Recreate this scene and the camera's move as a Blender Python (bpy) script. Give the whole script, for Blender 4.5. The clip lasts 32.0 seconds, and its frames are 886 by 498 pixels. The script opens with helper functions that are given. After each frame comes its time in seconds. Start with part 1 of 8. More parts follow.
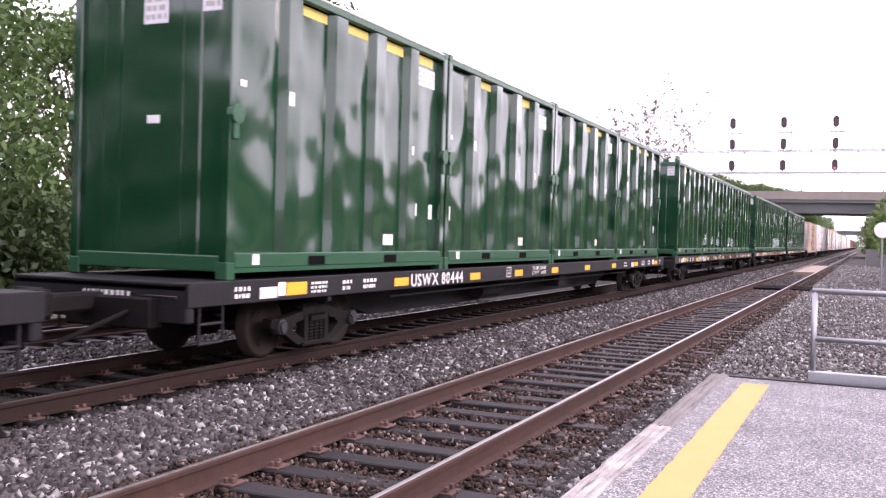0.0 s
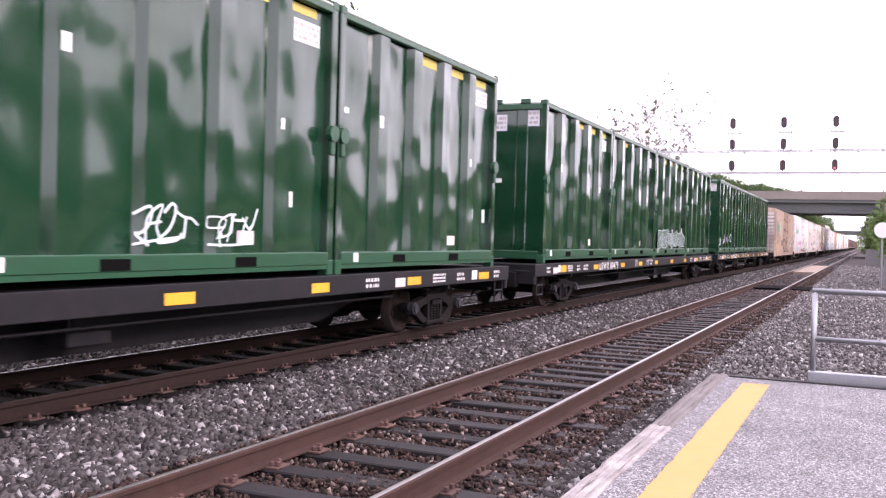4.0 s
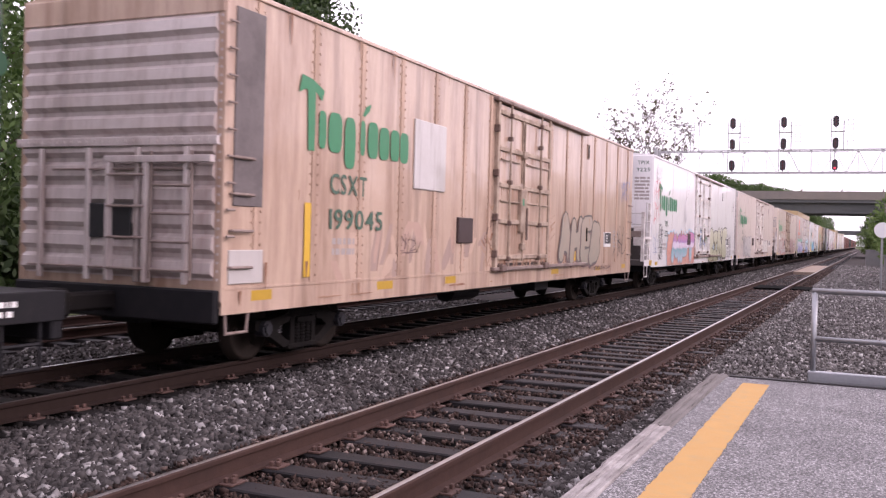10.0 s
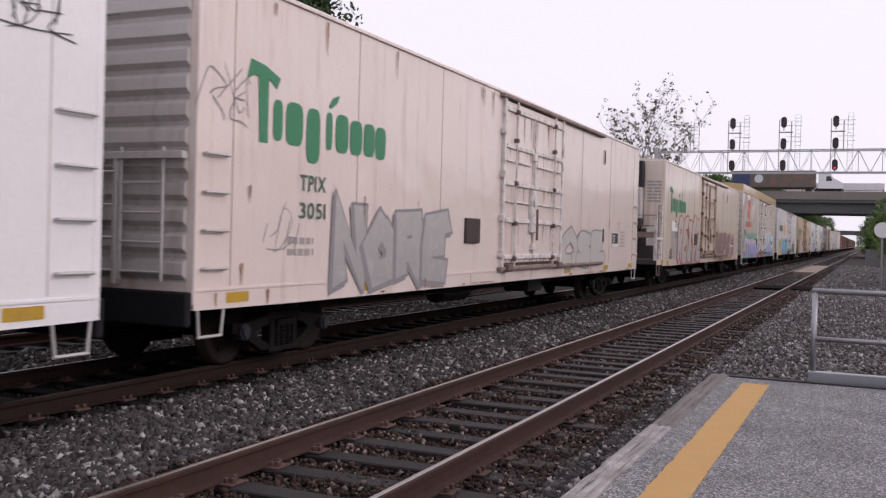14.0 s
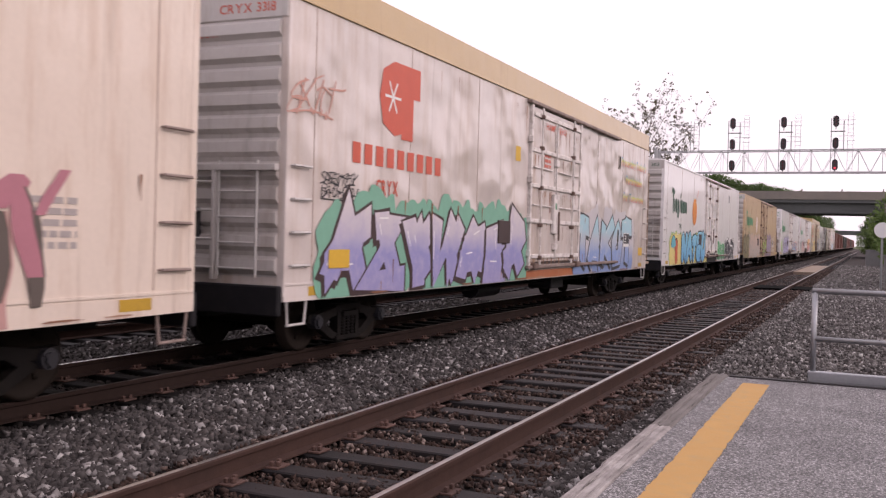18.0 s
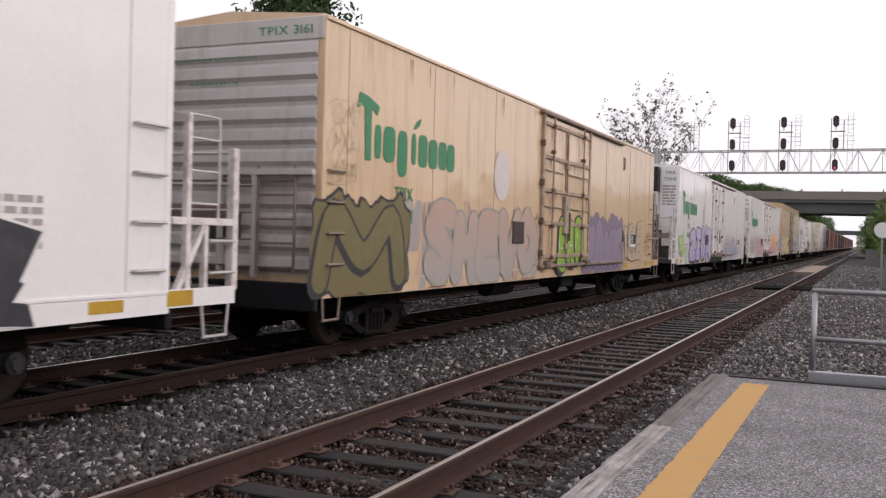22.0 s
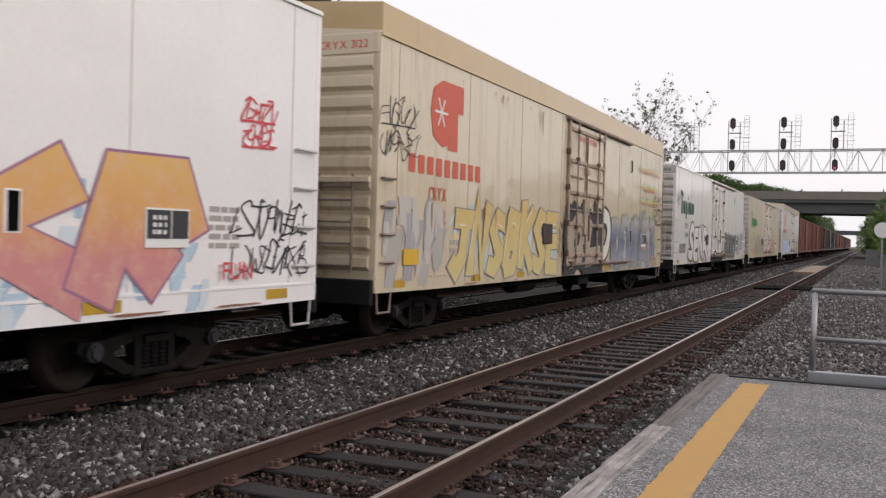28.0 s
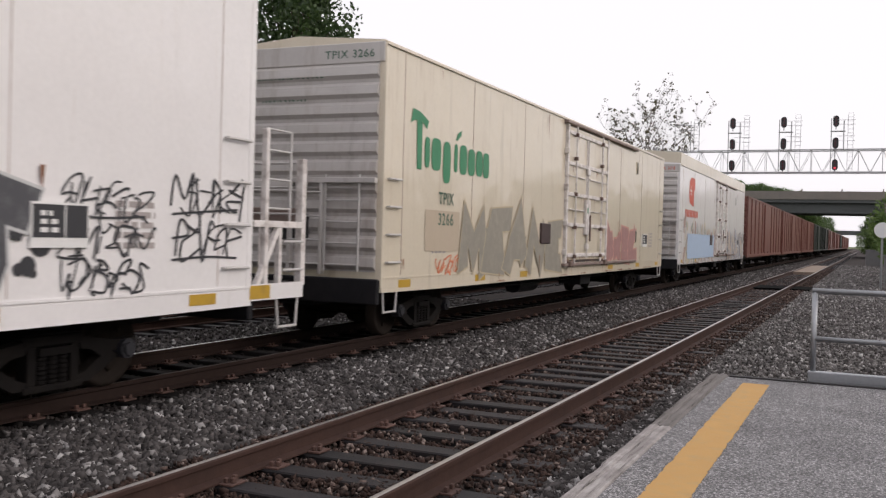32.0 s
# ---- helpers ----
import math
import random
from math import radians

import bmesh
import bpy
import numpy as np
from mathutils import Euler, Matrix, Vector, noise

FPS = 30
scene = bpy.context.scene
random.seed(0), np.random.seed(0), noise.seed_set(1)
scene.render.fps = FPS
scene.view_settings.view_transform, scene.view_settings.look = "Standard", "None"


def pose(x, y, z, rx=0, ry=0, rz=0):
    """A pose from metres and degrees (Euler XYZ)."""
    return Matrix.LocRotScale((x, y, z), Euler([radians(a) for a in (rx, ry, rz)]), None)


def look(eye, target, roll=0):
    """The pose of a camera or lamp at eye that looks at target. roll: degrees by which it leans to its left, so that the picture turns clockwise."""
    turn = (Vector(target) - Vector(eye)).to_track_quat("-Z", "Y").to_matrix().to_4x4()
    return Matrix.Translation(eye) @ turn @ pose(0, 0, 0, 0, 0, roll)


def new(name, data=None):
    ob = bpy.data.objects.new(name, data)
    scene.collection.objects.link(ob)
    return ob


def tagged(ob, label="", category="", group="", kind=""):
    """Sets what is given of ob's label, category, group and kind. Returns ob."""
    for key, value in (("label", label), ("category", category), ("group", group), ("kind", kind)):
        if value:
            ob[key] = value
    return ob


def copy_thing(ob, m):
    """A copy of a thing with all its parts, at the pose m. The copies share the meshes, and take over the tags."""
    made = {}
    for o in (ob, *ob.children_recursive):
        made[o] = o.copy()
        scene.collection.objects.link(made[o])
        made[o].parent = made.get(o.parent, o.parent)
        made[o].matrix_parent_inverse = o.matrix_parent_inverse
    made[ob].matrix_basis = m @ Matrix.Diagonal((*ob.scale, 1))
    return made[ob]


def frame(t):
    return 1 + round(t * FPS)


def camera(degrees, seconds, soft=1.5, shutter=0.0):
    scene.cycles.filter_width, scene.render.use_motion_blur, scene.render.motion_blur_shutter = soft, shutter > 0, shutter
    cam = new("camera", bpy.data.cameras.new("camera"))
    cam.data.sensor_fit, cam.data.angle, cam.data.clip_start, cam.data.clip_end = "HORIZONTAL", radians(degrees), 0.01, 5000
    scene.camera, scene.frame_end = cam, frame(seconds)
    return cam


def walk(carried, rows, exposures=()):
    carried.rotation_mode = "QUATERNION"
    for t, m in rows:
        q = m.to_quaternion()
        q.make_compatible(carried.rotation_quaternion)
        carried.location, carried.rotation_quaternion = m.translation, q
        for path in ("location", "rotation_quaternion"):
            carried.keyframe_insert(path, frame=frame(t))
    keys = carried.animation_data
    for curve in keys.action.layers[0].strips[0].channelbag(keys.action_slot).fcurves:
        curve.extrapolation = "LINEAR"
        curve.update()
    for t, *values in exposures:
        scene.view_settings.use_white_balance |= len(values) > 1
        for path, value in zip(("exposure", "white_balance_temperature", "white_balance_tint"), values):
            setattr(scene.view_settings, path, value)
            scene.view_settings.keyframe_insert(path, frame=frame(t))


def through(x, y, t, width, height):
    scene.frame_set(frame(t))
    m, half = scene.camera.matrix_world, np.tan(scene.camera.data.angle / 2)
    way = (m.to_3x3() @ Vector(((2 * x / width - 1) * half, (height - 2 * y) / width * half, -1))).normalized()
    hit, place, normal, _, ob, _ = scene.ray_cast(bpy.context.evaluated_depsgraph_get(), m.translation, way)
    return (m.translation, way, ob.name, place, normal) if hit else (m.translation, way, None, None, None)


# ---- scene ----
# The camera stands still on the platform; x runs across the tracks, y along them, z = 0 is the top of the rails.
EYE = Vector((0.0, 0.0, 1.686))
YAW, PITCH, ROLL = 0.42251, -0.01501, 1.5557
AHEAD = Vector((-math.sin(YAW) * math.cos(PITCH), math.cos(YAW) * math.cos(PITCH), math.sin(PITCH)))
cam = camera(50.29, 32.0, soft=1.35, shutter=0.12)
STAND = look(EYE, EYE + AHEAD, ROLL)
walk(cam, [(0.0, STAND), (32.0, STAND)],
     exposures=[(0.0, 0.76, 6400, 34), (6.0, 0.67, 6400, 34), (9.0, 0.46, 6450, 34), (10.0, -0.02, 6500, 34), (11.0, -0.50, 6450, 31), (12.0, -0.70, 6350, 24), (13.0, -0.84, 6380, 23), (15.0, -0.82, 6450, 22), (18.0, -0.58, 6850, 29), (21.0, -0.68, 6650, 20), (24.0, -0.66, 6620, 15), (25.0, -0.81, 6640, 14), (26.0, -0.81, 6680, 13), (28.0, -0.78, 6680, 13), (29.0, -0.64, 6680, 14), (31.0, -0.74, 6680, 13), (32.0, -0.74, 6650, 14)])

# ---- sky and sun: a bright overcast afternoon ----
world = bpy.data.worlds.new("sky")
scene.world = world
world.use_nodes = True
wn, wl = world.node_tree.nodes, world.node_tree.links
sky = wn.new("ShaderNodeTexSky")
sky.sky_type, sky.sun_disc, sky.sun_elevation, sky.sun_rotation = "NISHITA", False, radians(26.4), radians(77)
sky.dust_density, sky.air_density, sky.ozone_density = 6.0, 1.0, 1.0
haze = wn.new("ShaderNodeMix")
haze.data_type = "RGBA"
haze.inputs[0].default_value = 0.8
haze.inputs[7].default_value = (14.5, 14.5, 15.0, 1)
wl.new(sky.outputs[0], haze.inputs[6])
wl.new(haze.outputs[2], wn["Background"].inputs[0])
wn["Background"].inputs[1].default_value = 0.138
sun = new("sun", bpy.data.lights.new("sun", "SUN"))
sun.data.energy, sun.data.angle, sun.data.color = 1.5, radians(25), (1.0, 0.96, 0.91)
sun.matrix_world = look((22, 5, 11.2), (0, 0, 0))

TRACK_N, TRACK_T, TRACK_F = -3.58, -8.083, -12.59   # centre lines: near track, the train's track, far track
SPEED, GAIN = 11.533, 0.02005                        # the train's speed at 16 s and its slow gain

LAG_AT = (0.0, 0.5, 1.0, 1.5, 2.5, 3.0, 3.5, 24.5, 25.0, 25.5)      # times at which it runs a little late or early, and by how many metres
LAG = (-0.05, -0.12, 0.18, -0.05, -0.1, -0.08, 0.0, 0.0, 0.12, 0.0)


def run(t):
    """How far the train has come at t seconds, counted from its place at 16 s."""
    return SPEED * (t - 16) + GAIN * (t - 16) ** 2 / 2 - float(np.interp(t, LAG_AT, LAG))


# ---- small tools ----
PRINT = {"lettering", "end_lettering", "small_print", "stencil_print", "end_small_print", "notice_print", "spring_nest", "paint_mark", "graffiti", "tag"}   # many small pieces in one part


class Geo:
    """Collects points and faces of one mesh."""

    def __init__(self):
        self.v, self.f, self.m = [], [], []

    def add(self, pts, faces, m=0):
        n = len(self.v)
        self.v += [tuple(q) for q in pts]
        self.f += [tuple(i + n for i in q) for q in faces]
        self.m += [m] * len(faces)
        return self

    def box(self, x0, x1, y0, y1, z0, z1, c=0.0, m=0):
        if c <= 0:
            pts = [(x, y, z) for x in (x0, x1) for y in (y0, y1) for z in (z0, z1)]
            return self.add(pts, [(0, 1, 3, 2), (4, 6, 7, 5), (0, 4, 5, 1), (2, 3, 7, 6), (0, 2, 6, 4), (1, 5, 7, 3)], m)
        c = min(c, (x1 - x0) / 2.1, (y1 - y0) / 2.1, (z1 - z0) / 2.1)
        lo, hi, pts, idx = (x0, y0, z0), (x1, y1, z1), [], {}
        for k in range(8):
            s = ((k >> 2) & 1, (k >> 1) & 1, k & 1)
            for a in range(3):
                idx[s, a] = len(pts)
                pts.append([(hi[b] if s[b] else lo[b]) if b == a else ((hi[b] - c) if s[b] else (lo[b] + c)) for b in range(3)])
        fs = []
        for a in range(3):
            b, d = (a + 1) % 3, (a + 2) % 3
            for e in (0, 1):
                ring = []
                for sb, sd in ((0, 0), (1, 0), (1, 1), (0, 1)):
                    s = [0, 0, 0]
                    s[a], s[b], s[d] = e, sb, sd
                    ring.append(idx[tuple(s), a])
                fs.append(tuple(ring if e else ring[::-1]))
                for g in (0, 1):
                    s1 = [0, 0, 0]
                    s1[a], s1[b], s1[d] = e, g, 0
                    s2 = list(s1)
                    s2[d] = 1
                    q = (idx[tuple(s1), a], idx[tuple(s2), a], idx[tuple(s2), b], idx[tuple(s1), b])
                    fs.append(q if e == g else q[::-1])
        for k in range(8):
            s = ((k >> 2) & 1, (k >> 1) & 1, k & 1)
            q = tuple(idx[s, a] for a in range(3))
            fs.append(q if sum(s) % 2 else q[::-1])
        return self.add(pts, fs, m)

    def tube(self, p, q, r, n=8, m=0, r2=None, caps=True):
        p, q = Vector(p), Vector(q)
        d = (q - p).normalized()
        a = d.orthogonal().normalized()
        b = d.cross(a)
        r2 = r if r2 is None else r2
        pts = [o + (a * math.cos(6.28318 * i / n) + b * math.sin(6.28318 * i / n)) * w for o, w in ((p, r), (q, r2)) for i in range(n)]
        fs = [(i, (i + 1) % n, n + (i + 1) % n, n + i) for i in range(n)]
        if caps:
            fs += [tuple(range(n))[::-1], tuple(range(n, 2 * n))]
        return self.add(pts, fs, m)

    def prism(self, poly, axis, a, b, m=0):
        """A polygon swept along an axis. axis y: poly in (x, z); x: poly in (y, z); z: poly in (x, y)."""
        put = {"x": lambda p, t: (t, p[0], p[1]), "y": lambda p, t: (p[0], t, p[1]), "z": lambda p, t: (p[0], p[1], t)}[axis]
        n = len(poly)
        pts = [put(p, t) for t in (a, b) for p in poly]
        fs = [(i, (i + 1) % n, n + (i + 1) % n, n + i) for i in range(n)] + [tuple(range(n))[::-1], tuple(range(n, 2 * n))]
        return self.add(pts, fs, m)

    def quad(self, a, b, c, d, m=0):
        return self.add([a, b, c, d], [(0, 1, 2, 3)], m)

    def done(self, name, mats, parent=None, label="", smooth=False, fix=True):
        me = bpy.data.meshes.new(name)
        me.from_pydata(self.v, [], self.f)
        for mt in (mats if isinstance(mats, (list, tuple)) else [mats]):
            me.materials.append(mt)
        me.polygons.foreach_set("material_index", self.m)
        if smooth:
            me.polygons.foreach_set("use_smooth", [True] * len(self.f))
        if fix:
            bm = bmesh.new()
            bm.from_mesh(me)
            bmesh.ops.recalc_face_normals(bm, faces=bm.faces)
            bm.to_mesh(me)
            bm.free()
        ob = new(name, me)
        ob.parent = parent
        if label or name in PRINT:
            tagged(ob, label, kind="stuff" if name in PRINT else "")
        return ob


def thing(name, label, category, at=None, group="", kind=""):
    ob = new(name)
    if at is not None:
        ob.matrix_basis = at
    return tagged(ob, label, category, group, kind)


# ---- materials ----
def mat(name, col, rough=0.6, metal=0.0, grain=0.15, scale=6.0, bump=0.15, dirt=None, dirt_amount=0.4, dirt_scale=1.2,
        streak=False, coords="Object", spec=0.5, coat=0.0, fine=60.0, rand=0.0):
    """Paint, metal or stone: a base colour varied by grain, with stains of a second colour in patches or in upright streaks."""
    mt = bpy.data.materials.new(name)
    mt.use_nodes = True
    n, l = mt.node_tree.nodes, mt.node_tree.links
    b = n["Principled BSDF"]
    tc = n.new("ShaderNodeTexCoord")
    mp = n.new("ShaderNodeMapping")
    l.new(tc.outputs[coords], mp.inputs[0])
    n1 = n.new("ShaderNodeTexNoise")
    n1.inputs["Scale"].default_value, n1.inputs["Detail"].default_value = scale, 6
    l.new(mp.outputs[0], n1.inputs[0])
    n2 = n.new("ShaderNodeTexNoise")
    n2.inputs["Scale"].default_value, n2.inputs["Detail"].default_value = fine, 4
    l.new(mp.outputs[0], n2.inputs[0])
    dark = n.new("ShaderNodeMix")
    dark.data_type = "RGBA"
    c2 = [max(0, c * (1 - grain * 1.6)) for c in col]
    c3 = [min(1, c * (1 + grain)) for c in col]
    dark.inputs[6].default_value, dark.inputs[7].default_value = (*c2, 1), (*c3, 1)
    mixn = n.new("ShaderNodeMath")
    mixn.operation = "MULTIPLY_ADD"
    mixn.inputs[1].default_value, mixn.inputs[2].default_value = 0.5, 0.25
    l.new(n1.outputs[0], mixn.inputs[0])
    addf = n.new("ShaderNodeMath")
    addf.operation = "MULTIPLY_ADD"
    addf.inputs[1].default_value = 0.5
    l.new(n2.outputs[0], addf.inputs[0])
    l.new(mixn.outputs[0], addf.inputs[2])
    l.new(addf.outputs[0], dark.inputs[0])
    out = dark.outputs[2]
    if rand:
        oi = n.new("ShaderNodeObjectInfo")
        hv = n.new("ShaderNodeHueSaturation")
        rg = n.new("ShaderNodeMapRange")
        rg.inputs[3].default_value, rg.inputs[4].default_value = 1 - rand, 1 + rand
        l.new(oi.outputs["Random"], rg.inputs[0])
        l.new(rg.outputs[0], hv.inputs["Value"])
        l.new(out, hv.inputs["Color"])
        out = hv.outputs[0]
    if dirt:
        mp2 = n.new("ShaderNodeMapping")
        mp2.inputs["Scale"].default_value = (1, 1, 0.12) if streak else (1, 1, 1)
        l.new(tc.outputs[coords], mp2.inputs[0])
        n3 = n.new("ShaderNodeTexNoise")
        n3.inputs["Scale"].default_value, n3.inputs["Detail"].default_value, n3.inputs["Roughness"].default_value = dirt_scale, 8, 0.7
        l.new(mp2.outputs[0], n3.inputs[0])
        rp = n.new("ShaderNodeMapRange")
        rp.inputs[1].default_value, rp.inputs[2].default_value = 0.72 - dirt_amount * 0.5, 0.95 - dirt_amount * 0.35
        rp.inputs[4].default_value = 0.85
        l.new(n3.outputs[0], rp.inputs[0])
        mx = n.new("ShaderNodeMix")
        mx.data_type = "RGBA"
        mx.inputs[7].default_value = (*dirt, 1)
        l.new(rp.outputs[0], mx.inputs[0])
        l.new(out, mx.inputs[6])
        out = mx.outputs[2]
    l.new(out, b.inputs["Base Color"])
    b.inputs["Roughness"].default_value, b.inputs["Metallic"].default_value = rough, metal
    b.inputs["Specular IOR Level"].default_value = spec
    b.inputs["Coat Weight"].default_value = coat
    if bump:
        bp = n.new("ShaderNodeBump")
        bp.inputs["Strength"].default_value, bp.inputs["Distance"].default_value = bump, 0.01
        l.new(addf.outputs[0], bp.inputs["Height"])
        l.new(bp.outputs[0], b.inputs["Normal"])
    return mt


RUST = (0.16, 0.07, 0.035)
M_BALLAST = mat("ballast_stone", (0.042, 0.037, 0.036), 0.95, spec=0.1, grain=0.5, scale=14, fine=45, bump=1.0, dirt=(0.07, 0.052, 0.046), dirt_scale=0.5, dirt_amount=0.45)


def stone_mat(name, dark, mid, light):
    """Crushed stone whose lumps differ from one another."""
    mt = mat(name, mid, 0.85, spec=0.25, grain=0.3, scale=25, fine=110, bump=0.5)
    n, l = mt.node_tree.nodes, mt.node_tree.links
    gi, rp, mx = n.new("ShaderNodeNewGeometry"), n.new("ShaderNodeValToRGB"), n.new("ShaderNodeMix")
    rp.color_ramp.elements[0].color, rp.color_ramp.elements[1].color = (*dark, 1), (*light, 1)
    rp.color_ramp.elements.new(0.5).color = (*mid, 1)
    rp.color_ramp.elements.new(0.84).color = (*[1.7 * a for a in mid], 1)
    l.new(gi.outputs["Random Per Island"], rp.inputs[0])
    mx.data_type = "RGBA"
    mx.blend_type = "MULTIPLY"
    mx.inputs[0].default_value = 0.6
    b = n["Principled BSDF"]
    src = b.inputs["Base Color"].links[0].from_socket
    sc = n.new("ShaderNodeMix")
    sc.data_type = "RGBA"
    sc.inputs[0].default_value = 0.75
    l.new(src, sc.inputs[6])
    l.new(rp.outputs[0], sc.inputs[7])
    l.new(sc.outputs[2], b.inputs["Base Color"])
    return mt


M_STONE = stone_mat("crushed_stone", (0.014, 0.012, 0.012), (0.062, 0.056, 0.055), (0.55, 0.53, 0.52))
# Stones beyond the platform are lightened in colour for lens glare.
M_STONE_L = stone_mat("glare_paled_stone", (0.03, 0.027, 0.027), (0.125, 0.117, 0.114), (0.60, 0.58, 0.57))
M_STONE_D = stone_mat("dark_crushed_stone", (0.014, 0.012, 0.012), (0.048, 0.042, 0.041), (0.18, 0.155, 0.15))
M_STONE_B = stone_mat("brown_crushed_stone", (0.014, 0.009, 0.008), (0.042, 0.025, 0.020), (0.34, 0.27, 0.24))
# Stones under the train: the shade there is put into their colour.
M_STONE_SHADE = stone_mat("shaded_crushed_stone", (0.006, 0.005, 0.005), (0.014, 0.011, 0.010), (0.06, 0.05, 0.045))
M_EARTH = mat("grassy_earth", (0.09, 0.115, 0.045), 0.95, grain=0.5, scale=0.6, fine=8, bump=0.6, dirt=(0.13, 0.11, 0.08), dirt_scale=0.15)
M_RAIL = mat("rusty_rail_steel", (0.05, 0.029, 0.024), 0.75, 0.0, spec=0.1, grain=0.35, scale=9, bump=0.3, dirt=(0.032, 0.022, 0.02), dirt_amount=0.5)
M_RAILTOP = mat("worn_rail_head", (0.42, 0.40, 0.39), 0.33, 0.95, grain=0.2, scale=12, bump=0.08)
M_TIE = mat("creosoted_timber", (0.010, 0.0085, 0.0095), 0.6, spec=0.28, grain=0.6, scale=8, fine=50, bump=0.5, dirt=(0.04, 0.026, 0.022), dirt_amount=0.42, dirt_scale=3, rand=0.5)
# Rails of the train's track, darkened in colour for its shade.
M_RAIL_DK = mat("shade_darkened_rail_steel", (0.022, 0.014, 0.012), 0.8, 0.0, spec=0.08, grain=0.35, scale=9, bump=0.3)
# Near head darkened for the train it mirrors, far head whitened for glint.
M_RAILDULL = mat("shade_dulled_rail_head", (0.06, 0.045, 0.04), 0.6, 0.3, grain=0.2, scale=12, bump=0.08)
M_RAILBRIGHT = mat("glint_painted_rail_head", (0.80, 0.79, 0.78), 0.5, 0.4, grain=0.1, scale=12, bump=0.05)
# Ties below the train carry its shade as a near-black colour.
M_TIE_SHADE = mat("shade_darkened_timber", (0.007, 0.006, 0.006), 0.75, spec=0.15, grain=0.5, scale=8, fine=50, bump=0.7, rand=0.3)
M_PLATE = mat("rusty_plate", (0.075, 0.04, 0.032), 0.8, 0.2, grain=0.4, scale=14, bump=0.4, rand=0.3)
M_ASPHALT = mat("grey_asphalt", (0.18, 0.177, 0.178), 0.95, grain=0.5, scale=2.2, fine=110, bump=1.0, spec=0.2, dirt=(0.11, 0.105, 0.11), dirt_scale=0.8, dirt_amount=0.45)
# aggregate in the asphalt: pale and dark chips
an, al = M_ASPHALT.node_tree.nodes, M_ASPHALT.node_tree.links
chip_tc, chip, chip_r, chip_m = an.new("ShaderNodeTexCoord"), an.new("ShaderNodeTexVoronoi"), an.new("ShaderNodeValToRGB"), an.new("ShaderNodeMix")
chip.inputs["Scale"].default_value = 95
al.new(chip_tc.outputs["Object"], chip.inputs["Vector"])
chip_s = an.new("ShaderNodeSeparateColor")
al.new(chip.outputs["Color"], chip_s.inputs[0])
al.new(chip_s.outputs[0], chip_r.inputs[0])
chip_r.color_ramp.elements[0].color, chip_r.color_ramp.elements[1].color = (0.22, 0.22, 0.23, 1), (2.6, 2.55, 2.6, 1)
chip_r.color_ramp.elements.new(0.7).color = (0.95, 0.95, 0.96, 1)
chip_m.data_type, chip_m.blend_type = "RGBA", "MULTIPLY"
chip_m.inputs[0].default_value = 0.85
al.new(an["Principled BSDF"].inputs["Base Color"].links[0].from_socket, chip_m.inputs[6])
al.new(chip_r.outputs[0], chip_m.inputs[7])
al.new(chip_m.outputs[2], an["Principled BSDF"].inputs["Base Color"])
M_YELLOW = mat("worn_yellow_paint", (0.46, 0.265, 0.085), 0.8, grain=0.15, scale=4, fine=120, bump=0.8, dirt=(0.36, 0.27, 0.13), dirt_amount=0.45, dirt_scale=7)
M_TIMBER = mat("weathered_edge_timber", (0.115, 0.105, 0.10), 0.85, grain=0.4, scale=5, fine=70, bump=0.9, dirt=(0.20, 0.185, 0.18), dirt_amount=0.4, dirt_scale=2.5)
M_BLEACHED = mat("bleached_edge_timber", (0.19, 0.175, 0.17), 0.85, grain=0.4, scale=5, fine=70, bump=0.9, dirt=(0.46, 0.44, 0.43), dirt_amount=0.5, dirt_scale=2.0)
# long cracks and bleached splinters along the timber's grain
for timber in (M_TIMBER, M_BLEACHED):
    tn, tl = timber.node_tree.nodes, timber.node_tree.links
    t_tc, t_mp, t_nz, t_rp, t_mx = tn.new("ShaderNodeTexCoord"), tn.new("ShaderNodeMapping"), tn.new("ShaderNodeTexNoise"), tn.new("ShaderNodeValToRGB"), tn.new("ShaderNodeMix")
    t_mp.inputs["Scale"].default_value = (30, 0.9, 30)
    tl.new(t_tc.outputs["Object"], t_mp.inputs[0])
    tl.new(t_mp.outputs[0], t_nz.inputs[0])
    t_nz.inputs["Scale"].default_value, t_nz.inputs["Detail"].default_value, t_nz.inputs["Roughness"].default_value = 1.0, 6, 0.7
    tl.new(t_nz.outputs[0], t_rp.inputs[0])
    t_rp.color_ramp.elements[0].position, t_rp.color_ramp.elements[0].color = 0.34, (0.12, 0.10, 0.09, 1)
    t_rp.color_ramp.elements[1].position, t_rp.color_ramp.elements[1].color = 0.72, (1.6, 1.6, 1.6, 1)
    t_rp.color_ramp.elements.new(0.41).color = (0.9, 0.88, 0.87, 1)
    t_mx.data_type, t_mx.blend_type = "RGBA", "MULTIPLY"
    t_mx.inputs[0].default_value = 1.0
    tl.new(tn["Principled BSDF"].inputs["Base Color"].links[0].from_socket, t_mx.inputs[6])
    tl.new(t_rp.outputs[0], t_mx.inputs[7])
    tl.new(t_mx.outputs[2], tn["Principled BSDF"].inputs["Base Color"])
M_GALV = mat("galvanised_steel", (0.34, 0.35, 0.37), 0.42, 0.8, grain=0.15, scale=25, bump=0.1, dirt=(0.3, 0.3, 0.31), dirt_amount=0.4, dirt_scale=4)
M_CONC = mat("bridge_concrete", (0.205, 0.18, 0.16), 0.9, grain=0.2, scale=1.5, fine=12, bump=0.3, dirt=(0.17, 0.16, 0.15), dirt_amount=0.5, dirt_scale=0.4, streak=True)
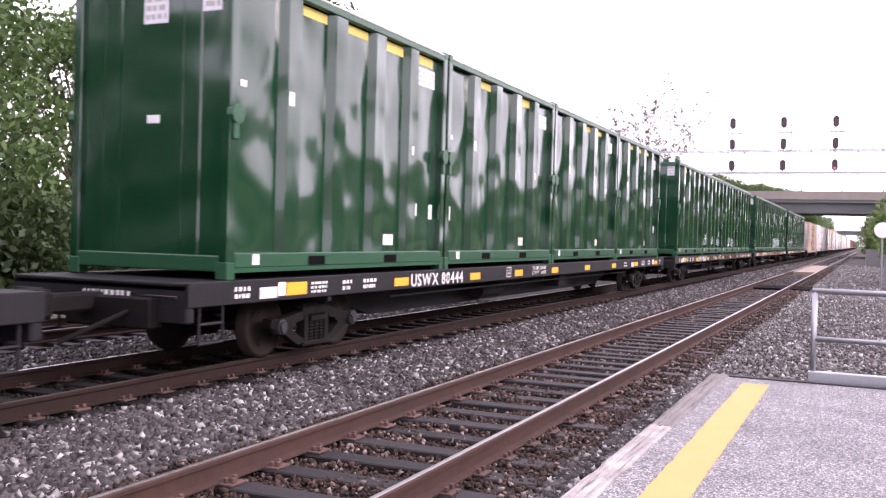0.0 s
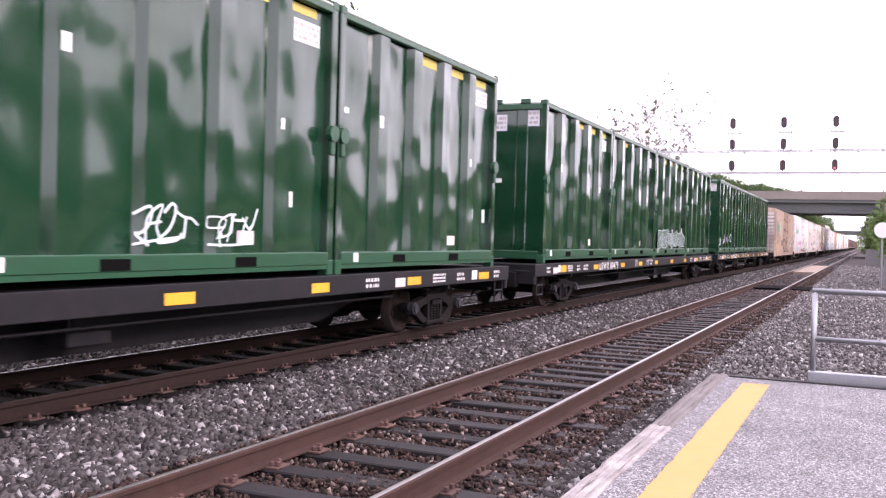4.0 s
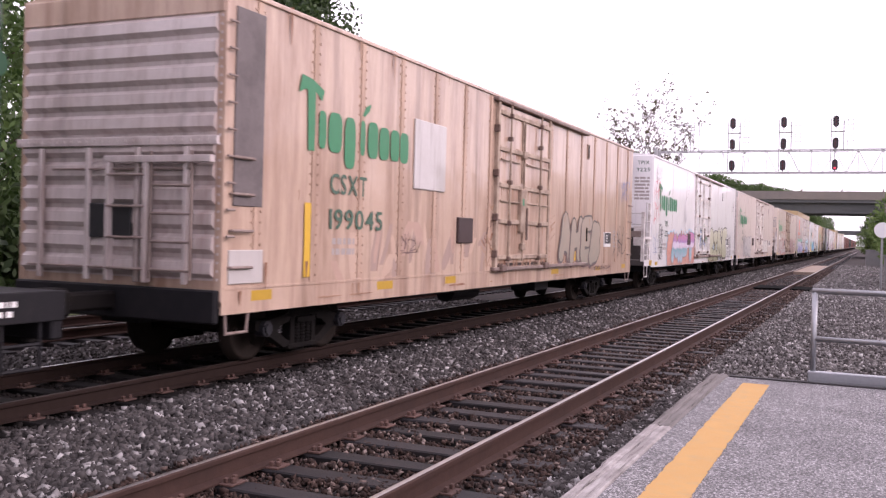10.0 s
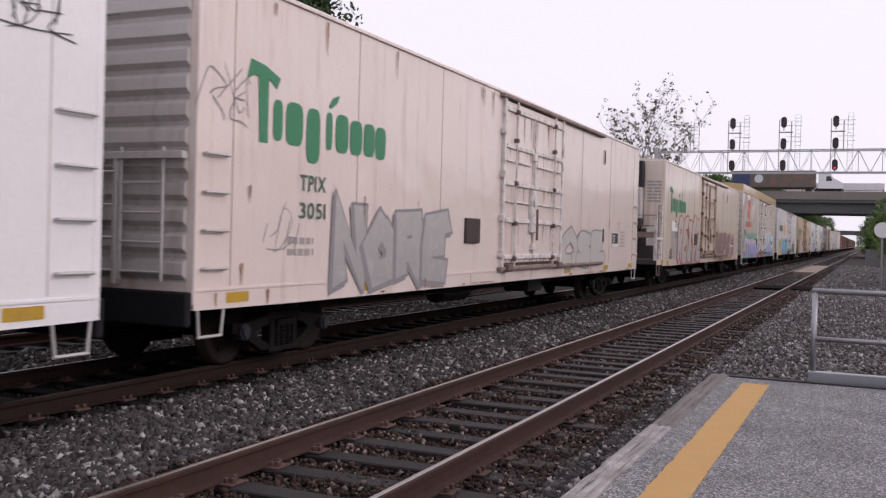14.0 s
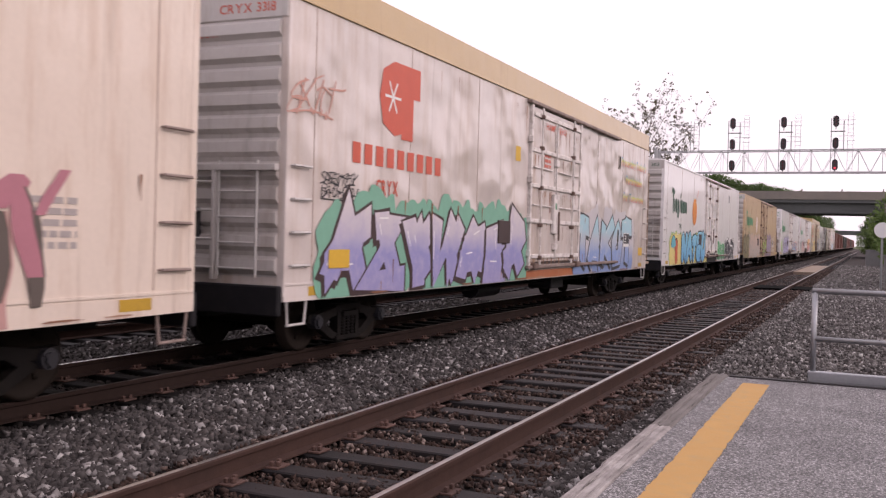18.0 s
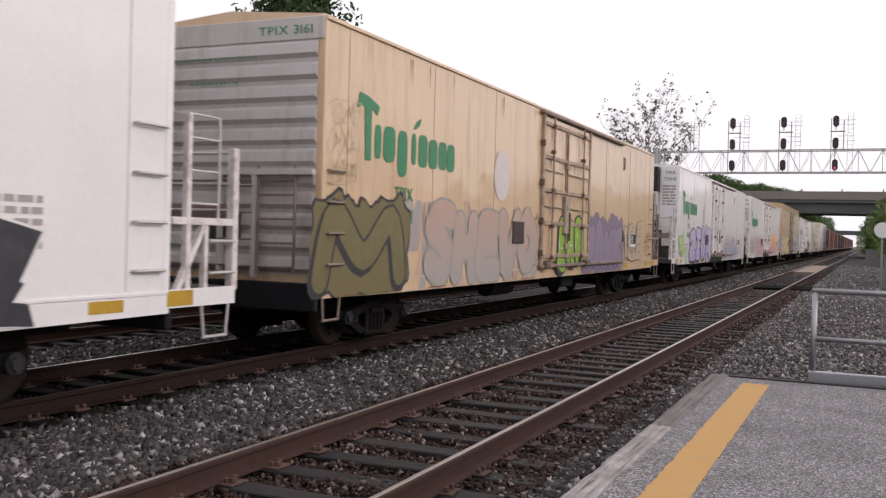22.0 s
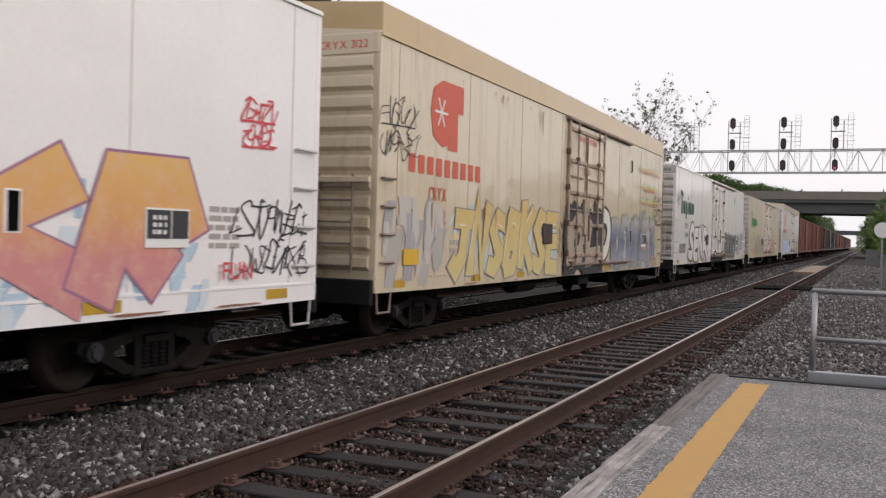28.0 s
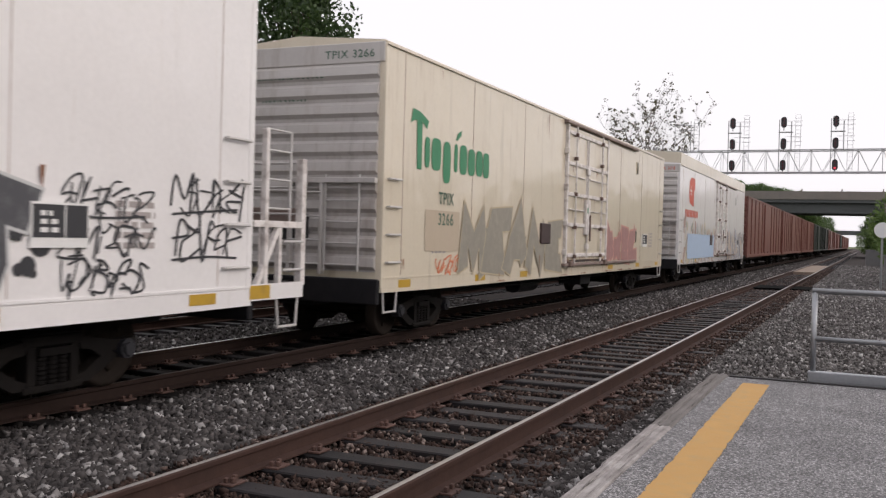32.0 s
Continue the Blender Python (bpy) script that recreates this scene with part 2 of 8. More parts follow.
M_GIRDER = mat("weathered_girder_steel", (0.085, 0.09, 0.09), 0.7, 0.2, grain=0.25, scale=2, bump=0.2)
M_BLACK = mat("black_steel", (0.011, 0.0105, 0.0125), 0.55, 0.0, spec=0.2, grain=0.4, scale=6, bump=0.2, dirt=(0.024, 0.021, 0.021), dirt_amount=0.5, dirt_scale=1.5)
M_TRUCK = mat("dusty_cast_steel", (0.007, 0.006, 0.006), 0.75, 0.0, spec=0.12, grain=0.4, scale=8, bump=0.4, dirt=(0.016, 0.013, 0.011), dirt_amount=0.5, dirt_scale=3)
M_WHEEL = mat("brown_wheel_steel", (0.016, 0.012, 0.010), 0.75, 0.0, spec=0.1, grain=0.3, scale=10, bump=0.2)
M_BLUE = mat("dusty_bearing_cap", (0.020, 0.020, 0.026), 0.6, 0.1, grain=0.3, scale=12, bump=0.1)
M_SILVER = mat("grey_ladder_steel", (0.48, 0.46, 0.45), 0.55, 0.3, grain=0.25, scale=12, bump=0.1, dirt=RUST, dirt_amount=0.35, dirt_scale=6)
M_GREEN = mat("glossy_green_paint", (0.0026, 0.034, 0.0138), 0.22, grain=0.12, scale=1.2, fine=14, bump=0.0, dirt=(0.014, 0.04, 0.024), dirt_amount=0.35, dirt_scale=0.8, spec=0.55, coat=0.55)
# pressed sheet is never flat: broad dents bend what it mirrors
gn, gl = M_GREEN.node_tree.nodes, M_GREEN.node_tree.links
dent_tc, dent, dent_b = gn.new("ShaderNodeTexCoord"), gn.new("ShaderNodeTexNoise"), gn.new("ShaderNodeBump")
dent.inputs["Scale"].default_value, dent.inputs["Detail"].default_value = 0.8, 1.0
gl.new(dent_tc.outputs["Object"], dent.inputs[0])
dent_b.inputs["Strength"].default_value, dent_b.inputs["Distance"].default_value = 1.0, 0.16
gl.new(dent.outputs[0], dent_b.inputs["Height"])
gl.new(dent_b.outputs[0], gn["Principled BSDF"].inputs["Normal"])
gl.new(dent_b.outputs[0], gn["Principled BSDF"].inputs["Coat Normal"])
gn["Principled BSDF"].inputs["Coat Roughness"].default_value = 0.07
M_GREEN2 = mat("worn_green_rail", (0.010, 0.060, 0.027), 0.35, grain=0.25, scale=3, bump=0.1, dirt=(0.03, 0.055, 0.04), dirt_amount=0.4, dirt_scale=2.5)
M_TARP = mat("pale_lid_edge", (0.40, 0.42, 0.40), 0.6, grain=0.2, scale=4, bump=0.1)
M_WHITE_T = mat("white_lettering", (0.72, 0.71, 0.70), 0.5, grain=0.1, scale=9, bump=0.0)
M_PINK = mat("pink_white_sticker", (0.72, 0.55, 0.56), 0.5, grain=0.15, scale=20, bump=0.0)
M_REFL = mat("yellow_reflective_tape", (0.75, 0.36, 0.02), 0.5, grain=0.1, scale=9, bump=0.0, dirt=(0.40, 0.22, 0.05), dirt_amount=0.35, dirt_scale=5)
M_LETTER = mat("dark_green_lettering", (0.06, 0.12, 0.085), 0.6, grain=0.15, scale=9, bump=0.0)
M_LOGO = mat("leaf_green_logo_paint", (0.035, 0.21, 0.10), 0.5, grain=0.12, scale=5, bump=0.0, dirt=(0.12, 0.24, 0.16), dirt_amount=0.35, dirt_scale=2)
M_LOGO_D = mat("deep_green_logo_paint", (0.022, 0.085, 0.055), 0.5, grain=0.12, scale=5, bump=0.0)
M_LOGO_R = mat("red_logo_paint", (0.55, 0.10, 0.06), 0.5, grain=0.15, scale=5, bump=0.0)
M_INK = mat("black_spray_paint", (0.03, 0.03, 0.035), 0.6, grain=0.3, scale=9, bump=0.0)
# Bed under the train: shade painted in as a darker tone.
M_BED_SHADE = mat("oily_track_bed", (0.014, 0.011, 0.011), 0.9, spec=0.1, grain=0.5, scale=10, fine=45, bump=1.0)
# Near-black colour that stands in for shade inside slots, pockets and gaps.
M_SLOT = mat("recess_shade_black", (0.004, 0.004, 0.004), 0.95, spec=0.05, grain=0.2, scale=9, bump=0.0)
M_GREYP = mat("grey_patch_paint", (0.36, 0.32, 0.31), 0.6, grain=0.1, scale=5, bump=0.0)


# ---- ground, tracks and platform ----
def sheet(name, xs, ys, height, material, label, category="ground"):
    """A grid over the given x and y lines, with z from height(x, y)."""
    g, n = Geo(), len(ys)
    g.v = [(x, y, height(x, y)) for x in xs for y in ys]
    g.f = [(i * n + j, (i + 1) * n + j, (i + 1) * n + j + 1, i * n + j + 1) for i in range(len(xs) - 1) for j in range(n - 1)]
    g.m = [0] * len(g.f)
    return tagged(g.done(name, material, smooth=True, fix=False), label, category, kind="structure")


FAR = [-2000, -600, -200, -60, -20] + list(np.arange(-10, 60, 4.0)) + [80, 120, 200, 400, 800, 2500]
sheet("ground", [-2500, -600, -150, -60, -30, -20, -17, -15, 0, 6, 12, 30, 100, 500, 2500], FAR,
      lambda x, y: -0.62 if -16 < x < 5 else -0.35 + 0.15 * noise.noise((x * 0.1, y * 0.1, 0)), M_EARTH, "flat grassy earth reaching to the horizon")


def bed(x, y):
    if x < -15.2:
        return -0.22 - (-15.2 - x) * 0.35
    n = noise.noise((x * 1.3, y * 1.3, 0.0)) * 0.022 + noise.noise((x * 5, y * 5, 3.0)) * 0.012
    near = min(abs(x - TRACK_N), abs(x - TRACK_T), abs(x - TRACK_F))
    return -0.235 + n - (0.03 if near < 0.75 else 0) + (0.02 if 1.7 < near else 0)


XB = [-16.2, -15.2, -14] + list(np.arange(-13, -9.5, 0.5)) + list(np.arange(-9.5, -1.6, 0.16)) + [-1.56, -1.2, -0.8, -0.4, 0, 0.5, 1, 2, 4, 7]
YB = [-30, -10, 0] + list(np.arange(2, 30, 0.16)) + list(np.arange(30, 70, 0.8)) + [75, 85, 100, 130, 170, 230, 320, 450, 650]
sheet("ballast_bed", XB, YB, bed, M_BALLAST, "grey crushed stone ballast under three tracks")

# A sheet over the ballast paints the train's shade on the bed.
sheet("oily_track_bed", list(np.arange(-9.46, -6.93, 0.18)), YB, lambda x, y: bed(x, y) + 0.012, M_BED_SHADE, "stone bed under the train with its shade painted in")
RAILP = [(-0.075, -0.18), (0.075, -0.18), (0.075, -0.166), (0.016, -0.148), (0.011, -0.055), (0.036, -0.042), (0.036, -0.013), (0.030, -0.005), (0.0215, -0.0018), (-0.0215, -0.0018), (-0.030, -0.005), (-0.036, -0.013), (-0.036, -0.042), (-0.011, -0.055), (-0.016, -0.148), (-0.075, -0.166)]
MY = random.Random(4)


def tie_mesh():
    g = Geo()
    g.box(-1.3, 1.3, -0.115, 0.115, -0.17, 0.0, c=0.012)
    me = g.done("tie_shape", M_TIE)
    return me


def share(name, ob, parent, at):
    o = new(name, ob.data)
    o.parent = parent
    o.matrix_basis = at
    return o


tie_src = tie_mesh()
shaded_src = tie_mesh()
shaded_src.data.materials[0] = M_TIE_SHADE
pg = Geo()
pg.box(-0.19, 0.17, -0.095, 0.095, 0.0, 0.018, c=0.004)
for sx, sy in ((-0.11, 0.05), (-0.11, -0.05), (0.11, 0.05), (0.11, -0.05), (-0.155, 0.03)):
    pg.box(sx - 0.016, sx + 0.016, sy - 0.02, sy + 0.02, 0.018, 0.055, c=0.005)
plate_src = pg.done("plate_shape", M_PLATE)
for cx, nm, lab, near_to, y0 in ((TRACK_N, "railway_track_1", "empty near track with shiny rails on dark creosoted ties", 46, 2.6),
                                (TRACK_T, "railway_track_2", "middle track under the train, brown rusty rails", 30, 2.9),
                                (TRACK_F, "railway_track_3", "far track with worn steel rails", 0, 3.1)):
    tr = thing(nm, lab, "railway track", kind="structure")
    for s in (-1, 1):
        c = cx + s * 0.7525
        r = Geo().prism([(c + px, pz) for px, pz in RAILP], "y", -40, 700).done("rail", M_RAIL_DK if cx == TRACK_T else M_RAIL, tr)
        crown = [(c + q, z) for q, z in ((-0.0225, -0.003), (-0.0215, -0.0014), (-0.012, -0.0003), (0.0, 0.0), (0.012, -0.0003), (0.0215, -0.0014), (0.0225, -0.003))]
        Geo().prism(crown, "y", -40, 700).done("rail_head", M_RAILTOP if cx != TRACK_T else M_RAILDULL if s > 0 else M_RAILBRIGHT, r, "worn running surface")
    y = -13.0 + y0
    rest = Geo()
    while y < y0 - 0.3:
        rest.box(cx - 1.3, cx + 1.3, y - 0.115, y + 0.115, -0.36, -0.188)
        y += 0.62
    y = y0
    while y < 260:
        step = 0.62 + MY.uniform(-0.05, 0.05)
        if y < near_to:
            share("tie", shaded_src if cx == TRACK_T else tie_src, tr, pose(cx + MY.uniform(-0.06, 0.06), y, -0.188 + MY.uniform(-0.012, 0.004), MY.uniform(-0.8, 0.8), 0, MY.uniform(-1.6, 1.6)))
            for s in (-1, 1):
                share("tie_plate", plate_src, tr, pose(cx + s * 0.7525, y, -0.187, 0, 0, 0 if s > 0 else 180))
        else:
            rest.box(cx - 1.3, cx + 1.3, y - 0.115, y + 0.115, -0.36, -0.19)
        y += step
    if rest.v:
        tagged(rest.done("ties", M_TIE, tr), kind="stuff")
bpy.data.objects.remove(tie_src)
bpy.data.objects.remove(shaded_src)
bpy.data.objects.remove(plate_src)

# Board crossing in the near track, far along the line
cross = thing("crossing_panel", "tan wooden crossing boards between the rails", "crossing", kind="structure")
for k, (a, b) in enumerate(((TRACK_N - 0.62, TRACK_N - 0.01), (TRACK_N + 0.01, TRACK_N + 0.62))):
    Geo().box(a, b, 63.0, 84.0, -0.25, -0.02, c=0.01).done("board", mat("tan_boards", (0.24, 0.185, 0.145), 0.85, grain=0.3, scale=3, fine=30, bump=0.4), cross)
# Solid near-black block drawn where a dark gap shows between the ties.
pit = Geo().box(TRACK_N - 0.66, TRACK_N + 1.5, 40.5, 43.5, -0.3, -0.12).done("dark_gap_block", M_SLOT)
tagged(pit, "near-black block standing for a gap between the near track's ties", "track gap", kind="structure")

PZ = 0.1
PL_END = 11.62
ptop = Geo()
ptop.box(-1.47, 6.0, -12, PL_END - 0.05, -0.5, PZ - 0.004)
plat = tagged(ptop.done("platform", M_ASPHALT), "low station platform paved with grey speckled asphalt", "platform", kind="structure")
edge = Geo()
ys = [-11.8, -8.9, -6.0, -3.2, -0.4, 2.4, 5.2, 8.15, 11.72]
for k in range(8):
    e = Geo()
    n, rings = 60, []
    for i in range(n + 1):
        a = ys[k] + 0.004 + (ys[k + 1] - ys[k] - 0.008) * i / n
        wv = [noise.noise((a * 2.1, q * 7.0, k * 3.0)) * 0.02 + noise.noise((a * 11, q * 5.0, k)) * 0.009 for q in range(6)]
        split = max(0.0, noise.noise((a * 1.3, 40.0, k * 2.0))) * 0.06
        rings.append([(-1.695 + wv[0], a, PZ - 0.2), (-1.695 + wv[0], a, PZ - 0.03 + wv[1] * 0.5), (-1.655 + wv[0], a, PZ + 0.004 + wv[1] * 0.4), (-1.60 + wv[2], a, PZ + 0.008 + wv[2] * 0.3),
                      (-1.582 + wv[2], a, PZ - split), (-1.562 + wv[2], a, PZ + 0.006 + wv[3] * 0.4), (-1.495 + wv[4] * 0.5, a, PZ + 0.006 + wv[4] * 0.4), (-1.468, a, PZ - 0.02 + wv[5] * 0.5), (-1.468, a, PZ - 0.2)])
    c = len(rings[0])
    e.add([q for ring in rings for q in ring], [(i * c + m, i * c + m + 1, (i + 1) * c + m + 1, (i + 1) * c + m) for i in range(n) for m in range(c - 1)] + [tuple(range(c)), tuple(n * c + m for m in range(c))])
    e.done("edge_timber", M_BLEACHED if k == 6 else M_TIMBER, plat, "splintered weathered grey timber")
endb = Geo().box(-1.45, 6.0, PL_END - 0.04, PL_END + 0.05, -0.4, PZ + 0.012, c=0.01)
endb.done("end_board", M_TIE, plat, "dark board closing the platform's end")
# The safety line has ragged edges where the paint ran out
yl, n = Geo(), 700
for i in range(n):
    a, b = -11.9 + (PL_END - 0.45 + 11.9) * i / n, -11.9 + (PL_END - 0.45 + 11.9) * (i + 1) / n
    w0 = -1.245 + noise.noise((a * 5, 0, 0)) * 0.012 + noise.noise((a * 17, 2, 0)) * 0.008 + MY.uniform(-0.003, 0.003)
    w1 = -0.955 + noise.noise((a * 5, 5, 0)) * 0.012 + noise.noise((a * 17, 7, 0)) * 0.008 + MY.uniform(-0.003, 0.003)
    yl.quad((w0, a, PZ), (w1, a, PZ), (w1, b, PZ), (w0, b, PZ))
yl.done("safety_line", M_YELLOW, plat, "worn yellow painted safety line", fix=False)

rail = thing("handrail", "galvanised pipe handrail beside the platform's end", "handrail", pose(0, 11.93, 0.0))
Geo().tube((-0.545, 0, 0.02), (-0.545, 0, 1.145), 0.033, 12).done("post", M_GALV, rail, smooth=True)
Geo().tube((-0.575, 0, 1.145), (4.2, 0, 1.145), 0.034, 12).done("top_pipe", M_GALV, rail, smooth=True)
Geo().tube((-0.545, 0, 0.58), (4.2, 0, 0.58), 0.03, 12).done("middle_pipe", M_GALV, rail, smooth=True)
Geo().box(-0.6, 4.2, -0.05, 0.06, 0.06, 0.2, c=0.01).done("kick_plate", M_GALV, rail, "galvanised channel along the foot")
for x in (1.4, 3.3):
    Geo().tube((x, 0, -0.2), (x, 0, 1.145), 0.033, 12).done("post", M_GALV, rail, smooth=True)
Geo().box(-0.6, 4.2, -0.045, 0.05, -0.25, 0.062).done("footing", M_CONC, rail)


# ---- loose stones ----
def stones(name, spots, material, label):
    """Many crushed stones in one mesh: uneven eight-cornered lumps."""
    rs = np.random.RandomState(len(spots))
    base = np.array([(x, y, z) for x in (-1, 1) for y in (-1, 1) for z in (-1, 1)], float)
    faces = np.array([(0, 1, 3, 2), (4, 6, 7, 5), (0, 4, 5, 1), (2, 3, 7, 6), (0, 2, 6, 4), (1, 5, 7, 3)])
    p = np.array(spots)
    n = len(p)
    v = base[None] * rs.uniform(0.3, 1.15, (n, 8, 1)) * rs.uniform(0.6, 1.15, (n, 1, 3)) * p[:, None, 3:4] * 0.62
    ang = rs.uniform(0, 6.28, (n, 3))
    for k, (i, j) in enumerate(((0, 1), (1, 2), (0, 2))):
        c, s = np.cos(ang[:, k])[:, None], np.sin(ang[:, k])[:, None]
        a, b = v[..., i].copy(), v[..., j].copy()
        v[..., i], v[..., j] = c * a - s * b, s * a + c * b
    v += p[:, None, :3]
    f = (faces[None] + (np.arange(n) * 8)[:, None, None]).reshape(-1, 4)
    me = bpy.data.meshes.new(name)
    me.vertices.add(n * 8)
    me.vertices.foreach_set("co", v.reshape(-1))
    me.loops.add(f.size)
    me.loops.foreach_set("vertex_index", f.reshape(-1).astype(np.int32))
    me.polygons.add(len(f))
    me.polygons.foreach_set("loop_start", np.arange(0, f.size, 4, dtype=np.int32))
    me.materials.append(material)
    me.update(calc_edges=True)
    me.validate()
    return tagged(new(name, me), label, "ballast", kind="stuff")


def scatter(n, x0, x1, y0, y1, zf, r0, r1, seed, power=1.6):
    rs = np.random.RandomState(seed)
    y = y0 + (y1 - y0) * rs.uniform(0, 1, n) ** power
    x = rs.uniform(x0, x1, n)
    r = rs.uniform(r0, r1, n)
    return [(a, b, zf(a, b) + c * 0.2, c) for a, b, c in zip(x, y, r)]


lift = lambda x, y: bed(x, y) + 0.01
spots = scatter(36000, -7.0, -4.95, 3.6, 36, lift, 0.02, 0.062, 11, 1.8) + scatter(6500, -2.25, -1.69, 4.0, 14, lift, 0.02, 0.052, 12)
spots += scatter(16000, -6.9, -4.95, 34, 100, lift, 0.04, 0.075, 16, 1.5)
spots += scatter(5000, -7.0, -1.7, -8, 3.8, lift, 0.025, 0.055, 15, 1.0)
spots += scatter(3000, -11.4, -9.4, 8, 26, lift, 0.026, 0.055, 14)
stones("pale_ballast_stones", scatter(26000, -2.3, 2.2, 11.9, 40, lift, 0.02, 0.05, 13, 1.3) + scatter(24000, -2.25, 3.5, 36, 100, lift, 0.04, 0.075, 17, 1.5), M_STONE_L, "loose crushed stones beyond the platform, paled in colour for glare")
stones("ballast_stones", spots, M_STONE, "loose grey crushed stones of mixed tone")
stones("dark_ballast_stones", scatter(12000, -7.0, -4.95, 4.0, 32, lift, 0.02, 0.045, 21) + scatter(1800, -2.25, -1.68, 4.0, 14, lift, 0.025, 0.055, 22) + scatter(3000, -2.3, 2.2, 11.9, 34, lift, 0.02, 0.042, 23), M_STONE_D, "loose dark crushed stones")
stones("brown_ballast_stones", scatter(26000, -4.95, -2.2, 3.8, 32, lambda x, y: bed(x, y) + 0.035 + 0.03 * noise.noise((x * 1.7, y * 1.7, 9.0)), 0.016, 0.042, 31) + scatter(12000, -4.9, -2.25, 32, 80, lambda x, y: bed(x, y) + 0.04, 0.03, 0.06, 33, 1.4), M_STONE_B, "rust-stained crushed stones between the ties")
stones("oily_ballast_stones", scatter(8000, -9.4, -6.95, 5, 30, lift, 0.02, 0.05, 32), M_STONE_SHADE, "crushed stones coloured dark for the shade under the train")


# ---- overpass and signal bridge ----
brg = thing("overpass", "concrete road overpass on steel girders", "bridge")
Geo().box(-330, 420, 163.6, 164.0, 9.0, 10.35, c=0.03).done("parapet", M_CONC, brg)
Geo().box(-330, 420, 178.0, 178.4, 9.0, 10.35, c=0.03).done("parapet", M_CONC, brg)
Geo().box(-330, 420, 164.0, 178.0, 8.75, 9.95).done("deck", M_CONC, brg)
Geo().box(-330, 420, 163.75, 163.99, 8.5, 9.0, c=0.02).done("fascia", M_GIRDER, brg, "grey fascia below the parapet")
for k in range(6):
    gy = 164.5 + k * 2.6
    Geo().box(-26, 12, gy - 0.03, gy + 0.03, 6.9, 8.54).box(-26, 12, gy - 0.22, gy + 0.22, 6.82, 6.9).box(-26, 12, gy - 0.22, gy + 0.22, 8.46, 8.54).done("girder", M_GIRDER, brg)
for x0, x1 in ((-30, -24.5), (2.2, 8.0)):
    Geo().box(x0, x1, 163.2, 178.8, -0.6, 8.55, c=0.05).done("abutment", M_CONC, brg)
for x0, x1 in ((-330, -30), (8, 420)):
    tagged(Geo().prism([(150, -0.7), (163.5, 8.5), (178.5, 8.5), (192, -0.7)], "x", x0, x1).done("road_embankment", M_EARTH), "grassy road embankment beside the overpass", "embankment", kind="structure")
for k in range(7):
    Geo().box(-10 + k * 6 - 0.1, -10 + k * 6 + 0.1, 163.7, 163.9, 10.35, 10.75).done("parapet_post", M_CONC, brg)
far = thing("far_bridge", "small dark bridge far along the line", "bridge")
Geo().box(-40, 30, 470, 480, 6.6, 8.6, c=0.05).done("deck", M_GIRDER, far)
for x0, x1 in ((-24, -20), (6, 10)):
    Geo().box(x0, x1, 471, 479, -0.6, 6.6).done("pier", M_CONC, far)

SG = 93.0
gan = thing("signal_bridge", "grey lattice signal bridge spanning the tracks", "signal bridge", pose(0, SG, 0))
# Signal steel's grey is lifted to paint in a veil of lens glow.
M_GAN = mat("veiled_grey_signal_steel", (0.40, 0.40, 0.415), 0.6, 0.1, grain=0.2, scale=4, bump=0.1)
zt, zb = 10.42, 8.36
for dy in (0.0, 1.5):
    for z in (zt, zb):
        Geo().box(-19.0, 9.0, dy - 0.05, dy + 0.05, z - 0.055, z + 0.055).done("chord", M_GAN, gan)
    g = Geo()
    for k in range(29):
        x = -19 + k
        if k % 2 == 0:
            g.tube((x, dy, zb), (x, dy, zt), 0.025, 5)
        if k < 28:
            g.tube((x, dy, zb if k % 2 else zt), (x + 1, dy, zt if k % 2 else zb), 0.022, 5)
    g.done("lattice", M_GAN, gan)
for k in range(15):
    for z in (zt, zb):
        Geo().tube((-19 + k * 2.0, 0, z), (-19 + k * 2.0, 1.5, z), 0.03, 5).done("cross_bar", M_GAN, gan)
for x in (-19.2, 9.2):
    for dy in (0, 1.5):
        Geo().tube((x, dy, -0.4), (x, dy, zt + 0.3), 0.16, 10).done("leg", M_GAN, gan)
M_HEAD = mat("black_signal_paint", (0.02, 0.018, 0.022), 0.5, grain=0.2, scale=8, bump=0.0)
M_LENS_OFF = mat("dark_red_lens", (0.06, 0.012, 0.018), 0.2, grain=0.1, scale=8, bump=0.0)
M_LENS = bpy.data.materials.new("lit_red_lens")
M_LENS.use_nodes = True
M_LENS.node_tree.nodes["Principled BSDF"].inputs["Emission Color"].default_value = (1.0, 0.08, 0.12, 1)
M_LENS.node_tree.nodes["Principled BSDF"].inputs["Emission Strength"].default_value = 1.1
M_LENS.node_tree.nodes["Principled BSDF"].inputs["Base Color"].default_value = (0.5, 0.03, 0.05, 1)


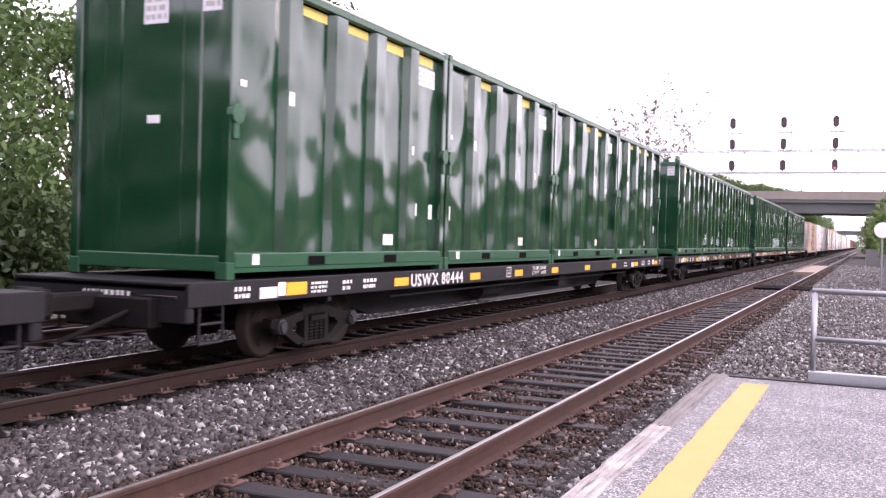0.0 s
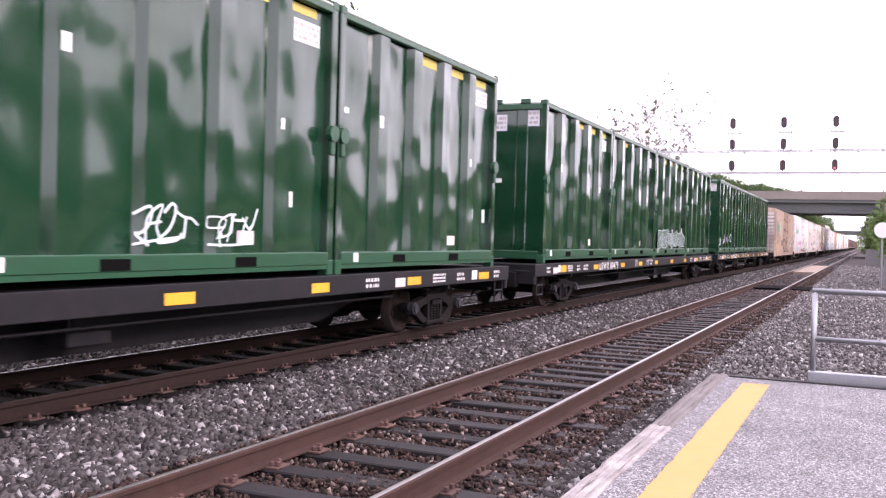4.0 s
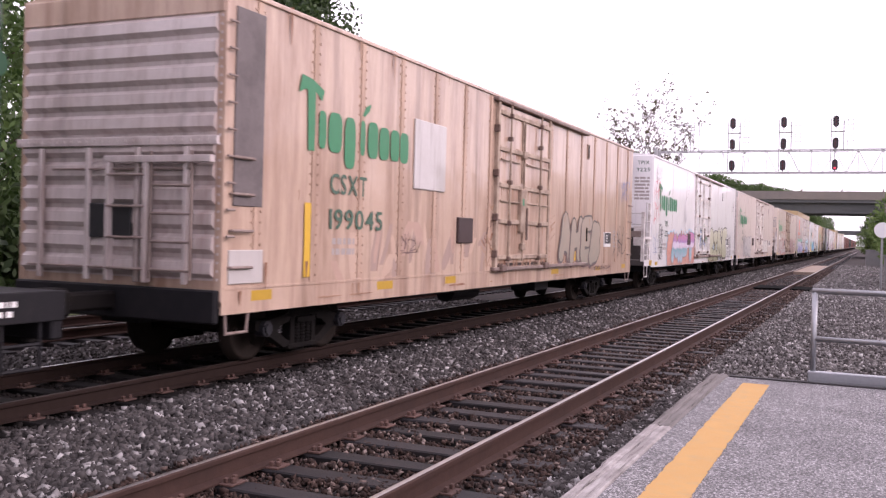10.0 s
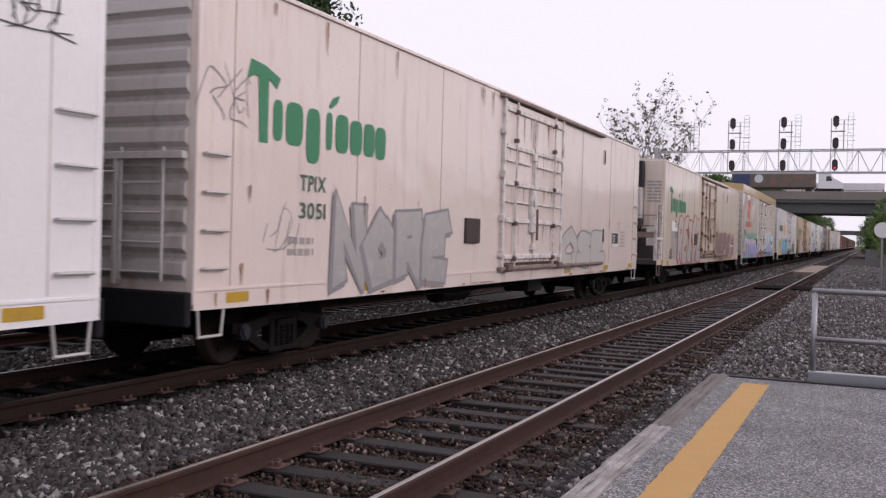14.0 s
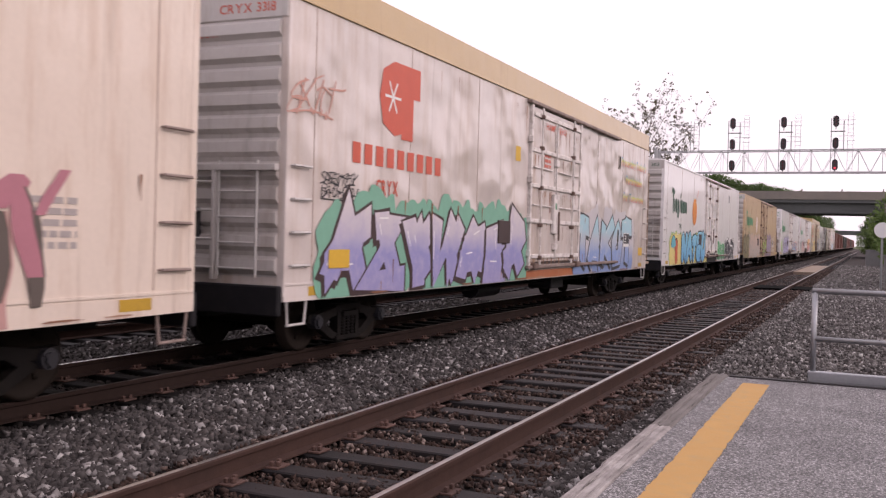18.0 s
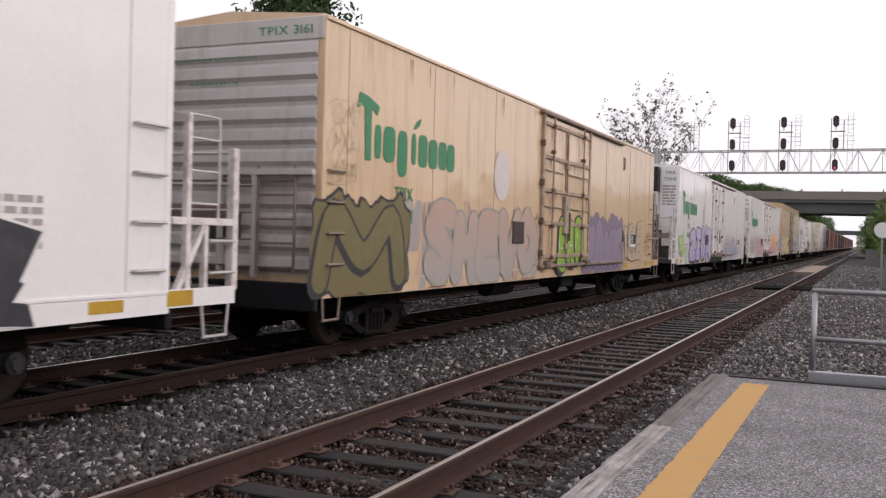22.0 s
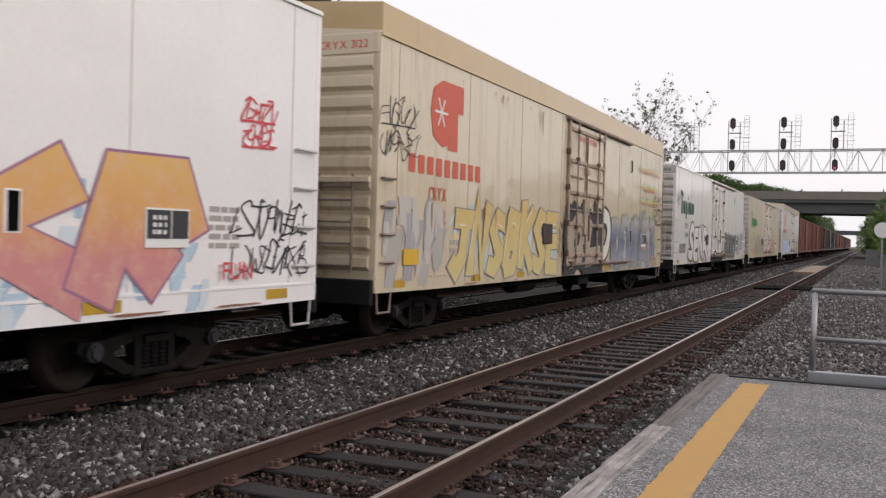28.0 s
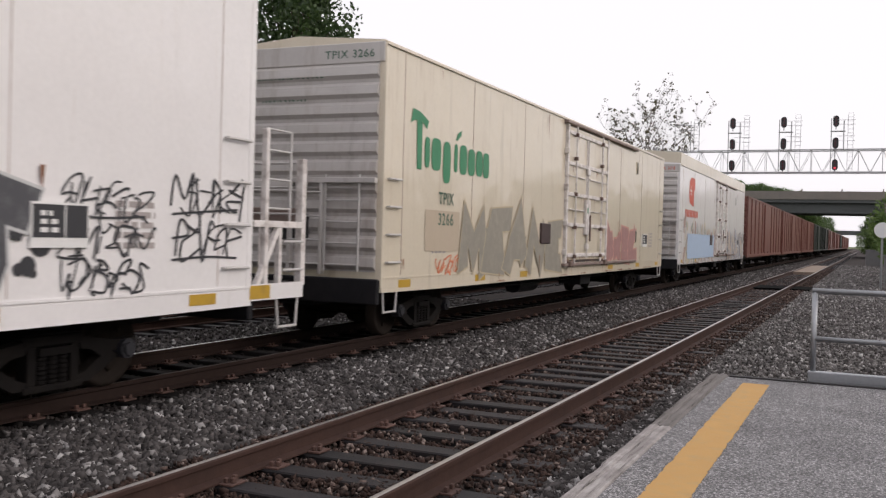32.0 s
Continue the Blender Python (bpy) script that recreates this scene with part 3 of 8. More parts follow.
def signal(x, lit):
    """Three oval heads on a mast with a ladder, platforms and back rails."""
    sg = thing("railway_signal", "triple-headed black railway signal on a grey mast", "railway signal", pose(x, SG - 0.35, 0), group="signals on the signal bridge")
    Geo().box(-0.42, -0.34, -0.06, 0.06, zb - 0.1, 13.2).done("mast", M_GAN, sg)
    Geo().box(0.62, 0.72, -0.04, 0.06, zt, 13.0).done("rear_post", M_GAN, sg)
    for z in (12.05, zt):
        Geo().box(-0.45, 0.8, -0.1, 0.3, z - 0.05, z + 0.03).done("platform_grate", M_GAN, sg)
    l = Geo()
    for dx in (1.0, 1.45):
        l.tube((dx, 0.3, zb + 0.1), (dx, 0.3, 13.6), 0.02, 5)
    for k in range(15):
        l.tube((1.0, 0.3, zb + 0.3 + k * 0.36), (1.45, 0.3, zb + 0.3 + k * 0.36), 0.016, 5)
    l.done("ladder", M_GAN, sg)
    for z in (11.2, 11.65, 12.7, 13.1):
        Geo().tube((0.1, 0.35, z), (1.6, 0.35, z), 0.018, 5).done("guard_rail", M_GAN, sg)
    for i, z in enumerate((12.95, 10.97, 8.98)):
        n, prof = 20, []
        for a in range(n):
            w = 6.28318 * a / n
            prof.append((0.26 * math.cos(w), z + (0.24 if math.sin(w) > 0 else -0.24) + 0.27 * math.sin(w)))
        h = Geo().prism(prof, "y", -0.09, 0.05).done("signal_head", M_HEAD, sg)
        for dz, on in ((0.27, False), (0.0, False), (-0.27, lit == i)):
            q = Geo().tube((0, -0.1, z + dz), (0, -0.125, z + dz), 0.1, 12).done("lens", M_LENS if on else M_LENS_OFF, h, "lit red lens" if on else "")
        Geo().tube((0, 0, z - 0.75), (0, 0, z - 0.45), 0.05, 6).done("bracket", M_GAN, h)
    return sg


signal(-11.95, -1)
signal(-7.40, -1)
signal(-2.94, 2)
em = thing("railway_signal", "grey signal ladder stand without heads on the signal bridge", "railway signal", pose(-16.6, SG, 0))
l = Geo()
for dx in (-0.8, 0.7, 1.0, 1.5):
    l.tube((dx, 0, zt - 0.1), (dx, 0, 13.3), 0.035, 6)
for k in range(9):
    l.tube((1.0, 0, zt + 0.2 + k * 0.35), (1.5, 0, zt + 0.2 + k * 0.35), 0.02, 5)
for z in (11.9, 12.4, 12.9):
    l.tube((-0.8, 0, z), (0.9, 0, z), 0.03, 5)
l.done("ladder_frame", M_GAN, em)

# Lineside things beyond the platform
M_CAB = mat("grey_cabinet_paint", (0.20, 0.20, 0.205), 0.6, grain=0.15, scale=3, bump=0.1, dirt=(0.12, 0.115, 0.11), dirt_scale=1.5)
sgn = thing("round_sign", "round white disc sign on a grey post", "sign", pose(0.58, 46, 0))
Geo().tube((0, 0, -0.3), (0, 0, 2.2), 0.05, 8).done("post", M_GALV, sgn)
Geo().tube((0, -0.05, 2.42), (0, -0.09, 2.42), 0.34, 24).done("disc", mat("white_sign_enamel", (0.75, 0.75, 0.76), 0.5, grain=0.05, scale=3, bump=0.0), sgn)
for x, y, w, d, h, lab in ((1.05, 47, 0.7, 0.6, 1.25, "grey steel signal cabinet beside the track"), (0.95, 100, 2.2, 1.2, 1.3, "low grey equipment box beside the track")):
    cb = thing("equipment_cabinet", lab, "cabinet", pose(x, y, 0))
    foot = 0.5 if y < 60 else -0.3
    Geo().box(-w / 2, w / 2, -d / 2, d / 2, foot, h, c=0.02).done("body", M_CAB, cb)
    for lx in (-w / 2 + 0.05, w / 2 - 0.05):
        for ly in (-d / 2 + 0.05, d / 2 - 0.05):
            Geo().box(lx - 0.03, lx + 0.03, ly - 0.03, ly + 0.03, -0.3, foot + 0.05).done("leg", M_CAB, cb)
    Geo().box(-w / 2 - 0.05, w / 2 + 0.05, -d / 2 - 0.05, d / 2 + 0.05, h, h + 0.06, c=0.02).done("lid", M_CAB, cb)
    Geo().box(-w / 2 + 0.06, w / 2 - 0.06, -d / 2 - 0.015, -d / 2 + 0.001, max(0.0, foot + 0.06), h - 0.1, c=0.005).done("door", M_CAB, cb)


# ---- trees ----
M_BARK = mat("tree_bark", (0.085, 0.065, 0.05), 0.95, grain=0.4, scale=6, fine=40, bump=0.8)


def leafmat(name, col, col2, through=0.35):
    mt = bpy.data.materials.new(name)
    mt.use_nodes = True
    n, l = mt.node_tree.nodes, mt.node_tree.links
    b, o = n["Principled BSDF"], n["Material Output"]
    gi = n.new("ShaderNodeNewGeometry")
    mx = n.new("ShaderNodeMix")
    mx.data_type = "RGBA"
    mx.inputs[6].default_value, mx.inputs[7].default_value = (*col, 1), (*col2, 1)
    l.new(gi.outputs["Random Per Island"], mx.inputs[0])
    l.new(mx.outputs[2], b.inputs["Base Color"])
    b.inputs["Roughness"].default_value = 0.55
    tr = n.new("ShaderNodeBsdfTranslucent")
    l.new(mx.outputs[2], tr.inputs[0])
    ms = n.new("ShaderNodeMixShader")
    ms.inputs[0].default_value = through
    l.new(b.outputs[0], ms.inputs[1])
    l.new(tr.outputs[0], ms.inputs[2])
    l.new(ms.outputs[0], o.inputs[0])
    return mt


M_LEAF = leafmat("summer_leaves", (0.035, 0.075, 0.018), (0.10, 0.17, 0.045))
M_LEAF_L = leafmat("light_leaves", (0.07, 0.13, 0.03), (0.17, 0.25, 0.07))
M_LEAF_D = leafmat("dark_leaves", (0.022, 0.045, 0.015), (0.06, 0.10, 0.03))


def leaf_mesh(name, centres, size, material, seed):
    """Single leaves as small folded-open diamonds, scattered round the given centres (x, y, z, radius, count)."""
    rs = np.random.RandomState(seed)
    pos = []
    for x, y, z, r, c in centres:
        d = rs.normal(0, 1, (c, 3))
        d /= np.linalg.norm(d, axis=1)[:, None]
        pos.append(np.array((x, y, z)) + d * (r * rs.uniform(0.35, 1.0, (c, 1)) ** 0.6) * np.array((1, 1, 0.8)))
    pos = np.concatenate(pos)
    n = len(pos)
    u = rs.normal(0, 1, (n, 3))
    u /= np.linalg.norm(u, axis=1)[:, None]
    w = np.cross(u, rs.normal(0, 1, (n, 3)))
    w /= np.linalg.norm(w, axis=1)[:, None] + 1e-9
    s = rs.uniform(0.6, 1.25, (n, 1)) * size
    v = np.stack([pos - u * s, pos + w * s * 0.55, pos + u * s, pos - w * s * 0.55], 1).reshape(-1, 3)
    me = bpy.data.meshes.new(name)
    me.vertices.add(n * 4)
    me.vertices.foreach_set("co", v.reshape(-1))
    me.loops.add(n * 4)
    me.loops.foreach_set("vertex_index", np.arange(n * 4, dtype=np.int32))
    me.polygons.add(n)
    me.polygons.foreach_set("loop_start", np.arange(0, n * 4, 4, dtype=np.int32))
    me.materials.append(material)
    me.update(calc_edges=True)
    return me


def tree(name, label, seed, height, spread, clumps, per, size, leaf, low=0.3, at=None, clump_r=0.16):
    """Tapered trunk, forking limbs and a crown of leaf clumps at the limb ends."""
    r = random.Random(seed)
    t = thing(name, label, "tree", at)
    g = Geo()
    h0 = height * low
    lean = Vector((r.uniform(-0.05, 0.05), r.uniform(-0.05, 0.05), 1)) * h0
    base = height * 0.022
    g.tube((0, 0, -0.6), lean * 0.5, base * 1.25, 8, r2=base)
    g.tube(lean * 0.5, lean, base, 8, r2=base * 0.8)
    top = Vector((lean.x, lean.y, height * 0.86))
    g.tube(lean, top, base * 0.8, 7, r2=base * 0.15)
    cs = []
    for k in range(clumps):
        f = (k + 0.5) / clumps
        a = k * 2.39996 + r.uniform(-0.4, 0.4)
        z = height * (low + (0.98 - low) * (f ** 0.85))
        prof = math.sin(math.pi * min(1, 0.16 + 0.8 * f)) ** 0.7
        rad = spread * prof * r.uniform(0.45, 1.05)
        c = Vector((math.cos(a) * rad, math.sin(a) * rad, z))
        s = lean.lerp(top, max(0, min(1, f * 0.75 + r.uniform(-0.12, 0.02))))
        mid = s.lerp(c, 0.55) + Vector((0, 0, -0.04 * height * r.random()))
        g.tube(s, mid, base * 0.32, 5, r2=base * 0.16, caps=False)
        g.tube(mid, c, base * 0.16, 4, r2=base * 0.05, caps=False)
        cs.append((c.x, c.y, c.z, spread * clump_r * 2.1 * r.uniform(0.7, 1.25), int(per * r.uniform(0.7, 1.3))))
    g.done("trunk", M_BARK, t, smooth=True)
    cr = new("crown", leaf_mesh("crown", cs, size, leaf, seed))
    cr.parent = t
    return t


def sparse_tree(seed, at):
    """A tall thin tree: several leaders that fork again and again, with small loose tufts of leaves at the twigs."""
    r = random.Random(seed)
    t = thing("tree", "tall thinly leaved tree with open twiggy crown", "tree", at)
    g, tufts = Geo(), []
    g.tube((0, 0, -0.6), (0.1, 0, 3.2), 0.34, 9, r2=0.27)
    across = Vector((0.91, 0.41, 0))

    def grow(p, d, length, rad, level):
        n = 3
        for k in range(n):
            d = (d + Vector((r.uniform(-0.2, 0.2), r.uniform(-0.2, 0.2), r.uniform(-0.03, 0.14)))).normalized()
            q = p + d * length / n
            g.tube(p, q, rad * (1 - 0.22 * k), 5 if level < 2 else 3, r2=rad * (1 - 0.22 * (k + 1)), caps=False)
            if level < 3 and (level or k):
                for _ in range(2 if level < 2 else 1):
                    s = Vector((r.uniform(-1, 1), r.uniform(-1, 1), r.uniform(0.0, 0.8))).normalized()
                    grow(q, (d * 0.55 + s * 0.75).normalized(), length * r.uniform(0.36, 0.62), rad * 0.5, level + 1)
            p = q
        if level >= 2 and r.random() < 0.85:
            tufts.append((p.x, p.y, p.z, r.uniform(0.18, 0.5), r.randint(5, 18)))

    for dx, top in ((-5.0, 15.0), (-3.2, 17.2), (-1.2, 19.0), (0.2, 19.4), (1.4, 17.6), (2.4, 15.6), (-3.8, 13.5)):
        start = Vector((0.1, 0, 3.0 + r.uniform(-0.4, 1.6)))
        goal = across * dx * 0.8 + Vector((r.uniform(-1.5, 1.5), r.uniform(-1.5, 1.5), top - 3.0))
        grow(start, (goal - start).normalized(), (goal - start).length, 0.13, 0)
    g.done("trunk", M_BARK, t)
    cr = new("crown", leaf_mesh("crown", tufts, 0.15, M_LEAF_S, seed))
    cr.parent = t
    return t


M_LEAF_S = leafmat("olive_leaves", (0.075, 0.07, 0.04), (0.16, 0.14, 0.085), 0.5)
T_A = tree("tree", "leafy broadleaf tree in full green leaf", 3, 10.0, 3.6, 60, 230, 0.13, M_LEAF, low=0.06, at=pose(-21.5, 15.5, -0.3))
T_B = tree("tree", "tall dark green broadleaf tree behind the tracks", 8, 15.2, 3.6, 70, 200, 0.17, M_LEAF_D, low=0.25, at=pose(-27.6, 42.0, -0.3))
sparse_tree(12, pose(-23.4, 112, -0.3) @ Matrix.Scale(0.82, 4))
# Far trees take a lighter leaf green that stands in for haze.
T_H = tree("tree", "green broadleaf tree far behind the tracks", 23, 15.2, 4.4, 70, 170, 0.2, M_LEAF, low=0.2, at=pose(-26.5, 112, -0.3) @ Matrix.Scale(0.8, 4))
T_C = tree("bush", "dense rounded bush beside the line", 17, 4.0, 2.2, 40, 150, 0.12, M_LEAF_L, low=0.12, at=pose(2.7, 50, 1.0))
tagged(T_C, category="bush")
TR = random.Random(9)
T_U = tree("bush", "dark green undergrowth bush behind the far track", 27, 2.6, 1.5, 30, 150, 0.11, M_LEAF_D, low=0.05, at=pose(-18.6, 7.0, -0.35), clump_r=0.2)
tagged(T_U, category="bush")
for k in range(27):
    copy_thing(T_U, pose(-18.8 + TR.uniform(-0.7, 0.5), -8 + k * 1.95 + (1.0 if -8 + k * 1.95 > 6 else 0), -0.35, 0, 0, TR.uniform(0, 360)) @ Matrix.Scale(TR.uniform(0.75, 1.25), 4))
for x, y, s, a in ((-20.5, 10.5, 0.95, 40), (-22, 21.5, 0.82, 130), (-20.8, 26.5, 0.78, 220), (-22.4, 32.5, 0.80, 300), (-21, 39, 0.72, 10), (-24, 58, 0.8, 77), (-22.5, 4, 0.9, 33)):
    copy_thing(T_A, pose(x, y, -0.3, 0, 0, a) @ Matrix.Scale(s, 4))
for x, y, s, a in ((-29, 66, 0.62, 30), (-28.4, 84, 0.93, 80), (-28.6, 97, 0.90, 150), (-27, 104, 0.70, 210), (-29, 120, 0.98, 260), (-26, 125, 0.92, 160), (-24, 129, 0.86, 20), (-21.8, 131, 0.80, 200), (-24, 142, 0.86, 320), (-20.5, 146, 0.76, 100), (-27, 150, 0.85, 35),
                   (-16, 203, 0.92, 60), (-18.4, 205, 0.95, 100), (-13.4, 203, 0.88, 200), (-20.7, 202, 0.98, 280), (-23.2, 204, 0.98, 15), (-12.0, 202, 0.85, 40), (-25.6, 202, 1.04, 45), (-28.2, 200, 1.1, 130), (-31, 202, 1.1, 230), (0.4, 160, 0.42, 70), (1.6, 166, 0.45, 10), (-31, 202, 1.1, 235)):
    copy_thing(T_B if y < 70 or x > 0 else T_H, pose(x, y, -0.3, 0, 0, a) @ Matrix.Scale(s * (1.16 if 195 < y < 215 and x < -5 else 1.0), 4))
for x, y, s, a in ((4.5, 172, 0.55, 40), (3.2, 186, 0.5, 140), (5.5, 200, 0.6, 0), (7.0, 225, 0.8, 250), (6.0, 260, 0.7, 25), (4.8, 158, 0.5, 200)):
    copy_thing(T_B if y < 70 or x > 0 else T_H, pose(x, y, -0.3, 0, 0, a) @ Matrix.Scale(s * (1.16 if 195 < y < 215 and x < -5 else 1.0), 4))
for x, y, s, a in ((-17, 262, 1.05, 0), (-17.5, 300, 1.15, 80), (-17, 345, 1.2, 150), (-18, 395, 1.3, 220), (-17, 450, 1.4, 290), (6, 300, 1.0, 20), (7, 360, 1.2, 110)):
    copy_thing(T_A, pose(x, y, -0.3, 0, 0, a) @ Matrix.Scale(s, 4))
for k in range(34):
    y = -30 + k * 5.4 + TR.uniform(-1, 1)
    tall = 1.6 if 18 < y < 62 else 1.05 if 62 <= y < 110 else 0.8
    copy_thing(T_A, pose(38 + TR.uniform(-2, 4), y, -0.3, 0, 0, TR.uniform(0, 360)) @ Matrix.Scale(tall * TR.uniform(0.8, 1.12), 4))
# Trees out of view, added to darken what the container ends mirror.
for k in range(9):
    copy_thing(T_A, pose(-21 + TR.uniform(-1.5, 1.5), -2 - k * 5.0, -0.3, 0, 0, TR.uniform(0, 360)) @ Matrix.Scale(TR.uniform(0.85, 1.1), 4))
for x, y, s, a in ((3.6, 52, 0.9, 90), (3.2, 60, 1.0, 10), (3.8, 75, 1.1, 200), (3.4, 95, 1.2, 120), (4.2, 118, 1.3, 45), (4.5, 140, 1.5, 290), (1.6, 158, 1.3, 20)):
    copy_thing(T_C, pose(x, y, -0.3, 0, 0, a) @ Matrix.Scale(s, 4))


# ---- the train: shared pieces ----
MOVING = []          # (thing, place along the train at 16 s)
SPIN = []            # (wheelset, place along the train at 16 s)


def wheelset_mesh():
    """Two dished wheels with flanges on an axle along x."""
    g, n = Geo(), 28
    for s in (-1, 1):
        prof = [(0.69, 0.10), (0.69, 0.36), (0.685, 0.455), (0.70, 0.46), (0.715, 0.425), (0.82, 0.42), (0.825, 0.37), (0.79, 0.34), (0.77, 0.15), (0.83, 0.12), (0.83, 0.0)]
        pts = [(s * x, r * math.cos(6.28318 * i / n), r * math.sin(6.28318 * i / n)) for x, r in prof for i in range(n)]
        fs = [(k * n + i, k * n + (i + 1) % n, (k + 1) * n + (i + 1) % n, (k + 1) * n + i) for k in range(len(prof) - 1) for i in range(n)]
        g.add(pts, fs)
        for i in range(3):
            a = 6.28318 * i / 3
            g.box(s * 0.79 - 0.008, s * 0.79 + 0.008, 0.24 * math.cos(a) - 0.03, 0.24 * math.cos(a) + 0.03, 0.24 * math.sin(a) - 0.03, 0.24 * math.sin(a) + 0.03)
    g.tube((-0.95, 0, 0), (0.95, 0, 0), 0.075, 12)
    return g.done("wheelset", M_WHEEL, smooth=True)


def frame_mesh():
    """Cast side frame of a truck, seen from the side as a flat X with a spring window; local y along the rail."""
    g = Geo()
    for s in (-1, 1):
        g.prism([(s * 0.30, 0.60), (s * 0.82, 0.52), (s * 1.10, 0.53), (s * 1.12, 0.42), (s * 0.98, 0.37), (s * 0.80, 0.41), (s * 0.34, 0.47)], "x", -0.07, 0.07)
        g.prism([(s * 0.30, 0.56), (s * 0.44, 0.56), (s * 0.88, 0.36), (s * 0.46, 0.14), (s * 0.28, 0.14), (s * 0.30, 0.21), (s * 0.40, 0.24), (s * 0.62, 0.37)], "x", -0.06, 0.06)
        g.box(-0.07, 0.07, s * 0.26 - 0.05 if s > 0 else -0.31, s * 0.26 + 0.05 if s > 0 else -0.21, 0.14, 0.6)
    g.box(-0.075, 0.075, -0.36, 0.36, 0.53, 0.64, c=0.015)
    g.box(-0.09, 0.09, -0.36, 0.36, 0.10, 0.17, c=0.015)
    return g.done("side_frame", M_TRUCK)


def springs_mesh():
    """Three upright coil springs under a cap, as one nest."""
    g = Geo()
    for y in (-0.13, 0.0, 0.13):
        ring = [(0.045, 0.17), (0.045, 0.46)]
        for k in range(6):
            z = 0.18 + k * 0.045
            ring[-1:-1] = [(0.058, z + 0.004), (0.058, z + 0.026), (0.045, z + 0.032)]
        n = 8
        pts = [(r * math.cos(6.28318 * q / n), y + r * math.sin(6.28318 * q / n), z) for r, z in ring for q in range(n)]
        g.add(pts, [(k * n + q, k * n + (q + 1) % n, (k + 1) * n + (q + 1) % n, (k + 1) * n + q) for k in range(len(ring) - 1) for q in range(n)])
    g.box(-0.05, 0.08, -0.2, 0.2, 0.45, 0.52)
    return g.done("spring_nest", M_TRUCK)


def bolster_mesh():
    g = Geo()
    g.box(-0.98, 0.98, -0.2, 0.2, 0.45, 0.68, c=0.03)
    g.box(-0.7, 0.7, -0.75, -0.65, 0.3, 0.42).box(-0.7, 0.7, 0.65, 0.75, 0.3, 0.42)
    return g.done("bolster", M_TRUCK)


def cap_mesh():
    g = Geo()
    g.tube((0, 0, 0), (0.14, 0, 0), 0.105, 14).tube((0.14, 0, 0), (0.17, 0, 0), 0.07, 12)
    for k in range(3):
        a = 6.28318 * k / 3 + 0.5
        g.tube((0.14, 0.075 * math.cos(a), 0.075 * math.sin(a)), (0.16, 0.075 * math.cos(a), 0.075 * math.sin(a)), 0.02, 6)
    return g.done("bearing_cap", M_BLUE)


def coupler_mesh():
    g = Geo()
    g.box(-0.11, 0.11, -1.0, 0.1, 0.72, 0.93, c=0.03)
    g.box(-0.19, 0.17, -1.2, -0.9, 0.66, 0.99, c=0.05)
    g.box(0.05, 0.2, -1.32, -1.1, 0.68, 0.97, c=0.04)
    return g.done("coupler", M_TRUCK)


SHAPES = {}
for nm, fn in (("wheelset", wheelset_mesh), ("side_frame", frame_mesh), ("spring_nest", springs_mesh), ("bolster", bolster_mesh), ("bearing_cap", cap_mesh), ("coupler", coupler_mesh)):
    ob = fn()
    SHAPES[nm] = ob.data
    bpy.data.objects.remove(ob)


def piece(name, parent, at):
    o = new(name, SHAPES[name])
    o.parent = parent
    o.matrix_basis = at
    return o


def truck(car, y, place, spin):
    tk = piece("bolster", car, pose(0, y, 0))
    tk.name = "truck"
    for s in (-1, 1):
        piece("side_frame", tk, pose(s * 0.99, 0, 0))
        piece("spring_nest", tk, pose(s * 1.02, 0, 0))
        for d in (-0.93, 0.93):
            piece("bearing_cap", tk, pose(s * 0.98, d, 0.42, 0, 0, 0 if s > 0 else 180))
    for d in (-0.93, 0.93):
        w = piece("wheelset", tk, pose(0, d, 0.42))
        if spin:
            SPIN.append((w, place + y + d, d))
    return tk


def ends(car, y0, y1):
    piece("coupler", car, pose(0, y0, 0))
    piece("coupler", car, pose(0, y1, 0, 0, 0, 180))


# ---- lettering and paint marks ----
GLYPH = {}


def glyph(ch, off=0.0):
    """Flat outline of one character: points, faces, width."""
    if (ch, off) not in GLYPH:
        cu = bpy.data.curves.new("letter", "FONT")
        cu.body, cu.size, cu.offset, cu.resolution_u = ch, 1.0, off, 3
        ob = bpy.data.objects.new("letter", cu)
        me = bpy.data.meshes.new_from_object(ob)
        v = np.array([q.co[:2] for q in me.vertices]) if len(me.vertices) else np.zeros((0, 2))
        GLYPH[ch, off] = (v, [tuple(q.vertices) for q in me.polygons])
        bpy.data.objects.remove(ob)
        bpy.data.meshes.remove(me)
        bpy.data.curves.remove(cu)
    return GLYPH[ch, off]


def mount(side, depth):
    """How flat marks are put on a car: 'side' faces +x with text along +y, 'end' faces -y with text along +x."""
    if side == "side":
        return lambda a, b: (depth, a, b)
    return lambda a, b: (a, depth, b)


def write(g, txt, a, b, h, put, m=0, bold=0.0, fit=None):
    """Letters of height h from (a, b) on; fit: the width that they fill."""
    k, x, items = h / 0.70, 0.0, []
    for ch in txt:
        if ch == " ":
            x += 0.32
            continue
        v, f = glyph(ch, bold)
        w0, w1 = v[:, 0].min(), v[:, 0].max()
        items.append((x - w0, v, f))
        x += (w1 - w0) + 0.11
    sx = k if fit is None else fit / max(x - 0.11, 0.01)
    for dx, v, f in items:
        g.add([put(a + (q[0] + dx) * sx, b + q[1] * k) for q in v], f, m)
    return g


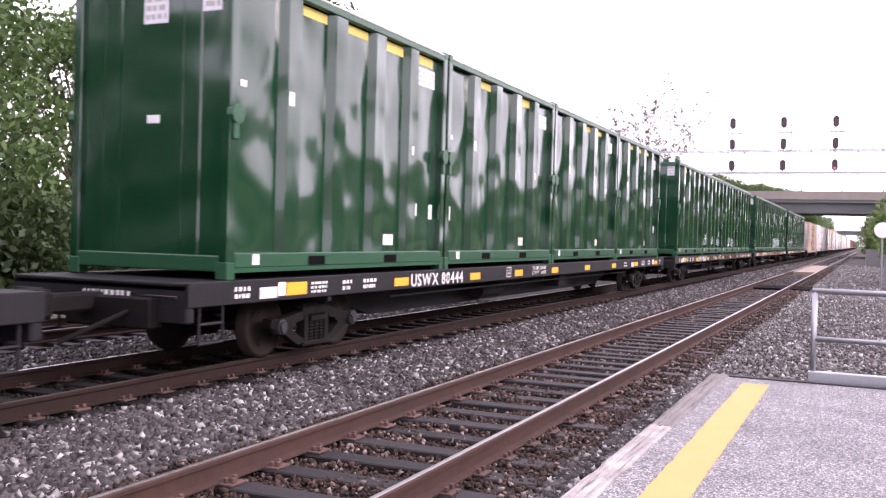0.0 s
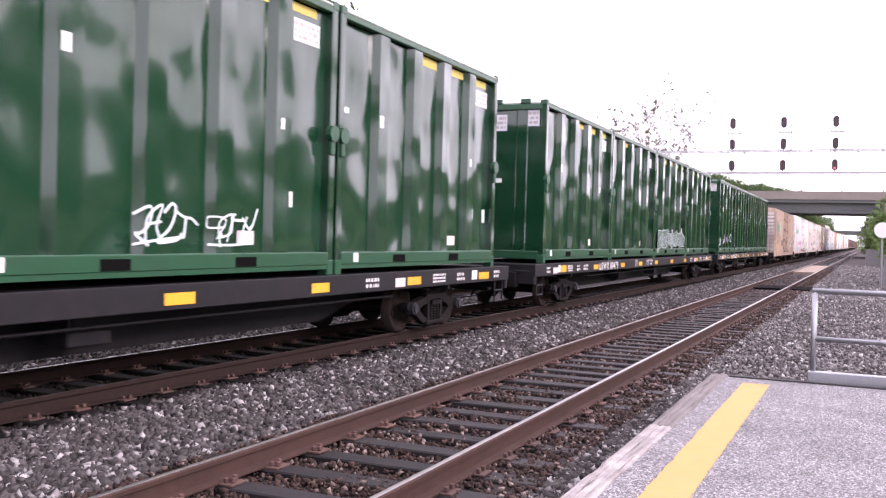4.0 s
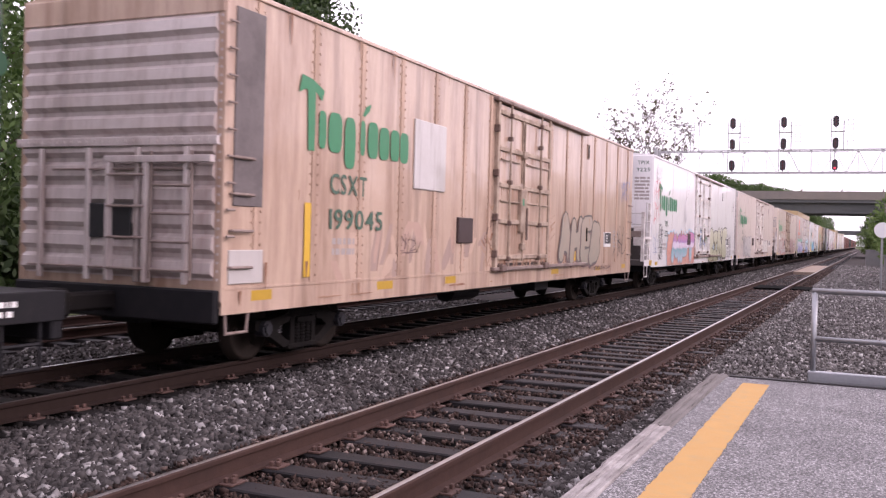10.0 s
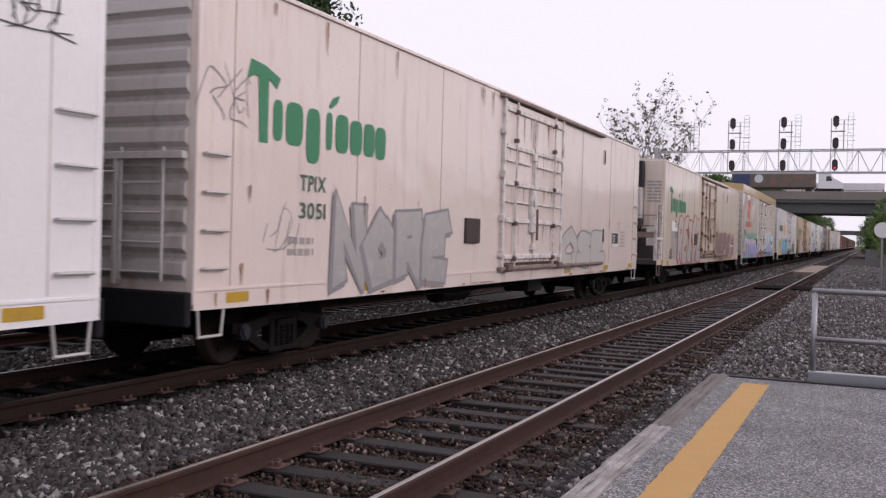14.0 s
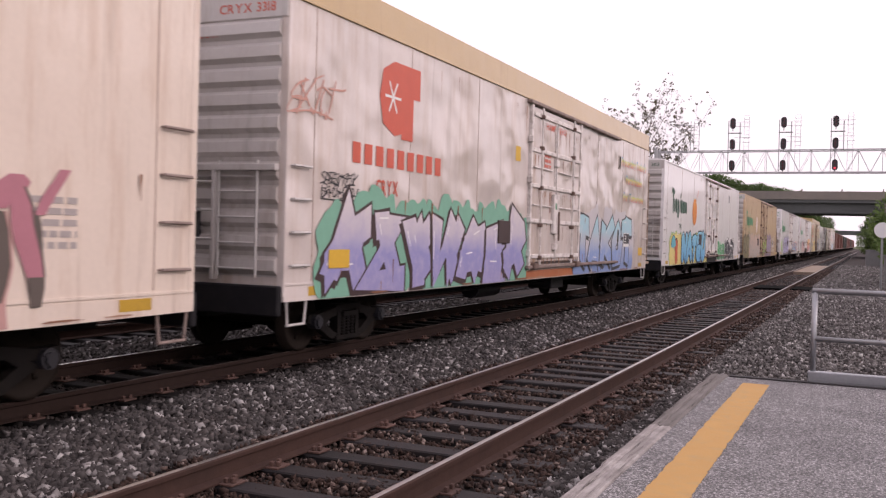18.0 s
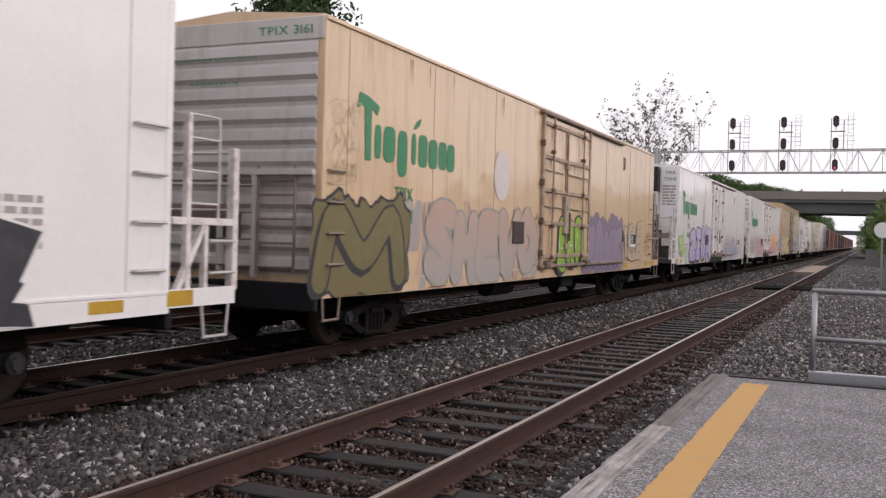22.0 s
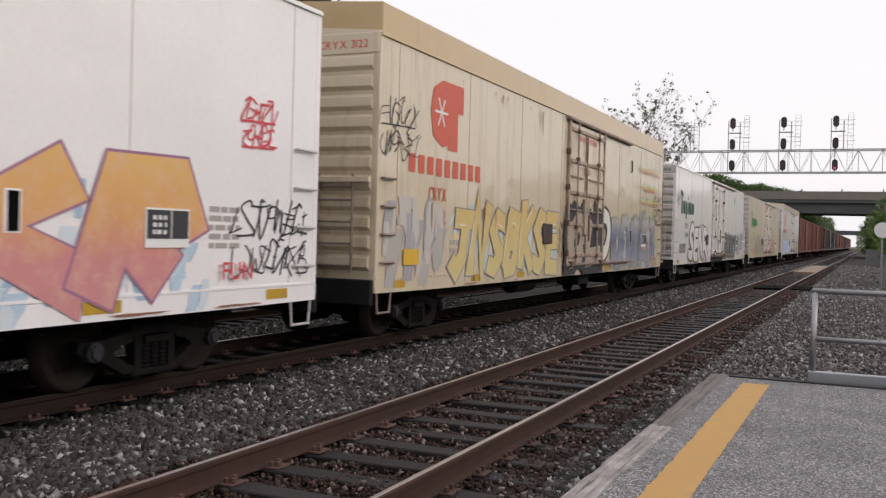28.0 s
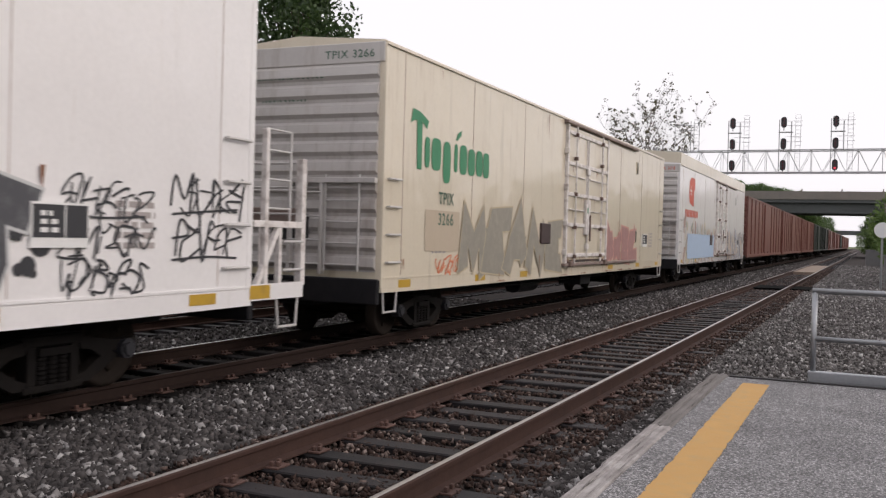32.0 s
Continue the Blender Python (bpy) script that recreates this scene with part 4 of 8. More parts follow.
def bars(g, a, b, w, h, rows, put, m=0, seed=0):
    """Unreadable small print: rows of short bars."""
    r = random.Random(seed)
    rh = h / rows
    for i in range(rows):
        x = a
        while x < a + w - 0.02:
            l = min(r.uniform(0.05, 0.16) * max(0.35, h * 3), a + w - x)
            z = b + h - (i + 1) * rh + rh * 0.2
            g.quad(put(x, z), put(x + l, z), put(x + l, z + rh * 0.6), put(x, z + rh * 0.6), m)
            x += l + r.uniform(0.02, 0.05)
    return g


def rect(g, a0, a1, b0, b1, put, m=0):
    return g.quad(put(a0, b0), put(a1, b0), put(a1, b1), put(a0, b1), m)


def disc(g, a, b, ra, rb, put, m=0, n=24, hole=0.0, a0=0.0, a1=6.28318):
    w = [a0 + (a1 - a0) * i / n for i in range(n + 1)]
    for p, q in zip(w, w[1:]):
        if hole:
            g.quad(put(a + ra * math.cos(p) * hole, b + rb * math.sin(p) * hole), put(a + ra * math.cos(p), b + rb * math.sin(p)), put(a + ra * math.cos(q), b + rb * math.sin(q)), put(a + ra * math.cos(q) * hole, b + rb * math.sin(q) * hole), m)
        else:
            g.add([put(a, b), put(a + ra * math.cos(p), b + rb * math.sin(p)), put(a + ra * math.cos(q), b + rb * math.sin(q))], [(0, 1, 2)], m)
    return g


def ribbon(g, pts, w, put, m=0):
    """A brush line of width w through 2D points."""
    p = [Vector(q) for q in pts]
    side = []
    for i in range(len(p)):
        d = (p[min(i + 1, len(p) - 1)] - p[max(i - 1, 0)])
        d = d.normalized() if d.length > 1e-9 else Vector((1, 0))
        side.append(Vector((-d.y, d.x)) * w / 2)
    for i in range(len(p) - 1):
        a, b, c, e = p[i] - side[i], p[i + 1] - side[i + 1], p[i + 1] + side[i + 1], p[i] + side[i]
        g.quad(put(*a), put(*b), put(*c), put(*e), m)
    return g


def smooth_line(ctrl, n=8):
    c = [Vector(q) for q in ctrl]
    out = []
    for i in range(len(c) - 1):
        p0, p1, p2, p3 = c[max(i - 1, 0)], c[i], c[i + 1], c[min(i + 2, len(c) - 1)]
        for k in range(n):
            t = k / n
            out.append(0.5 * ((2 * p1) + (p2 - p0) * t + (2 * p0 - 5 * p1 + 4 * p2 - p3) * t * t + (3 * p1 - p0 - 3 * p2 + p3) * t ** 3))
    return out + [c[-1]]


STROKES = {}   # the strokes of capital letters, in a unit square
STROKES["A"] = [[(0, 0), (0.2, 0.5), (0.45, 1), (0.75, 0.5), (1, 0)], [(0.2, 0.36), (0.8, 0.34)]]
STROKES["C"] = [[(1, 0.85), (0.5, 1), (0.05, 0.6), (0.2, 0.1), (0.6, 0), (1, 0.15)]]
STROKES["D"] = [[(0.1, 0), (0.1, 1)], [(0.1, 1), (0.7, 0.9), (1, 0.5), (0.7, 0.1), (0.1, 0)]]
STROKES["E"] = [[(1, 1), (0.15, 0.95), (0.1, 0.5), (0.1, 0.05), (1, 0)], [(0.1, 0.5), (0.8, 0.52)]]
STROKES["F"] = [[(1, 1), (0.15, 0.95), (0.1, 0)], [(0.1, 0.52), (0.8, 0.55)]]
STROKES["K"] = [[(0.08, 0), (0.1, 1)], [(1, 1), (0.2, 0.5), (1, 0)]]
STROKES["L"] = [[(0.2, 1), (0.12, 0.3), (0.2, 0), (1, 0.06)]]
STROKES["M"] = [[(0, 0), (0.12, 1), (0.5, 0.3), (0.88, 1), (1, 0)]]
STROKES["N"] = [[(0.05, 0), (0.1, 1), (0.9, 0), (0.95, 1)]]
STROKES["O"] = [[(0.5, 1), (0.05, 0.6), (0.25, 0.05), (0.8, 0.1), (0.95, 0.6), (0.5, 1)]]
STROKES["P"] = [[(0.12, 0), (0.15, 0.95), (0.8, 0.95), (0.95, 0.65), (0.7, 0.45), (0.15, 0.45)]]
STROKES["R"] = [[(0.1, 0), (0.12, 0.95), (0.8, 0.95), (0.9, 0.65), (0.6, 0.48), (0.15, 0.46)], [(0.45, 0.46), (1, 0)]]
STROKES["S"] = [[(0.95, 0.9), (0.4, 1), (0.1, 0.72), (0.5, 0.5), (0.9, 0.28), (0.6, 0), (0.05, 0.1)]]
STROKES["T"] = [[(0, 0.95), (0.5, 1), (1, 0.93)], [(0.5, 1), (0.5, 0.4), (0.45, 0)]]
STROKES["U"] = [[(0.08, 1), (0.08, 0.35), (0.45, 0), (0.9, 0.3), (0.95, 1)]]
STROKES["W"] = [[(0, 1), (0.2, 0), (0.5, 0.7), (0.8, 0), (1, 1)]]
STROKES["B"] = [[(0.1, 0), (0.12, 1)], [(0.12, 1), (0.8, 0.9), (0.75, 0.6), (0.15, 0.52)], [(0.15, 0.52), (0.95, 0.4), (0.85, 0.06), (0.1, 0)]]
STROKES["G"] = [[(0.95, 0.88), (0.45, 1), (0.05, 0.6), (0.15, 0.1), (0.6, 0), (0.95, 0.15), (0.95, 0.45), (0.55, 0.46)]]
STROKES["H"] = [[(0.08, 0), (0.1, 1)], [(0.9, 0), (0.92, 1)], [(0.1, 0.5), (0.9, 0.52)]]
STROKES["I"] = [[(0.5, 0), (0.5, 1)], [(0.15, 0.98), (0.85, 1.0)], [(0.15, 0.02), (0.85, 0.0)]]
STROKES["J"] = [[(0.1, 0.97), (0.95, 1)], [(0.65, 1), (0.65, 0.25), (0.4, 0), (0.05, 0.2)]]
STROKES["V"] = [[(0, 1), (0.48, 0), (1, 1)]]
STROKES["X"] = [[(0, 1), (1, 0)], [(1, 1), (0, 0)]]
STROKES["2"] = [[(0.05, 0.8), (0.45, 1), (0.9, 0.78), (0.5, 0.4), (0.05, 0.03), (1, 0.04)]]
STROKES["9"] = [[(0.9, 0.7), (0.5, 0.45), (0.1, 0.7), (0.45, 1), (0.9, 0.75), (0.85, 0.3), (0.55, 0)]]
STROKES["Y"] = [[(0, 1), (0.5, 0.45), (1, 1)], [(0.5, 0.45), (0.45, 0)]]
STROKES["Z"] = [[(0.05, 0.95), (0.95, 1), (0.1, 0.05), (1, 0)]]


def scrawl(g, a0, a1, b0, b1, put, m=0, seed=0, w=0.025, words=1):
    """A quick spray tag: slanted, overlapping, bent strokes that cannot be read."""
    r = random.Random(seed)
    keys = sorted(STROKES)
    for k in range(words):
        z1 = b1 - (b1 - b0) * k / words
        z0 = b1 - (b1 - b0) * (k + 0.85) / words
        hz = z1 - z0
        n = max(3, int((a1 - a0) / max(0.09, hz * 0.42)))
        dx, sk = (a1 - a0) / n, r.uniform(0.05, 0.3)
        for i in range(n):
            flip = r.random() < 0.5
            x0, up, big = a0 + i * dx, z0 + hz * r.uniform(-0.05, 0.12), r.uniform(0.75, 1.15)
            for s in STROKES[r.choice(keys)]:
                pts = []
                for x, y in s:
                    x, y = (1 - x if flip else x) + r.uniform(-0.25, 0.25), y * big + r.uniform(-0.2, 0.2)
                    pts.append((x0 + x * dx * 1.5 + (y - 0.5) * (sk + 0.35) * dx, up + y * hz * 0.9))
                if r.random() < 0.3:
                    pts.append((pts[-1][0] + dx * r.uniform(0.1, 0.6), pts[-1][1] + hz * r.uniform(-0.2, 0.25)))
                ribbon(g, smooth_line(pts, 5), w * r.uniform(0.6, 1.0), put, m)
        if r.random() < 0.5:
            ribbon(g, smooth_line([(a0, z0 - hz * 0.05), ((a0 + a1) / 2, z0 + hz * r.uniform(-0.1, 0.1)), (a1, z0 + hz * r.uniform(-0.05, 0.2))], 4), w * 0.8, put, m)
    return g


SPRAY = {}


def sp(col):
    return mat("spray_paint", col, 0.6, grain=0.15, scale=5, bump=0.0)




def spray(top, bottom, z0, z1):
    """Spray paint that fades from one colour to another up the wall, with uneven cover."""
    key = (top, bottom, z0, z1)
    if key not in SPRAY:
        mt = mat("spray_paint", top, 0.55, grain=0.12, scale=4, bump=0.0)
        n, l = mt.node_tree.nodes, mt.node_tree.links
        tc = n.new("ShaderNodeTexCoord")
        sx = n.new("ShaderNodeSeparateXYZ")
        l.new(tc.outputs["Object"], sx.inputs[0])
        nz = n.new("ShaderNodeTexNoise")
        nz.inputs["Scale"].default_value, nz.inputs["Detail"].default_value = 2.5, 5
        l.new(tc.outputs["Object"], nz.inputs[0])
        ad = n.new("ShaderNodeMath")
        ad.operation = "MULTIPLY_ADD"
        ad.inputs[1].default_value = (z1 - z0) * 0.7
        l.new(nz.outputs[0], ad.inputs[0])
        l.new(sx.outputs["Z"], ad.inputs[2])
        rg = n.new("ShaderNodeMapRange")
        rg.inputs[1].default_value, rg.inputs[2].default_value = z0 + (z1 - z0) * 0.5, z1 + (z1 - z0) * 0.15
        l.new(ad.outputs[0], rg.inputs[0])
        mx = n.new("ShaderNodeMix")
        mx.data_type = "RGBA"
        l.new(rg.outputs[0], mx.inputs[0])
        b = n["Principled BSDF"]
        src = b.inputs["Base Color"].links[0].from_socket
        mx.inputs[6].default_value = (*bottom, 1)
        l.new(src, mx.inputs[7])
        l.new(mx.outputs[2], b.inputs["Base Color"])
        SPRAY[key] = mt
    return SPRAY[key]


def blob(r, a, b, ra, rb, n=40, rough=0.16, spikes=7):
    ph = [r.uniform(0, 6.28) for _ in range(4)]
    out = []
    for i in range(n):
        w = 6.28318 * i / n
        k = 1 + rough * (math.sin(spikes * w + ph[0]) * 0.6 + math.sin(3 * w + ph[1]) * 0.5 + math.sin(11 * w + ph[2]) * 0.35)
        c, s = math.cos(w), math.sin(w)
        q = (abs(c) ** 3.0 + abs(s) ** 3.0) ** (-1 / 3.0)
        out.append((a + ra * c * q * k, b + rb * s * q * k))
    return out


def fan(g, poly, put, m=0):
    a = sum(p[0] for p in poly) / len(poly)
    b = sum(p[1] for p in poly) / len(poly)
    n = len(poly)
    return g.add([put(a, b)] + [put(*p) for p in poly], [(0, 1 + i, 1 + (i + 1) % n) for i in range(n)], m)


def low_edge(s):
    """The lowest painted height of a car's side."""
    return 0.80


def spray_bands(stops, z0, z1, worn=None, ragged=0.25):
    """Spray paint in several colours from the foot (0) to the top (1) of a piece, with uneven borders; worn: the colour that shows where it has flaked."""
    mt = mat("spray_paint", stops[0][1], 0.5, grain=0.1, scale=4, bump=0.0)
    n, l = mt.node_tree.nodes, mt.node_tree.links
    tc, sx, nz, ad, rg, rp = (n.new("ShaderNode" + q) for q in ("TexCoord", "SeparateXYZ", "TexNoise", "Math", "MapRange", "ValToRGB"))
    l.new(tc.outputs["Object"], sx.inputs[0])
    l.new(tc.outputs["Object"], nz.inputs[0])
    nz.inputs["Scale"].default_value, nz.inputs["Detail"].default_value = 3.5, 6
    ad.operation = "MULTIPLY_ADD"
    ad.inputs[1].default_value = (z1 - z0) * ragged
    l.new(nz.outputs[0], ad.inputs[0])
    l.new(sx.outputs["Z"], ad.inputs[2])
    rg.inputs[1].default_value, rg.inputs[2].default_value = z0 + (z1 - z0) * ragged * 0.5, z1 + (z1 - z0) * ragged * 0.5
    l.new(ad.outputs[0], rg.inputs[0])
    l.new(rg.outputs[0], rp.inputs[0])
    e = rp.color_ramp.elements
    e[0].position, e[0].color = stops[0][0], (*stops[0][1], 1)
    e[1].position, e[1].color = stops[-1][0], (*stops[-1][1], 1)
    for f, col in stops[1:-1]:
        e.new(f).color = (*col, 1)
    b, out = n["Principled BSDF"], rp.outputs[0]
    wn2, wr, wx = n.new("ShaderNodeTexNoise"), n.new("ShaderNodeMapRange"), n.new("ShaderNodeMix")
    wn2.inputs["Scale"].default_value, wn2.inputs["Detail"].default_value, wn2.inputs["Roughness"].default_value = 5.0, 9, 0.72
    l.new(tc.outputs["Object"], wn2.inputs[0])
    wr.inputs[1].default_value, wr.inputs[2].default_value, wr.inputs[4].default_value = 0.46, 0.72, 0.75
    l.new(wn2.outputs[0], wr.inputs[0])
    wx.data_type = "RGBA"
    wx.inputs[7].default_value = (*(worn or [min(1, q * 1.25 + 0.03) for q in stops[-1][1]]), 1)
    l.new(wr.outputs[0], wx.inputs[0])
    l.new(out, wx.inputs[6])
    l.new(wx.outputs[2], b.inputs["Base Color"])
    return mt


def slab(g, pts, w, ends2, put, m=0):
    """A straight-edged stroke of width w with mitred bends and slanted ends."""
    p = [Vector(q) for q in pts]
    d = [(b - a).normalized() if (b - a).length > 1e-6 else Vector((1, 0)) for a, b in zip(p, p[1:])]
    left, right = [], []
    for i, q in enumerate(p):
        a, b = d[max(0, i - 1)], d[min(i, len(d) - 1)]
        t = (a + b).normalized() if (a + b).length > 0.1 else a
        nrm = Vector((-t.y, t.x)) * (w / 2) / max(0.55, t.dot(a))
        l, r = q + nrm, q - nrm
        if i == 0:
            l, r = l - d[0] * ends2[0], r - d[0] * ends2[1]
        if i == len(p) - 1:
            l, r = l + d[-1] * ends2[2], r + d[-1] * ends2[3]
        left.append(l)
        right.append(r)
    for i in range(len(p) - 1):
        g.quad(put(*right[i]), put(*right[i + 1]), put(*left[i + 1]), put(*left[i]), m)


def mural(car, half, a0, a1, b0, b1, txt, fill, outline, back=None, seed=1, lean=0.0, fat=0.05, low=None, shine=True, label="spray-painted graffiti",
          style="sharp", stops=None, shade=None, edge=0.045, worn=None, back_edge=None, dots=None):
    """A graffiti piece on a car's side: a cloud behind, a cast shade, dark outlines, filled letters that overlap, highlights.
    txt: the letters, or a number of bent shapes where they cannot be read."""
    r = random.Random(seed)
    h = b1 - b0
    stops = stops or [(0.0, low or fill), (0.45, tuple((p + q) / 2 for p, q in zip(low or fill, fill))), (1.0, fill)]
    paint_f = spray_bands(stops, round(b0, 2), round(b1, 2), worn)
    mats = [back or M_INK, outline, paint_f, M_WHITE_T, shade or M_INK, back_edge or M_INK, dots or M_INK]
    g = Geo()
    keep = lambda q, k=0.0: (q[0], max(low_edge(q[0]) + k, q[1]))
    if back:
        n = max(4, int((a1 - a0) / (h * 0.45)))
        clouds = []
        for i in range(n):
            c = a0 + (a1 - a0) * (i + 0.5) / n
            clouds.append((c, b0 + h * r.uniform(0.4, 0.58), (a1 - a0) / n * 0.95, h * r.uniform(0.5, 0.66), r.randrange(10 ** 6)))
        for grow, mi, d in ((0.05, 5, 0.0030), (0.0, 0, 0.0042)):
            if mi == 5 and not back_edge:
                continue
            for k, (c, z, ra, rb, sd) in enumerate(clouds):
                fan(g, [keep((max(a0 - 0.3, min(a1 + 0.3, p)), q)) for p, q in blob(random.Random(sd), c, z, ra + grow, rb + grow, rough=0.13)], mount("side", half + d + 0.0001 * k), mi)
    count = len(txt) if isinstance(txt, str) else txt
    w = (a1 - a0) / count
    level = half + 0.006
    for i in range(count):
        c, bb, hh = a0 + w * (i + 0.5), b0 + h * r.uniform(0.0, 0.08), h * r.uniform(0.86, 1.06)
        strokes = STROKES.get(txt[i]) if isinstance(txt, str) else None
        if not strokes:
            strokes = [[(x * r.uniform(0.85, 1.1) + r.uniform(-0.14, 0.14), y + r.uniform(-0.14, 0.1)) for x, y in q] for q in STROKES[r.choice("SEKAMNRZWYXB")]]
            strokes.append([(r.uniform(0, 1), r.uniform(0.8, 1.1)), (r.uniform(0.2, 0.8), r.uniform(0.3, 0.7)), (r.uniform(0, 1.1), r.uniform(0, 0.25))])
        wid = min(w * (0.30 + fat * 1.1), hh * (0.31 + 0.4 * fat))
        sk = lean + r.uniform(-0.14, 0.14)
        lines = []
        for q in strokes:
            ctrl = []
            for x, y in q:
                x, y = x + r.uniform(-0.06, 0.06), y + r.uniform(-0.05, 0.05)
                ctrl.append((c + (x - 0.5) * (w * 1.18 - wid) + (y - 0.5) * sk * hh, bb + wid * 0.5 + y * (hh - wid)))
            cut = [wid * r.uniform(-0.15, 0.65) for _ in range(4)]
            lines.append((smooth_line(ctrl, 6) if style == "round" else [Vector(q) for q in ctrl], cut))
        passes = ([(-0.07, -0.06, edge * 1.6, 4)] if shade else []) + [(0, 0, edge * 2, 1), (0, 0, 0.0, 2)]
        for dx, dz, grow, mi in passes:
            for ln, cut in lines:
                level += 0.00012
                put = mount("side", level)
                pts = [keep((q[0] + dx, q[1] + dz), wid * 0.35) for q in ln]
                safe = lambda a, b, f=put: f(a, max(low_edge(a), b))
                if style == "round":
                    ribbon(g, pts, wid + grow, safe, mi)
                    level += 0.00012
                    put = mount("side", level)
                    for q in (pts[0], pts[-1]):
                        disc(g, q[0], q[1], (wid + grow) / 2, (wid + grow) / 2, lambda a, b, f=put: f(a, max(low_edge(a), b)), mi, n=12)
                else:
                    slab(g, pts, wid + grow, [q + grow / 2 for q in cut], safe, mi)
        put = mount("side", level + 0.0003)
        for ln, cut in lines:
            if shine and len(ln) > 1 and r.random() < 0.8:
                a, b = ln[0], ln[1] if style != "round" else ln[min(5, len(ln) - 1)]
                t = (b - a).normalized() if (b - a).length > 1e-6 else Vector((1, 0))
                off = Vector((-t.y, t.x)) * wid * (0.3 if t.y > 0 else -0.3)
                p, q = a.lerp(b, 0.15) + off, a.lerp(b, r.uniform(0.55, 0.8)) + off
                ribbon(g, [p, p.lerp(q, 0.5), q], 0.022, put, 3)
            if dots and r.random() < 0.8:
                q = r.choice(ln)
                for _ in range(3):
                    disc(g, q[0] + r.uniform(-0.3, 0.3) * wid, max(low_edge(q[0]) + 0.06, q[1] + r.uniform(-0.3, 0.3) * wid), *(r.uniform(0.03, 0.07),) * 2, mount("side", level + 0.0004), 6, n=10)
    return g.done("graffiti", mats, car, label, fix=False)


# ---- flat cars and containers ----
def flat_car(place, number, seed):
    """An 86-foot flat car, its deck from -0.8 to 25.75 along the train from the first container's front."""
    car = thing("flat_car", "long black steel flat car with white lettering and yellow markings", "flat car", group="flat cars of the train")
    y0, y1 = -0.78, 25.6
    d = Geo().box(-1.28, 1.28, y0, y1, 0.98, 1.075, c=0.01)
    d.done("deck", M_BLACK, car)
    for s in (-1, 1):
        Geo().box(s * 1.29 - 0.03, s * 1.29 + 0.03, y0, y1, 0.80, 1.08, c=0.008).done("side_sill", M_BLACK, car)
    c = Geo()
    c.prism([(-0.35, 0.62), (3.8, 0.62), (5.2, 0.29), (19.8, 0.29), (21.2, 0.62), (25.2, 0.62), (25.2, 0.98), (-0.35, 0.98)], "x", -0.34, 0.34)
    c.done("centre_sill", M_BLACK, car)
    cb = Geo()
    for k in range(9):
        y = 2.3 + k * 2.55
        cb.box(-1.26, 1.26, y - 0.05, y + 0.05, 0.72 if k in (0, 8) else 0.8, 0.98)
    cb.done("cross_bearer", M_BLACK, car)
    for e, s in ((y0, -1), (y1, 1)):
        Geo().box(-1.3, 1.3, min(e, e - s * 0.14), max(e, e - s * 0.14), 0.62, 1.06, c=0.02).done("end_sill", M_BLACK, car)
        for sx in (-1, 1):
            st = Geo()
            x, a = sx * 1.27, e - s * 0.25
            st.tube((x, a, 0.8), (x, a, 0.36), 0.018, 6).tube((x, a - s * 0.42, 0.8), (x, a - s * 0.42, 0.36), 0.018, 6)
            st.tube((x, a, 0.38), (x, a - s * 0.42, 0.38), 0.02, 6).tube((x, a, 0.60), (x, a - s * 0.42, 0.60), 0.018, 6)
            st.done("step", M_BLACK, car)
            Geo().tube((sx * 0.75, e + s * 0.06, 0.92), (sx * 1.2, e + s * 0.06, 0.92), 0.016, 6).done("grab_bar", M_BLACK, car)
        bk = Geo().box(-0.35, 0.9, e + s * 0.02 - 0.12, e + s * 0.02 + 0.12, 0.55, 0.9, c=0.02)
        bk.tube((0.6, e + s * 0.1, 0.75), (0.2, e + s * 0.75, 0.42), 0.03, 8)
        bk.done("end_gear", M_TRUCK, car)
    u = Geo()
    u.tube((0.55, 9.4, 0.55), (0.55, 10.6, 0.55), 0.2, 14).box(-0.9, -0.5, 12, 12.9, 0.42, 0.75, c=0.02).box(0.5, 0.9, 14.2, 14.8, 0.45, 0.78, c=0.02)
    u.tube((1.0, 4.6, 0.66), (1.0, 21, 0.66), 0.02, 6)
    u.done("brake_gear", M_BLACK, car)
    truck(car, 2.3, place, True)
    truck(car, 22.55, place, True)
    ends(car, y0 + 0.15, y1 - 0.15)
    put = mount("side", 1.324)
    t = Geo()
    write(t, number, 4.75, 0.83, 0.20, put, bold=0.018, fit=2.15)
    r = random.Random(seed)
    for a, w, n in ((0.05, 0.3, 2), (1.72, 0.42, 3), (2.55, 0.26, 2), (3.15, 0.4, 2), (19.5, 0.4, 2), (21.87, 0.54, 3), (22.9, 0.35, 2), (24.75, 0.3, 2)):
        bars(t, a, 0.85, w, 0.17, n, put, seed=seed * 7 + int(a * 10))
    for txt, z in (("LD LMT 224600", 0.965), ("LT WT    61400", 0.86)):
        write(t, txt, 10.85, z, 0.075, put, bold=0.014, fit=0.95)
    for q in (9.2, 9.44):
        rect(t, q, q + 0.02, 0.85, 1.05, put)
    rect(t, 9.2, 9.46, 1.04, 1.055, put)
    rect(t, 9.2, 9.46, 0.85, 0.865, put)
    bars(t, 9.25, 0.9, 0.16, 0.11, 2, put, seed=seed)
    t.done("lettering", M_WHITE_T, car, fix=False)
    for a, w in ((1.13, 0.48), (4.15, 0.5), (7.25, 0.5), (9.7, 0.5), (12.25, 0.5), (15.1, 0.5), (18.0, 0.45), (20.88, 0.5), (23.95, 0.52)):
        rect(Geo(), a, a + w, 0.855, 0.985 if a != 1.13 else 1.02, put).done("reflector", M_REFL, car, "yellow reflective rectangle", fix=False)
    s2 = Geo()
